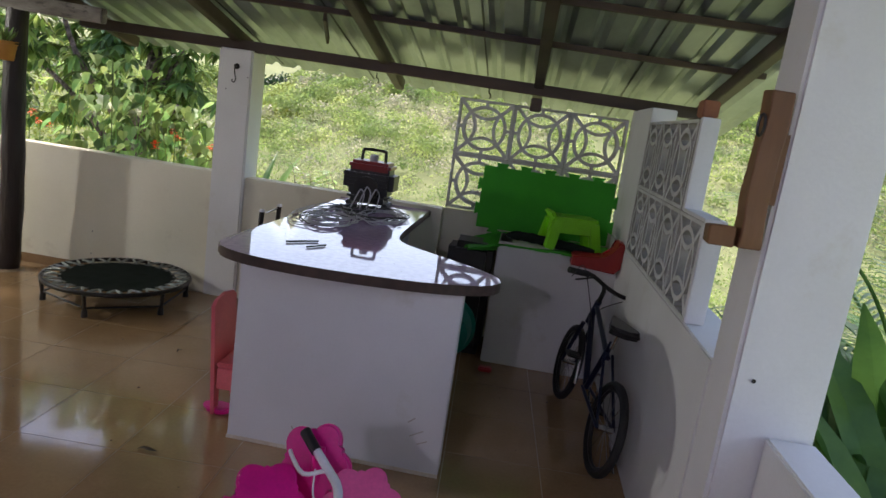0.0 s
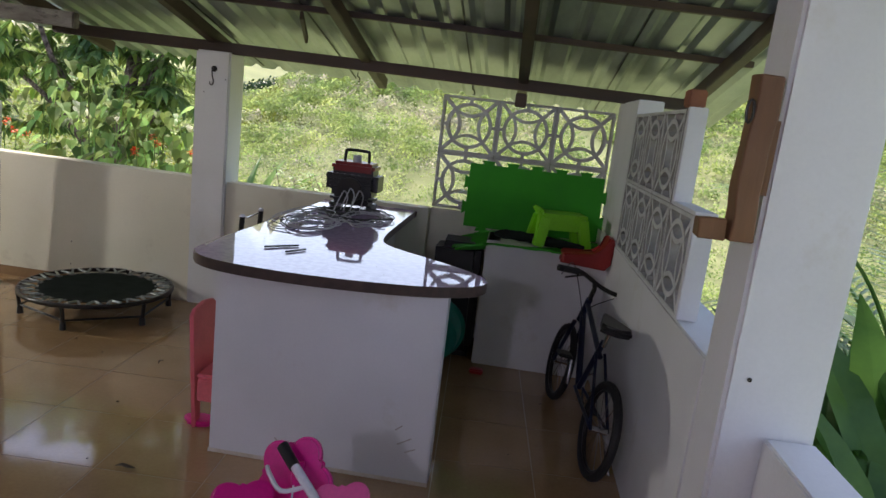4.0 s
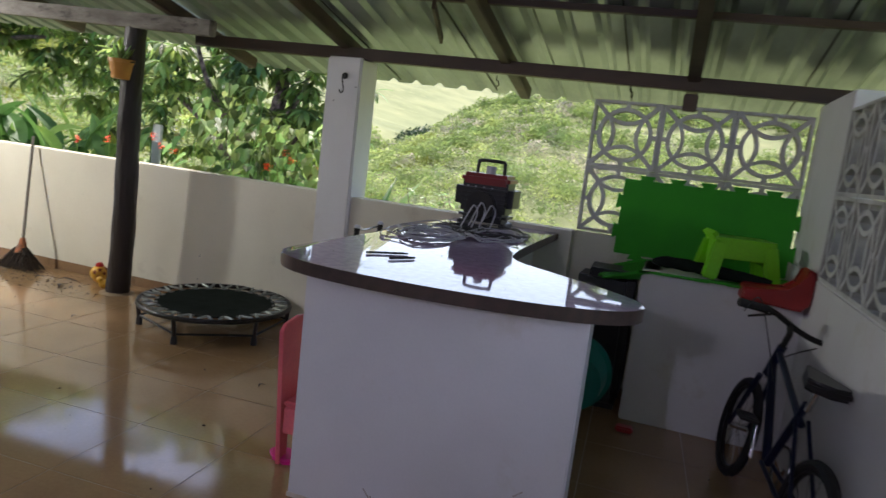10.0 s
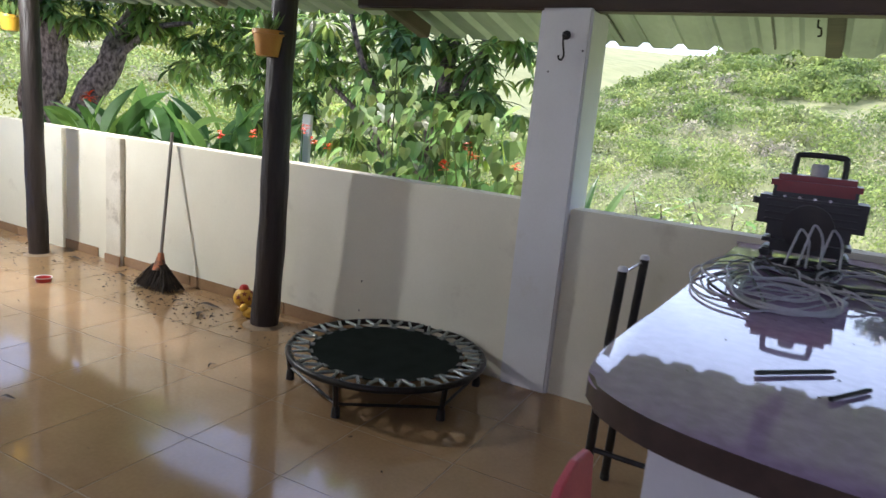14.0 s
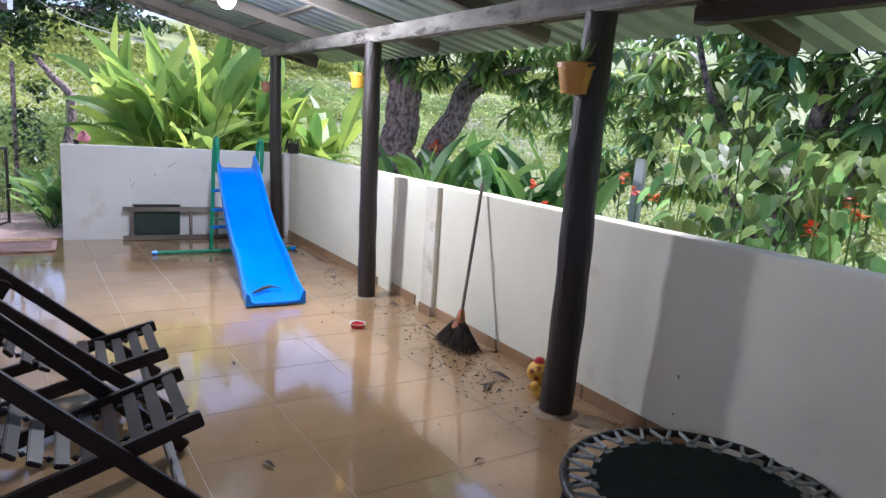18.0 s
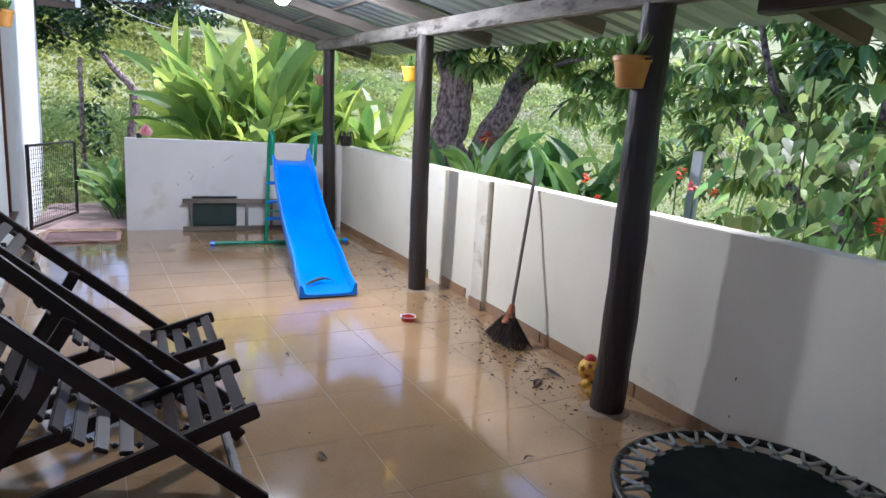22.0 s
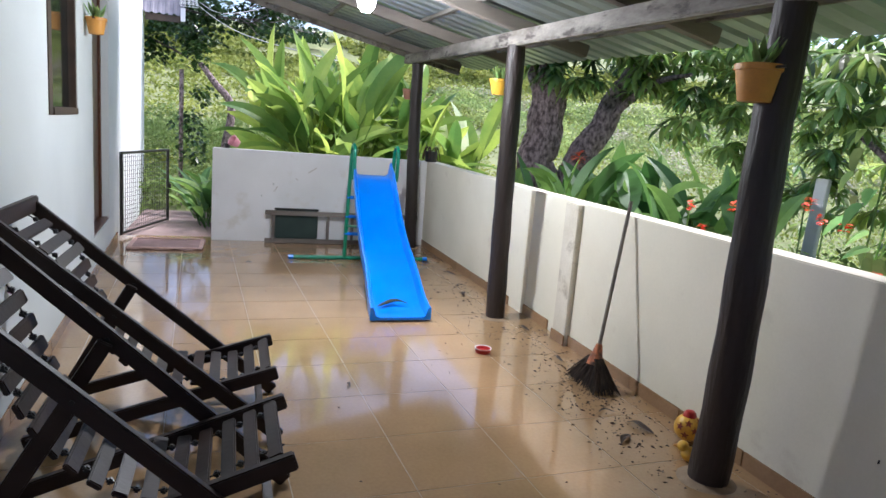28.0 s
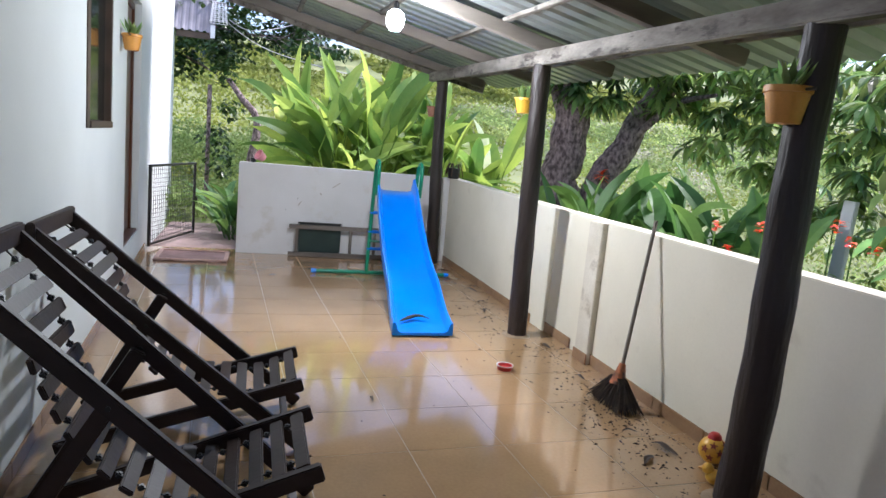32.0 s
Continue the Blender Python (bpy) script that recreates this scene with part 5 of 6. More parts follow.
for y, s in ((0.12, 1.0), (0.33, 1.25)):
    p = thing("pot_on_wall", (-5.66 + (0.1 if s > 1 else 0), y, 1.018), label="black planting pot with wilted growth on the corner", category="flower pot", group="black pots on the wall")
    part("pot", lathe([(0.001, 0), (0.05 * s, 0), (0.065 * s, 0.10 * s), (0.06 * s, 0.10 * s), (0.001, 0.09 * s)], 18), M_BLACKPL, p, smooth=True)
    leaf_bits = bmesh.new()
    rn = random.Random(int(y * 100))
    for k in range(14):
        a = rn.uniform(0, 6.28)
        r = rn.uniform(0.06, 0.13) * s
        tube(smooth_line([(0, 0, 0.09 * s), (r * 0.6 * math.cos(a), r * 0.6 * math.sin(a), 0.14 * s), (r * math.cos(a), r * math.sin(a), 0.09 * s - rn.uniform(0, 0.12))], 3), [0.002] * 3 + [0.006] * 3 + [0.002], 5, leaf_bits)
    part("wilted_plant", leaf_bits, M_LEAFDRY, p)

# small wires under the beam
for x, lab in ((3.45, "twisted wire hook hanging under the beam"), (2.62, "bent wire end hanging under the eaves")):
    w_ = part("wire_hook", tube(smooth_line([(x, 0.37, 1.86), (x + 0.004, 0.35, 1.83), (x + 0.015, 0.355, 1.825), (x + 0.02, 0.36, 1.80), (x + 0.008, 0.36, 1.795)], 5), 0.004, 6), M_BLACKMETAL, None, smooth=True)
    tagged(w_, lab, "wire")
bracket = part("timber_block", box(3.76, 3.84, 0.33, 0.42, 1.745, 1.84, 0.006), M_BEAM_DARK)
tagged(bracket, "dark timber block under the rafter by the screen", "timber block")
strip = part("loose_batten", bar((2.28, 0.2, 2.03), (2.42, -0.35, 2.12), 0.02, 0.05, 0.003), M_BEAM_DARK)
tagged(strip, "loose dark batten hanging by the rafter", "batten")


# ---- ground ----
def hill(x, y):
    d = max(0.0, y - 3.0)
    up = max(0.0, y - 17 + 0.12 * x)
    g = -0.35 - 3.2 * (1 - math.exp(-d / 8)) + 0.33 * up / (1 + max(0.0, -x - 4) * 0.05)
    th, r = math.degrees(math.atan2(x - 3.4, y + 3.3)), math.hypot(x - 3.4, y + 3.3)
    crest = 1.4 + min(r, 62) * math.tan(radians(max(-5.0, min(13.0, 0.70 * (th + 21.2))))) - max(0.0, r - 62) * 0.10
    crest += 0.6 * noise.noise((x * 0.11, y * 0.11, 4))
    west_part = min(1.0, max(0.0, (-th - 36) / 14))       # the ridge runs down to a saddle before the western slope
    g = min(g, crest + west_part * 40)
    w = max(0.0, -7.5 - x)
    g2 = -0.22 + 0.085 * w + 0.0018 * w * w
    k = min(1.0, max(0.0, (-x - 5.5) / 6.0 - max(0, y - 4) / 22))
    return g * (1 - k) + g2 * k + 0.3 * noise.noise((x * 0.15, y * 0.15, 0)) * min(1, d / 4 + w / 4)


gv, gf = [], []
gx = [-5000, -1500, -500, -250, -150, -100, -75] + [-60 + 1.5 * i for i in range(80)] + [75, 100, 150, 250, 500, 1500, 5000]
gy = [-5000, -1000, -200, -60, -30, -15, -10] + [-6 + 1.2 * i for i in range(90)] + [120, 160, 250, 500, 1500, 5000]
for yy in gy:
    for xx in gx:
        far = max(0.0, -xx - 60) + max(0.0, yy - 105)
        z = hill(max(-60, min(60, xx)), max(-8, min(105, yy))) + 0.13 * min(far, 400)
        inside = -5.7 < xx < 4.9 and -9 < yy < 0.4
        gv.append((xx, yy, min(z, -0.35) if inside else z))
nx = len(gx)
for j in range(len(gy) - 1):
    for i in range(nx - 1):
        a = j * nx + i
        gf.append((a, a + 1, a + nx + 1, a + nx))
ground = raw("ground", gv, gf, M_GRASS, smooth=True)
tagged(ground, "green hillside with grass and scrub", "ground", kind="structure")
# pale grass hills behind the near ridge; distance haze is mixed into their colour
hv, hf = [], []
for j in range(26):
    rr = 110 + 9 * j
    for i in range(61):
        a = radians(-62 + 2 * i)
        h = -9 + (1.4 + 12 + 0.105 * (rr - 110) + 9 * noise.noise((i * 0.13, 2.2, j * 0.03))) * min(1.0, j / 9) ** 1.3 + 2.5 * noise.noise((i * 0.35, j * 0.3, 9))
        hv.append((3.4 + rr * math.sin(a), -3.3 + rr * math.cos(a), h))
for j in range(25):
    for i in range(60):
        a = j * 61 + i
        hf.append((a, a + 1, a + 62, a + 61))
tagged(raw("backdrop", hv, hf, M_HAZYGRASS, smooth=True), "pale grassy hills in the distance, haze included in their colour", "hills", kind="structure")
path = part("garden_path", box(-7.9, -5.76, -3.08, -1.85, -0.25, -0.004, 0.02), M_PATH)
tagged(path, "worn reddish paving beyond the gateway", "path", kind="structure")


class Leaves:
    """Collects leaf blades of one plant into one mesh."""

    def __init__(self):
        self.v, self.f = [], []

    def blade(self, base, way, length, width, droop=0.3, seg=4, fold=0.2, shape=1.0, twist=0.0, full=1.0):
        """A folded blade that starts at base, points along way and bends down by droop."""
        base, way = Vector(base), Vector(way).normalized()
        side = way.cross(Vector((0, 0, 1)))
        if side.length < 1e-3:
            side = Vector((1, 0, 0))
        side.normalize()
        side = (Matrix.Rotation(twist, 3, way) @ side)
        p, n0 = base.copy(), len(self.v)
        d = way.copy()
        for k in range(seg + 1):
            t = k / seg
            w = width * 0.5 * (math.sin(math.pi * min(1.0, 0.03 + t ** shape * 0.97)) ** full if 0 < k < seg else 0.04)
            nrm = side.cross(d).normalized()
            self.v += [tuple(p + side * w + nrm * w * fold), tuple(p), tuple(p - side * w + nrm * w * fold)]
            d = (d + Vector((0, 0, -droop / seg))).normalized()
            p = p + d * (length / seg)
        for k in range(seg):
            a = n0 + 3 * k
            self.f += [(a, a + 1, a + 4, a + 3), (a + 1, a + 2, a + 5, a + 4)]

    def heart(self, base, size, yaw, tip):
        """A heart-shaped leaf that hangs from its stalk."""
        n0 = len(self.v)
        out = ((0, 0.03), (-0.24, 0.10), (-0.46, -0.08), (-0.46, -0.40), (-0.25, -0.74), (0, -1.0), (0.25, -0.74), (0.46, -0.40), (0.46, -0.08), (0.24, 0.10))
        m = Matrix.Translation(base) @ Euler((tip, 0, yaw)).to_matrix().to_4x4()
        self.v.append(tuple(m @ Vector((0, 0.06 * size, -0.35 * size))))
        for x, z in out:
            self.v.append(tuple(m @ Vector((x * size, -0.16 * size * (abs(x) * 3) + 0.2 * size * z * z, z * size))))
        k = len(out)
        self.f += [(n0, n0 + 1 + i, n0 + 1 + (i + 1) % k) for i in range(k)]

    def build(self, name, material, parent=None, label=""):
        return raw(name, self.v, self.f, material, parent, label, smooth=False)

    def flush(self, name, material, parent, label=""):
        """Builds what was collected as one part and starts the next."""
        self.build(name, material, parent, label)
        self.v, self.f = [], []


def limb(points, r0, r1, sides=10):
    p = smooth_line(points, 5 if sides < 20 else 14)
    n = len(p)
    q = [v + Vector((noise.noise(v * 3) * r0 * 0.25, noise.noise(v * 3 + Vector((9, 0, 0))) * r0 * 0.25, 0)) for v in p]
    b = tube(q, [r0 + (r1 - r0) * i / (n - 1) + 0.08 * r0 * noise.noise(q[i] * 5) for i in range(n)], sides)
    if sides < 20:
        return b
    for v in b.verts:                         # furrowed bark
        v.co += Vector((noise.noise((v.co.x * 22, v.co.y * 22, v.co.z * 5)), noise.noise((v.co.x * 22 + 7, v.co.y * 22, v.co.z * 5)), 0)) * r0 * 0.12
    return b


def scrub(name, centres, count, size, material, label, seed, width=0.7):
    """Many small leaves in uneven clumps over the hill; centres are (x, y, z, radius)."""
    g = np.random.default_rng(seed)
    c = np.array(centres, float)
    wgt = c[:, 3] ** 2
    pick = g.choice(len(c), count, p=wgt / wgt.sum())
    d = g.normal(size=(count, 3))
    d[:, 2] = np.abs(d[:, 2])
    d /= np.linalg.norm(d, axis=1)[:, None]
    pos = c[pick, :3] + d * (c[pick, 3] * g.uniform(0.2, 1.0, count) ** 0.5)[:, None] * np.array([1.1, 1.1, 0.75])
    out = d + 0.42 * g.normal(size=(count, 3))       # leaves face outwards from their clump
    ax = np.cross(out, g.normal(size=(count, 3)))
    ax /= np.linalg.norm(ax, axis=1)[:, None]
    side = np.cross(out, ax)
    side /= np.linalg.norm(side, axis=1)[:, None]
    near = np.clip(np.hypot(pos[:, 0], pos[:, 1]) / 28, 0.45, 1.9)
    l = (size * g.uniform(0.6, 1.4, count) * near)[:, None]
    w = l * width * 0.5
    v = np.stack([pos, pos + ax * l * 0.5 + side * w, pos + ax * l, pos + ax * l * 0.5 - side * w], 1).reshape(-1, 3)
    f = np.arange(count * 4).reshape(-1, 4)
    return tagged(raw(name, v.tolist(), f.tolist(), material), label, "shrubs", kind="stuff")


rnd = random.Random(11)
bush = []
for i in range(9000):
    y = 8 + 85 * rnd.random() ** 1.25
    x = rnd.uniform(-34, 45)
    r = rnd.uniform(0.3, 0.95) * (1 + y / 120)
    if noise.noise((x * 0.09, y * 0.09, 3)) > -0.42 and math.hypot(x - 3.4, y + 3.3) < 68:
        bush.append((x, y, hill(x, y) + r * 0.1, r))
shrubs = []
for i in range(900):
    y = 9 + 70 * rnd.random() ** 1.2
    x = rnd.uniform(-30, 42)
    r = rnd.uniform(0.4, 1.0) * (0.6 + y / 60)
    if math.hypot(x - 3.4, y + 3.3) < 68:
        shrubs.append((x, y, hill(x, y) + r * 0.35, r))
scrub("hill_shrubs", shrubs, 110000, 0.13, M_SHRUB, "darker green shrubs scattered over the hillside", 6)
west = []
for i in range(6500):
    x = -9.5 - 45 * rnd.random() ** 1.3
    y = rnd.uniform(-25, 45)
    r = rnd.uniform(0.2, 0.5) * (1 - x / 60)
    if noise.noise((x * 0.12, y * 0.12, 7)) > -0.3:
        west.append((x, y, hill(x, y) + r * 0.1, r))
scrub("hill_scrub", bush, 520000, 0.125, M_BUSH, "bright green scrub covering the hillside", 3)
scrub("slope_scrub", west, 150000, 0.16, M_WESTBUSH, "olive green scrub on the slope past the gateway", 13)
far_trees = [(rnd.uniform(-30, 30), rnd.uniform(70, 100), 0, rnd.uniform(1.5, 3)) for i in range(26)] + [(rnd.uniform(-58, -38), rnd.uniform(-14, 30), 0, rnd.uniform(1.2, 2.4)) for i in range(14)]
scrub("far_trees", [(x, y, hill(x, y) + r * 0.6, r) for x, y, z, r in far_trees], 26000, 0.2, M_DARKTREE, "dark round trees far up the hillside", 4)

# ---- garden plants ----
rnd = random.Random(29)


def mango_leaves(lv, spots, per=12, length=0.25, seed=1):
    g = random.Random(seed)
    for x, y, z, r in spots:
        for k in range(int(58 * r * r + 5)):
            a, e = g.uniform(0, 6.28), g.uniform(-0.6, 1.2)
            rr = r * g.uniform(0.55, 1.0)
            c = Vector((x + rr * math.cos(a) * math.cos(e), y + rr * math.sin(a) * math.cos(e), z + rr * 0.8 * math.sin(e)))
            n = per + g.randint(-4, 3)
            s = g.uniform(0.75, 1.15)
            for j in range(n):
                b = 6.28 * j / n + g.uniform(-0.2, 0.2)
                el = g.uniform(-0.7, 0.55)
                lv.blade(c, (math.cos(b) * math.cos(el), math.sin(b) * math.cos(el), math.sin(el)), length * s * g.uniform(0.7, 1.1), length * 0.25 * s, g.uniform(0.5, 1.5), 4, 0.25)


# the forked mango whose trunks show beyond the parapet
tree = thing("mango_tree", (-4.9, 1.8, -0.35), label="old mango tree with a dark forked trunk", category="tree")
tb = limb([(0.05, -0.15, -0.1), (0.0, -0.32, 0.8), (0.0, -0.37, 1.6), (0.0, -0.36, 2.3), (-0.1, -0.5, 3.4)], 0.25, 0.17, 40)
part("trunk", tb, M_BARK, tree, smooth=True)
part("limb", limb([(0.0, -0.1, 0.7), (0.0, 0.05, 1.35), (0.0, 0.42, 2.0), (0.0, 0.80, 2.62), (0.1, 1.5, 3.4)], 0.17, 0.12, 36), M_BARK, tree, smooth=True)
for q in (((0, 0.4, 1.95), (0.5, 0.6, 2.4), (1.1, 0.7, 2.5)), ((0, -0.4, 2.2), (0.6, -0.7, 2.7), (1.2, -0.6, 2.9)), ((0, 0.75, 2.5), (-0.5, 1.1, 2.9), (-0.9, 1.6, 3.0))):
    part("branch", limb(q, 0.05, 0.02, 8), M_BARK, tree, smooth=True)
lv = Leaves()
mango_leaves(lv, [(0.2, -0.3, 3.0, 0.75), (0.3, 0.6, 3.0, 0.8), (0.9, 0.1, 2.85, 0.6), (0.2, 1.5, 3.2, 0.8), (1.2, 0.9, 2.75, 0.55), (-0.8, 0.2, 3.3, 0.8), (1.3, -0.5, 3.1, 0.5), (-0.6, 1.6, 3.2, 0.8), (0.35, -0.25, 2.62, 0.3), (0.3, 0.85, 2.62, 0.28), (0.5, 0.35, 2.75, 0.3), (0.25, -0.75, 2.65, 0.3), (0.45, -0.2, 2.42, 0.26), (0.4, 0.55, 2.38, 0.26), (0.5, 0.95, 2.34, 0.28), (0.3, -0.6, 2.46, 0.24)], seed=2)
lv.build("crown", M_MANGO, tree)
epi = Leaves()
for k in range(22):
    a = rnd.uniform(0, 6.28)
    epi.blade((0.2, 0.02, 1.56 + rnd.uniform(-.05, .06)), (math.cos(a), math.sin(a), rnd.uniform(-0.4, 0.9)), 0.12, 0.035, 0.5, 3)
epi.build("epiphyte", M_FLOWER, tree, "red flowering epiphyte on the limb")

tree2 = thing("mango_tree", (-0.9, 2.7, -0.35), label="leafy young mango tree behind the parapet", category="tree")
part("trunk", limb([(0, 0, -0.1), (0.1, 0.0, 0.8), (0.35, -0.05, 1.6), (0.45, 0, 2.4)], 0.12, 0.07, 10), M_BARK, tree2, smooth=True)
for q in (((0.1, 0, 0.9), (-0.6, 0.1, 1.6), (-1.4, 0.2, 2.1)), ((0.3, 0, 1.5), (0.7, -0.1, 2.1), (0.9, -0.1, 2.6)), ((0.2, 0, 1.2), (-0.2, -0.4, 2.0), (-0.3, -0.6, 2.6)), ((0.05, 0, 0.7), (0.6, -0.3, 1.3), (1.0, -0.5, 1.7))):
    part("branch", limb(q, 0.045, 0.018, 8), M_BARK, tree2, smooth=True)
lv = Leaves()
spots = [(x, y + (0.45 if z < 1.7 and x < 0 else 0.0), z, r) for x, y, z, r in ((1.0, 0.0, 2.2, 0.5), (1.05, -0.1, 1.6, 0.45), (0.95, 0.1, 2.8, 0.5), (-1.8, -0.2, 1.3, 0.5), (-2.6, 0.3, 2.2, 0.6), (-0.6, 0.0, 1.9, 0.6), (-3.0, 0.2, 2.0, 0.6), (-3.3, 0.3, 2.7, 0.6), (-2.5, 0.0, 1.5, 0.45), (0.55, 0.0, 3.0, 0.6), (-1.9, 0.3, 2.1, 0.6), (-1.35, 0.2, 1.6, 0.6), (-1.2, 0.1, 2.4, 0.7), (-0.5, 0.1, 1.5, 0.65), (-0.4, -0.2, 2.3, 0.75), (0.3, -0.2, 2.0, 0.7), (0.75, -0.3, 2.5, 0.55), (0.7, -0.3, 1.7, 0.5), (0.2, 0.3, 2.8, 0.7), (-1.0, 0.3, 2.9, 0.7), (-2.3, 0.4, 2.6, 0.5), (0.3, 0.2, 1.2, 0.5), (-0.8, 0.3, 1.0, 0.5))]
mango_leaves(lv, spots, seed=3)
lv.build("crown", M_MANGO, tree2)

vine = thing("vine", (0.4, 0.9, -0.35), label="climbing vine with light green heart-shaped leaves", category="vine")
lv = Leaves()
g = random.Random(8)
vb = bmesh.new()
for k in range(24):
    x0, y0 = g.uniform(-0.85, 0.8), g.uniform(-0.15, 0.35)
    top_z = 1.38 + 0.62 * max(0.0, 1 - abs(x0 + 0.35) / 1.3) + g.uniform(-0.2, 0.15)
    p = smooth_line([(x0, y0, 0.1), (x0 + g.uniform(-.15, .15), y0 + g.uniform(-.1, .1), top_z * 0.5), (x0 + g.uniform(-.2, .2), y0 + g.uniform(-.12, .12), top_z)], 8)
    tube(p, 0.005, 5, vb)
    for q in p[4:]:
        for j in range(2):
            lv.heart(q + Vector((g.uniform(-.17, .17), g.uniform(-.14, .14), g.uniform(-.08, .10))), g.uniform(0.055, 0.13), g.uniform(-1.2, 1.2), g.uniform(-1.3, -0.2))
part("stem", vb, M_VINE, vine)
lv.build("foliage", M_VINE, vine)


def strap_plant(at, n, length, width, material, label, seed, spread=0.8, up=1.0, flowers=0):
    g = random.Random(seed)
    p = thing("strap_plant", at, label=label, category="plant", group="leafy garden plants")
    l = Leaves()
    st = bmesh.new()
    for k in range(n):
        a = g.uniform(0, 6.28)
        b = (g.uniform(-.12, .12), g.uniform(-.12, .12), 0)
        s = g.uniform(0.65, 1.1)
        way = Vector((math.cos(a) * spread, math.sin(a) * spread, up + g.uniform(-.1, .6)))
        stalk = Vector(b) + way.normalized() * length * 0.45 * s
        if at[1] > 0 and at[1] + stalk.y + way.normalized().y * length * 0.75 * s < 0.62:
            continue
        tube([b, stalk], [0.012, 0.008], 5, st)
        l.blade(stalk, way, length * s * 0.75, width * s, g.uniform(0.5, 1.3), 6, 0.3, 0.85, g.uniform(-0.5, 0.5))
        l.flush("leaf", material, p)
    part("stalk", st, material, p)
    if flowers:
        fl = Leaves()
        for k in range(flowers):
            c = Vector((g.uniform(-.2, .2), g.uniform(-.15, .15), length * g.uniform(0.85, 1.1)))
            for j in range(11):
                a = g.uniform(0, 6.28)
                fl.blade(c + Vector((0, 0, 0.004 * j)), (math.cos(a), math.sin(a), g.uniform(0.1, 1.0)), 0.045, 0.03, 0.6, 3)
            fl.flush("flower", M_FLOWER, p, "orange-red flower")
    return p


def paddle_clump(name, at, stems, height, length, width, material, label, group, g, lean=0.5, low=0.3, spread=0.3, clear=None, droop=(0.2, 1.25), full=0.62):
    """Upright stems with broad paddle leaves in two ranks, as bananas and heliconias grow."""
    p = thing(name, at, label=label, category="plant", group=group)
    st = bmesh.new()
    l = Leaves()
    for s_ in range(stems):
        a = g.uniform(0, 6.28)
        h = height * g.uniform(0.7, 1.05)
        b = Vector((g.uniform(-spread, spread), g.uniform(-spread, spread), 0))
        top = b + Vector((math.cos(a) * lean * 0.35 * h, math.sin(a) * lean * 0.35 * h, h * 0.62))
        tube(smooth_line([b, b.lerp(top, 0.5) + Vector((0, 0, 0.03)), top], 3), [0.02] * 4 + [0.013] * 3, 6, st)
        rank = g.uniform(0, 6.28)
        for k in range(g.choice((2, 3, 3, 4))):
            f = 1 - k * (1 - low) / 3.5
            r = rank + math.pi * (k % 2) + g.uniform(-0.5, 0.5)
            out = (0.18 + 0.32 * k + g.uniform(0, 0.3)) * (0.7 + lean)
            way = Vector((math.cos(r) * out, math.sin(r) * out, 1.0)).normalized()
            foot = b.lerp(top, f)
            stalk = foot + way * length * g.uniform(0.15, 0.35)
            sc = g.uniform(0.7, 1.1)
            if clear is not None and at[1] + stalk.y + way.y * length * sc < clear:
                continue
            tube([foot, stalk], [0.009, 0.007], 5, st)
            l.blade(stalk, way, length * sc, width * sc, g.uniform(*droop), 7, g.uniform(0.2, 0.55), 0.85, g.uniform(-1.2, 1.2), full)
            l.flush("leaf", material, p)
    part("stalk", st, material, p)
    return p


g = random.Random(61)
for x, y, z, h in ((-4.1, 1.2, -.3, 1.45), (-3.7, 1.05, -.3, 1.55), (-3.35, 1.2, -.3, 1.65), (-3.0, 1.05, -.3, 1.7), (-2.7, 1.2, -.3, 1.75), (-2.4, 1.0, -.3, 1.75), (-2.1, 1.15, -.3, 1.8), (-1.8, 1.0, -.3, 1.7), (-2.6, 1.5, -.3, 1.9), (-3.2, 1.5, -.3, 1.75)):
    paddle_clump("broad_leaf_plant", (x, y, z), 8, h * 0.97, 0.62, 0.17, M_BROAD, "green broad-leaved plant close behind the parapet", "broad-leaved plants behind the parapet", g, 0.75, 0.5, 0.18, 0.62, (0.4, 1.4), 0.8)
k = 0
for x, y, z, ln, w, fl in ((-1.55, 1.2, -.3, 1.15, 0.12, 1), (-1.05, 0.95, -.3, 1.2, 0.11, 1), (-0.55, 1.0, -.3, 1.25, 0.10, 1), (-0.05, 0.95, -.3, 1.3, 0.10, 1), (0.4, 1.0, -.25, 1.3, 0.10, 1), (0.95, 0.95, -.25, 1.35, 0.09, 1), (1.3, 1.0, -.2, 1.45, 0.08, 1)):
    k += 1
    strap_plant((x, y, z), 18, ln, w, M_STRAP, "leafy garden plant with long green blades behind the parapet", 40 + k, 0.75, 1.0, fl)
for x, y, ln in ((1.86, 0.95, 0.98), (1.98, 1.15, 1.05), (1.62, 1.0, 1.1)):
    k += 1
    strap_plant((x, y, -.3), 20, ln, 0.075, M_HELI, "arching yellow-green blades beside the pillar", 40 + k, 0.8, 1.0, 1)
shrub = thing("garden_shrub", (2.2, 1.0, -0.3), label="small leafy shrub behind the low parapet", category="shrub")
g = random.Random(33)
lv = Leaves()
sb = bmesh.new()
for i in range(18):
    p = smooth_line([(g.uniform(-.1, .1), g.uniform(-.1, .1), 0), (g.uniform(-.3, .3), g.uniform(-.15, .2), 0.75), (g.uniform(-.42, .42), g.uniform(-.15, .25), g.uniform(1.05, 1.34))], 6)
    tube(p, 0.003, 4, sb)
    for q in p[6:]:
        for j in range(3):
            a = g.uniform(0, 6.28)
            lv.blade(q, (math.cos(a), math.sin(a), g.uniform(-0.2, 0.7)), g.uniform(0.07, 0.12), 0.035, 0.5, 3)
part("stem", sb, M_BARK, shrub)
lv.build("foliage", M_VINE, shrub)
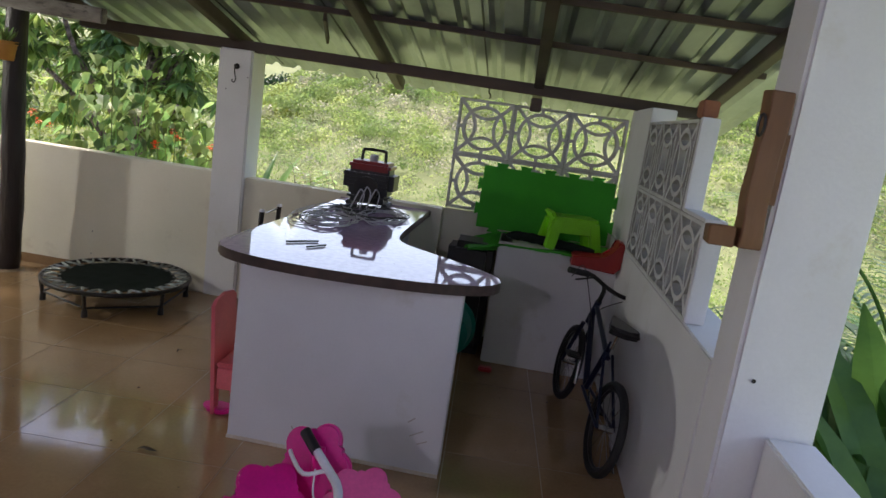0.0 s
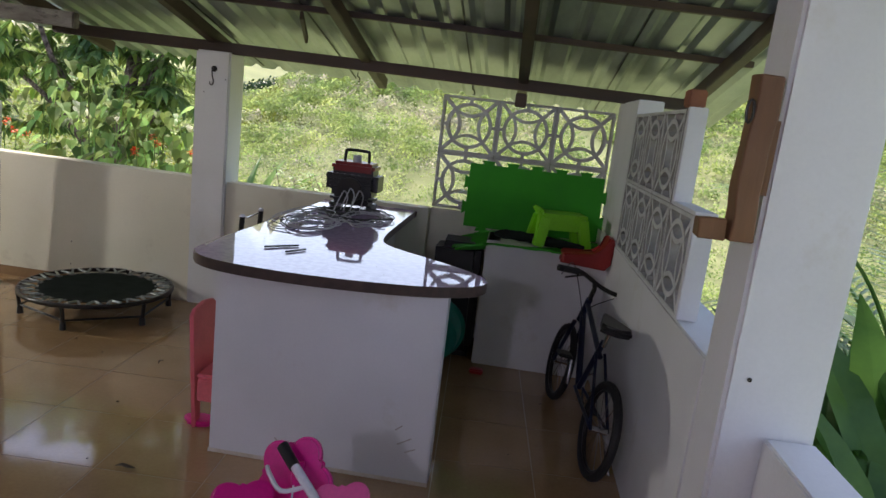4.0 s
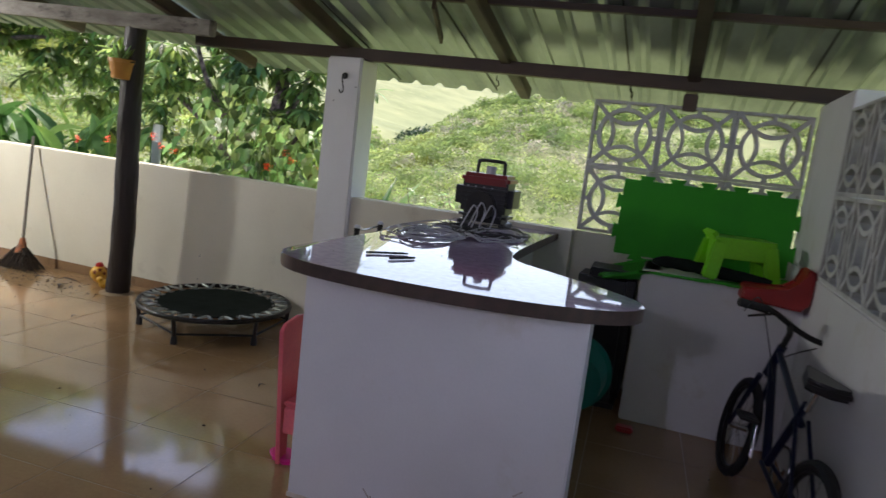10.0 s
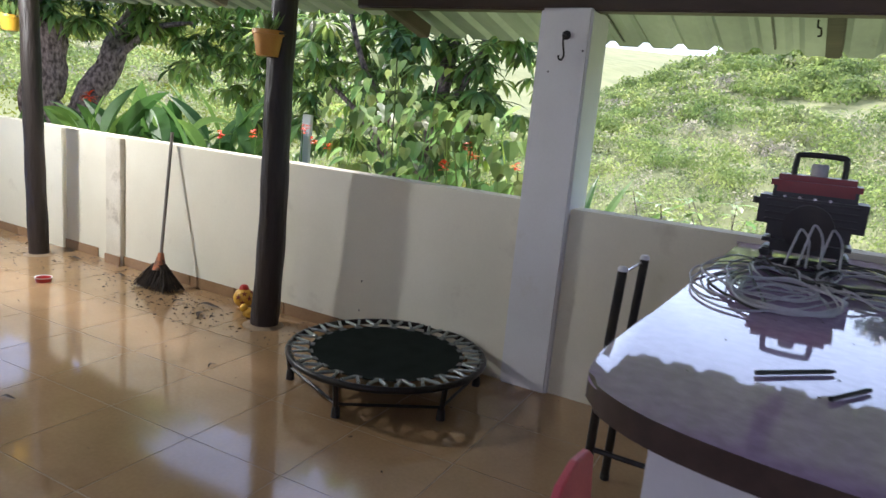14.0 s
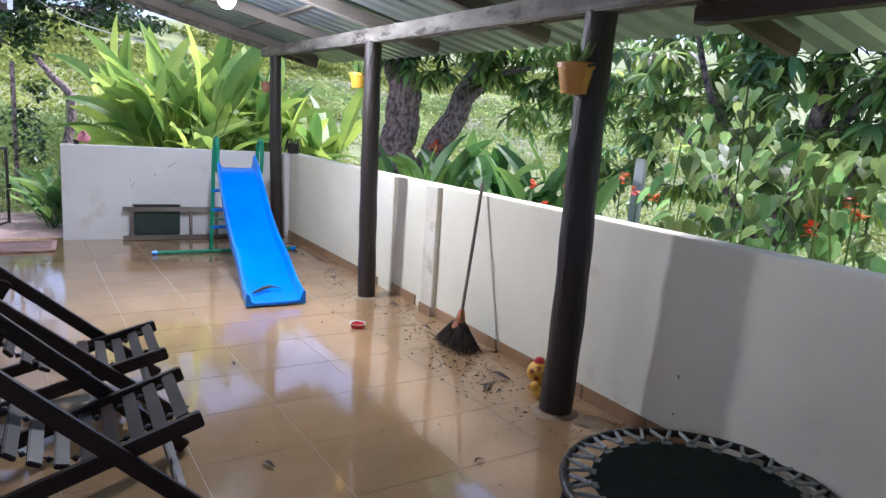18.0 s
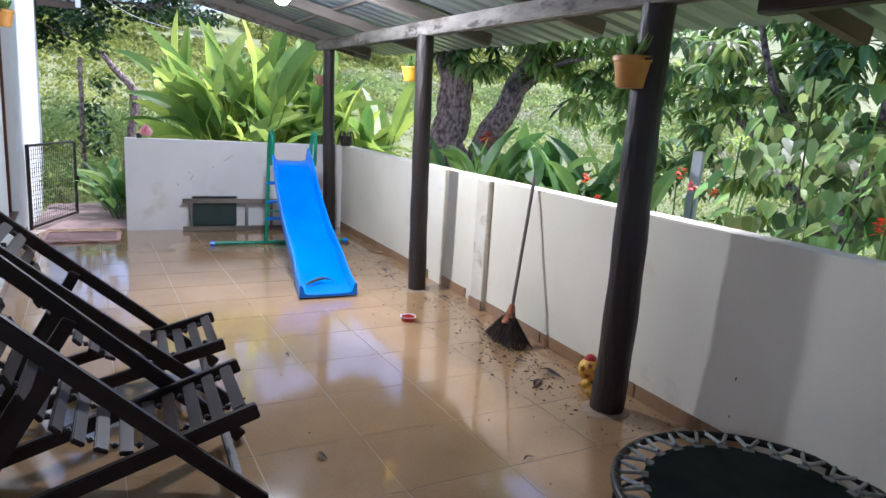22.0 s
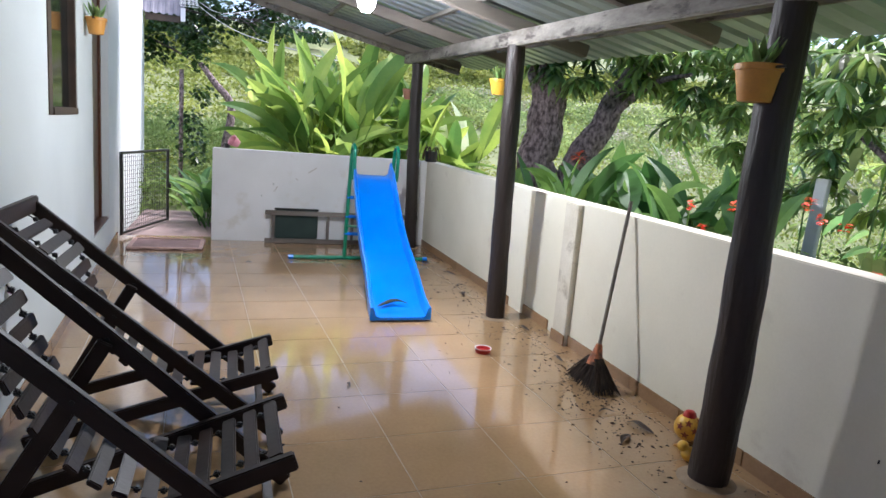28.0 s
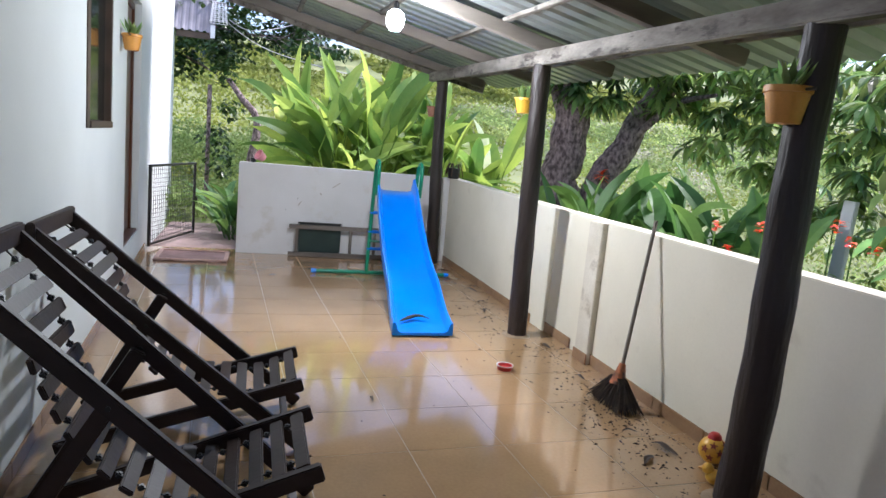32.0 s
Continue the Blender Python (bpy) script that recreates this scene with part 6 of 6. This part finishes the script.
for x, y, ln, w in ((5.4, -1.65, 1.25, 0.17), (5.55, -2.0, 1.2, 0.18), (5.35, -2.35, 1.0, 0.16), (5.8, -1.3, 1.35, 0.16), (5.6, -1.5, 1.1, 0.14), (5.9, -1.8, 1.2, 0.15)):
    k += 1
    strap_plant((x, y, -.35), 20, ln * 1.05, w * 1.05, M_BROAD, "broad dark green leaves beyond the low wall", 60 + k, 0.6, 1.1)
palm = thing("palm", (6.2, -0.5, -0.35), label="palm with long feathered fronds beyond the low wall", category="palm")
lv = Leaves()
pb = bmesh.new()
g = random.Random(4)
for k in range(22):
    a, e = g.uniform(0, 6.28), g.uniform(0.45, 1.25)
    pts = [Vector((0, 0, 0.7))]
    d = Vector((math.cos(a) * math.cos(e), math.sin(a) * math.cos(e), math.sin(e)))
    for j in range(14):
        d = (d + Vector((0, 0, -0.075))).normalized()
        if (pts[-1] + d * 0.15).x < -0.85:
            break                              # fronds end short of the wall
        pts.append(pts[-1] + d * 0.15)
        if j > 2:
            s = d.cross(Vector((0, 0, 1))).normalized()
            for sg in (-1, 1):
                for h in (0.0, 0.33, 0.67):
                    lv.blade(pts[-2].lerp(pts[-1], h), s * sg + d * 0.7 + Vector((0, 0, 0.1)), 0.46 * (1 - abs(j - 8) / 14), 0.032, 0.5, 3, 0.2)
    tube(pts, [0.016 - 0.0009 * i for i in range(len(pts))], 5, pb)
part("stalk", pb, M_STRAP, palm)
part("trunk", limb([(0, 0, -0.1), (0, 0, 0.8)], 0.12, 0.1), M_BARK, palm)
lv.build("frond", M_STRAP, palm)

g = random.Random(77)
for k in range(7):
    x, y = g.uniform(-1.6, 1.35), g.uniform(0.56, 0.85)
    z = g.uniform(0.98, 1.3)
    fl = thing("canna", (x, y, -0.3), label="orange-red flower on a green stalk behind the parapet", category="flower", group="flowers behind the parapet")
    part("stalk", tube([(0, 0, 0), (g.uniform(-.03, .03), 0.02, z + 0.3)], [0.006, 0.004], 5), M_STRAP, fl)
    lv = Leaves()
    for j in range(12):
        a = g.uniform(0, 6.28)
        lv.blade((0, 0.02, z + 0.27 + 0.005 * j), (math.cos(a), math.sin(a), g.uniform(0.0, 1.0)), g.uniform(0.03, 0.045), 0.03, 0.6, 3)
    lv.build("petals", M_FLOWER, fl, "orange-red petals")
    lv = Leaves()
    for j in range(3):
        a = g.uniform(0, 3.14)
        lv.blade((0, 0.02, z * g.uniform(0.5, 0.9)), (math.cos(a), abs(math.sin(a)), 1.2), g.uniform(0.25, 0.4), 0.07, 0.7, 5, 0.3)
        lv.flush("leaf", M_STRAP, fl)

# tall broad-leaved clump beyond the end wall
g = random.Random(17)
for cx, cy, n, ht in ((-7.3, -0.6, 9, 2.6), (-7.6, -1.1, 8, 2.3), (-7.7, -0.15, 10, 2.65), (-8.3, -0.6, 11, 2.95), (-8.5, -0.05, 9, 2.8), (-7.5, 1.0, 9, 2.0), (-8.2, 0.5, 8, 2.1)):
    paddle_clump("heliconia", (cx, cy, -0.25), int(n * 1.4), ht, 1.08 if ht > 1.8 else 0.85, 0.26, M_HELI, "tall heliconia clump with broad yellow-green leaves", "heliconias beyond the end wall", g, 0.55, 0.35, 0.35)
for x, y, ln in ((-6.5, -2.12, 0.75), (-7.0, -2.2, 0.85), (-7.6, -2.05, 0.9), (-8.3, -2.3, 0.8)):
    strap_plant((x, y, -0.1), 16, ln, 0.13, M_BROAD, "dark leafy plant at the end of the wall", 90 + int(-10 * x), 0.8, 0.9)
lilies = Leaves()
for i in range(420):
    c = (g.uniform(-6.7, -6.0), g.uniform(-1.9, 0.2), 0.55)
    a = g.uniform(0, 6.28)
    lilies.blade(c, (math.cos(a), math.sin(a), g.uniform(0.5, 1.4)), g.uniform(0.35, 0.6), 0.035, 1.3, 4)
tagged(lilies.build("border_plants", M_DARKTREE), "dark grassy border plants along the end wall", "plants", kind="stuff")
bed = part("planting_bed", box(-6.9, -5.76, -1.95, 0.5, -0.3, 0.55, 0.08), M_GRASS)
tagged(bed, "raised earth bed behind the end wall", "ground", kind="structure")

# darker trees and undergrowth past the gateway
dark = thing("shade_tree", (-9.5, -2.05, -0.1), label="dark-leaved small tree with a bent bare trunk past the gateway", category="tree")
part("trunk", limb([(0, -0.1, -0.1), (0.0, 0.0, 0.9), (0.0, 0.10, 1.6), (0.0, -0.15, 1.95), (0.0, -0.4, 2.25)], 0.085, 0.04), M_BARK, dark, smooth=True)
lv = Leaves()
for x, y, z, r in ((0.0, -0.45, 2.35, 0.28), (0, -0.35, 1.75, 0.22), (0.0, -0.55, 1.3, 0.3), (0.1, -0.45, 0.9, 0.3)):
    for k in range(int(420 * r)):
        d = Vector((g.gauss(0, 1), g.gauss(0, 1), g.gauss(0, 1))).normalized() * r * g.uniform(0.3, 1)
        a = g.uniform(0, 6.28)
        lv.blade(Vector((x, y, z)) + d, (math.cos(a), math.sin(a), g.uniform(-0.8, 0.4)), g.uniform(0.08, 0.15), 0.07, 0.4, 2)
lv.build("crown", M_DARKTREE, dark)
over = thing("shade_tree", (-10.9, -4.6, -0.2), label="dark-leaved tree overhanging the house corner", category="tree")
part("trunk", limb([(0, 0, -0.1), (0.1, 0.2, 1.5), (0.1, 0.5, 3.0), (0.2, 1.0, 4.0)], 0.16, 0.08), M_BARK, over, smooth=True)
for q in (((0.1, 0.5, 2.9), (0.2, 1.4, 3.3), (0.2, 2.4, 3.25), (0.2, 3.2, 3.3)), ((0.1, 0.6, 3.2), (0.8, 1.4, 3.6), (1.2, 2.2, 3.5)), ((0.1, 0.5, 2.8), (0.2, 1.3, 2.75), (0.2, 1.9, 2.5))):
    part("branch", limb(q, 0.035, 0.012, 7), M_BARK, over, smooth=True)
g2_ = random.Random(51)
for i in range(16):
    y0, z0 = g2_.uniform(1.2, 3.4), g2_.uniform(2.9, 3.7)
    y1, z1 = y0 + g2_.uniform(-0.9, 0.9), z0 + g2_.uniform(-0.45, 0.35)
    part("twig", limb([(0.5, y0, z0), (0.55, (y0 + y1) / 2 + g2_.uniform(-.1, .1), (z0 + z1) / 2 + g2_.uniform(-.12, .12)), (0.6, y1, z1)], 0.009, 0.004, 5), M_BARK, over, smooth=True)
lv = Leaves()
for x, y, z, r in ((0.2, 2.3, 3.15, 0.42), (0.2, 1.7, 3.3, 0.5), (0.2, 2.9, 3.35, 0.38), (0.8, 1.6, 3.6, 0.5), (0.2, 1.4, 2.7, 0.35), (0.1, 0.9, 3.6, 0.7), (1.1, 2.3, 3.6, 0.5), (0.2, 3.3, 3.5, 0.3), (0.2, 2.0, 2.75, 0.25), (0.3, 2.6, 4.1, 0.6), (0.0, 1.6, 4.3, 0.8), (0.4, 3.6, 4.3, 0.5), (-0.6, 2.6, 4.8, 0.8), (0.2, 4.4, 4.6, 0.5)):
    for k in range(int(560 * r)):
        d = Vector((g.gauss(0, 1), g.gauss(0, 1), g.gauss(0, 1))).normalized() * r * g.uniform(0.3, 1)
        a = g.uniform(0, 6.28)
        lv.blade(Vector((x, y, z)) + d, (math.cos(a), math.sin(a), g.uniform(-0.8, 0.4)), g.uniform(0.09, 0.17), 0.085, 0.4, 2)
lv.build("crown", M_DARKTREE, over)
under = []
for i in range(70):
    under.append((g.uniform(-12, -9.0), g.uniform(-4.5, -1.2), g.uniform(-0.2, 0.25), g.uniform(0.25, 0.5)))
for i in range(120):
    under.append((g.uniform(-18, -12), g.uniform(-6, 4), g.uniform(0.2, 0.9), g.uniform(0.3, 0.8)))
for i in range(60):
    under.append((g.uniform(-4.5, 1.2), g.uniform(1.2, 2.8), g.uniform(-0.2, 0.5), g.uniform(0.25, 0.5)))
for i in range(90):
    under.append((g.uniform(-14, -10.6), g.uniform(-3.4, 0.8), g.uniform(0.1, 1.3), g.uniform(0.25, 0.5)))
scrub("undergrowth", under, 70000, 0.16, M_SHRUB, "mixed green undergrowth near the terrace", 9, 0.5)
for x, y, h in ((-9.5, -2.72, 2.03), (-12.5, -2.0, 1.6)):
    f_ = part("fence_post", tube([(x, y, -0.3), (x + 0.02, y, h)], 0.035, 7), M_BARK, None, smooth=True)
    tagged(f_, "thin grey wooden fence post in the garden", "fence post", "fence posts")
st = part("stake", bar((-1.86, 2.28, -0.4), (-1.79, 2.28, 1.26), 0.115, 0.04, 0.006, up=(0, 1, 0)), M_WALL)
tagged(st, "pale white-washed wooden stake behind the parapet", "stake")

b = bmesh.new()
bmesh.ops.create_icosphere(b, subdivisions=3, radius=1)
for v in b.verts:
    v.co *= 1 + 0.22 * noise.noise(v.co * 1.4) + 0.07 * noise.noise(v.co * 5)
    v.co = Vector((v.co.x * 0.35, v.co.y * 0.30, v.co.z * 0.55))
rock = part("boulder", b, mat("pinkish_rock", (0.36, 0.27, 0.26), (0.22, 0.17, 0.165), 0.9, scale=5, fine=30, bump=0.9, relief=0.02), None, smooth=True)
rock.location = (-7.3, 0.86, 0.52)
tagged(rock, "pinkish grey boulder beyond the wall corner", "boulder")

# far house
fh = thing("farmhouse", (-52, 14.5, hill(-52, 14.5)), 20, "small far house with a red tiled roof", "house")
part("wall", box(-3, 3, -2, 2, -1, 2.2), M_HOUSE, fh)
b = bmesh.new()
for x0, x1, y0, z0, y1, z1 in ((-3.4, 3.4, -2.5, 2.1, 0, 3.4), (-3.4, 3.4, 2.5, 2.1, 0, 3.4)):
    q = [b.verts.new(p) for p in ((x0, y0, z0), (x1, y0, z0), (x1, y1, z1), (x0, y1, z1), (x0, y0, z0 - 0.15), (x1, y0, z0 - 0.15), (x1, y1, z1 - 0.15), (x0, y1, z1 - 0.15))]
    for i in ((0, 1, 2, 3), (7, 6, 5, 4), (0, 4, 5, 1), (1, 5, 6, 2), (2, 6, 7, 3), (3, 7, 4, 0)):
        b.faces.new([q[j] for j in i])
part("roof", b, M_BRICK, fh, "red tiled roof")
for x in (-1.6, 1.4):
    part("window", box(3.0, 3.03, x - 0.4, x + 0.4, 0.6, 1.6), M_GLASSDARK, fh)

# house eaves at the far corner
eave = thing("house_eaves", label="corrugated metal eaves over the far house corner", category="roof", kind="structure")
b = bmesh.new()
pr = []
y = -3.42
while y < -2.72:
    pr += [(y, 0), (y + 0.02, 0.02), (y + 0.045, 0.02), (y + 0.065, 0)]
    y += 0.11
g0 = [b.verts.new((-9.55, py, 2.84 + pz)) for py, pz in pr]
g1 = [b.verts.new((-9.9, py, 3.55 + pz)) for py, pz in pr]
for k in range(len(pr) - 1):
    b.faces.new((g0[k], g0[k + 1], g1[k + 1], g1[k]))
part("sheet", b, mat("grey_painted_sheet", (0.24, 0.235, 0.28), (0.17, 0.165, 0.20), 0.6, scale=4), eave)
part("fascia", box(-9.62, -9.585, -3.26, -2.75, 2.74, 2.84, 0.004), M_BEAM_DARK, eave)
cage = thing("wire_cage", (-9.45, -2.62, 3.0), label="small white wire basket hanging under the eaves", category="basket")
for k in range(6):
    b = bmesh.new()
    q = 0.13 - 0.006 * k
    tube([(q, q, 0.06 * k), (-q, q, 0.06 * k), (-q, -q, 0.06 * k), (q, -q, 0.06 * k)], 0.006, 5, b, closed=True)
    part("hoop", b, M_WHITEPL, cage)
for k in range(12):
    a = 2 * math.pi * k / 12
    part("wire", tube([(0.13 * math.cos(a), 0.13 * math.sin(a), 0), (0.1 * math.cos(a), 0.1 * math.sin(a), 0.3)], 0.005, 5), M_WHITEPL, cage)
part("tag", box(-0.01, 0.01, -0.12, -0.05, -0.25, -0.05, 0.003), M_WHITEPL, cage)
for q in (((-9.5, -2.72, 3.3), (-9.7, -2.1, 2.98), (-10.3, -0.8, 3.5)), ((-9.5, -2.72, 3.2), (-9.9, -1.8, 2.72), (-10.8, 0.2, 2.5))):
    tagged(part("overhead_cable", tube(smooth_line(q, 8), 0.007, 6), M_CABLE, None, smooth=True), "thin grey cable slung from the house eaves", "cable", "cables from the eaves")


# ---- litter ----
rn = random.Random(21)
v, f = [], []


def crumb(x, y, s):
    a = rn.uniform(0, 6.28)
    n = len(v)
    h = rn.uniform(0.3, 0.8) * s
    l, w = s * rn.uniform(0.7, 1.6), s * rn.uniform(0.35, 0.8)
    for dx, dy, dz in ((-l, 0, 0), (0, -w, 0), (l, 0, 0), (0, w, 0), (0, 0, h)):
        v.append((x + dx * math.cos(a) - dy * math.sin(a), y + dx * math.sin(a) + dy * math.cos(a), 0.001 + dz))
    f.extend(((n, n + 1, n + 4), (n + 1, n + 2, n + 4), (n + 2, n + 3, n + 4), (n + 3, n, n + 4)))


for i in range(900):
    x = rn.uniform(-5.2, 0.3)
    crumb(x, 0.28 - abs(rn.gauss(0, 0.30)), 0.002 + 0.009 * rn.random() ** 2)
for i in range(120):
    crumb(rn.uniform(-5.3, 4.3), rn.uniform(-2.6, 0.25), rn.uniform(0.003, 0.009))
for cx, cy, n in ((-0.9, 0.0, 150), (-1.1, 0.02, 150), (-4.6, 0.1, 120), (-2.1, 0.1, 120), (-0.5, -0.1, 120), (-3.4, 0.0, 120)):
    for i in range(n):
        crumb(cx + rn.gauss(0, 0.22), min(0.28, cy + rn.gauss(0, 0.12)), 0.002 + 0.010 * rn.random() ** 2)
for i in range(22):
    crumb(rn.uniform(2.6, 3.5), rn.uniform(-1.75, -0.9), rn.uniform(0.002, 0.005))
    for q in range(-5, 0):
        v[q] = (v[q][0], v[q][1], v[q][2] + 0.93)
tagged(raw("litter", v, f, M_LEAFDRY), "dark crumbs of soil and leaf on the wet floor", "litter", kind="stuff")


def dry_leaf(x, y, z, l, a, curl):
    pts = smooth_line([(-l / 2, 0, 0.004), (-l / 5, l * 0.03, 0.008 + curl), (l / 5, -l * 0.02, 0.006 + curl * 0.6), (l / 2, 0.0, 0.006)], 4)
    b = bmesh.new()
    rows = []
    for i, p in enumerate(pts):
        w = l * 0.14 * math.sin(math.pi * (0.04 + 0.92 * i / (len(pts) - 1)))
        rows.append([b.verts.new((p.x, p.y - w, p.z + w * 0.3)), b.verts.new(p), b.verts.new((p.x, p.y + w, p.z + w * 0.3))])
    for r0, r1 in zip(rows, rows[1:]):
        b.faces.new((r0[0], r0[1], r1[1], r1[0]))
        b.faces.new((r0[1], r0[2], r1[2], r1[1]))
    o = part("fallen_leaf", b, M_LEAFDRY)
    o.matrix_basis = pose(x, y, z, 0, 0, a)
    tagged(o, "curled dark dry leaf on the wet floor", "leaf", "fallen leaves")
    return o


for x, y, z, l, a, c in ((-0.55, 0.05, 0, 0.16, 20, 0.01), (-0.75, -0.02, 0, 0.09, 80, 0.01), (-4.9, 0.12, 0, 0.2, 60, 0.012), (-4.5, 0.05, 0, 0.14, 10, 0.01), (-4.0, 0.15, 0, 0.16, 35, 0.01), (-3.5, 0.1, 0, 0.1, 90, 0.01), (-3.2, 0.02, 0, 0.12, -20, 0.01), (-1.55, 0.1, 0, 0.1, 10, 0.008), (-0.05, -1.42, 0, 0.07, 30, 0.008), (0.25, -0.6, 0, 0.06, 100, 0.006), (-2.2, 0.15, 0, 0.13, 15, 0.006), (-1.25, -1.3, 0, 0.05, 10, 0.01), (2.35, -2.0, 0, 0.09, 5, 0.004), (-0.45, -0.1, 0, 0.12, 130, 0.01), (0.5, 0.1, 0, 0.08, 44, 0.01), (1.9, -0.9, 0, 0.05, 80, 0.01)):
    dry_leaf(x, y, z, l, a, c)
tagged(part("fallen_leaf", tube(smooth_line([(-0.11, -0.1, 0), (-0.03, 0, 0.02), (0.03, 0.01, 0.03), (0.1, 0.03, 0.01)], 4), [0.003, 0.008, 0.011, 0.013, 0.014, 0.013, 0.012, 0.011, 0.009, 0.007, 0.005, 0.004, 0.003], 8), M_LEAFDRY), "dark dry leaf lying on the slide", "leaf").matrix_basis = pose(-2.62, -0.74, 0.075, 0, 0, 70)

# ---- tiles and skirting ----
TS = 0.472
tm = finish(box(-TS / 2 + 0.0022, TS / 2 - 0.0022, -TS / 2 + 0.0022, TS / 2 - 0.0022, -0.012, 0.0), "tile")
tm.materials.append(M_TILE)
turn = pose(-0.17, -1.205, 0, 0, 0, TILT)
made = 0
for i in range(-13, 12):
    for j in range(-7, 5):
        m = turn @ pose((i + 0.5) * TS, (j + 0.5) * TS, 0)
        x, y = m.translation.x, m.translation.y
        lim_south = -2.82 + 0.056 * x if x < 1.0 else -4.2
        if -5.75 < x < 4.62 and lim_south - 0.1 < y < 0.46 and made < 300:
            piece("tile", tm, floor, m)
            made += 1
sk = thing("baseboard", label="tan ceramic skirting tiles along the walls", category="baseboard", kind="structure")
sm = finish(box(-0.225, 0.225, -0.005, 0.005, 0.0, 0.075, 0.002), "skirting_tile")
sm.materials.append(M_SKIRT)
for k in range(16):
    x = -5.36 + 0.455 * k
    if x < 1.3 and not -2.75 < x < -1.75:
        piece("skirting_tile", sm, sk, pose(x, 0.2995, 0))
piece("skirting_tile", sm, sk, pose(-2.4, 0.328, 0))
piece("skirting_tile", sm, sk, pose(-1.5, 0.2993, 0.001))
sm2 = finish(box(-0.095, 0.095, -0.005, 0.005, 0.0, 0.075, 0.002), "skirting_tile")
sm2.materials.append(M_SKIRT)
piece("skirting_tile", sm2, sk, pose(-1.892, 0.264, 0))
for k in range(14):
    x = -5.3 + 0.455 * k
    piece("skirting_tile", sm, sk, HOUSE @ pose(x, 0.006, 0))
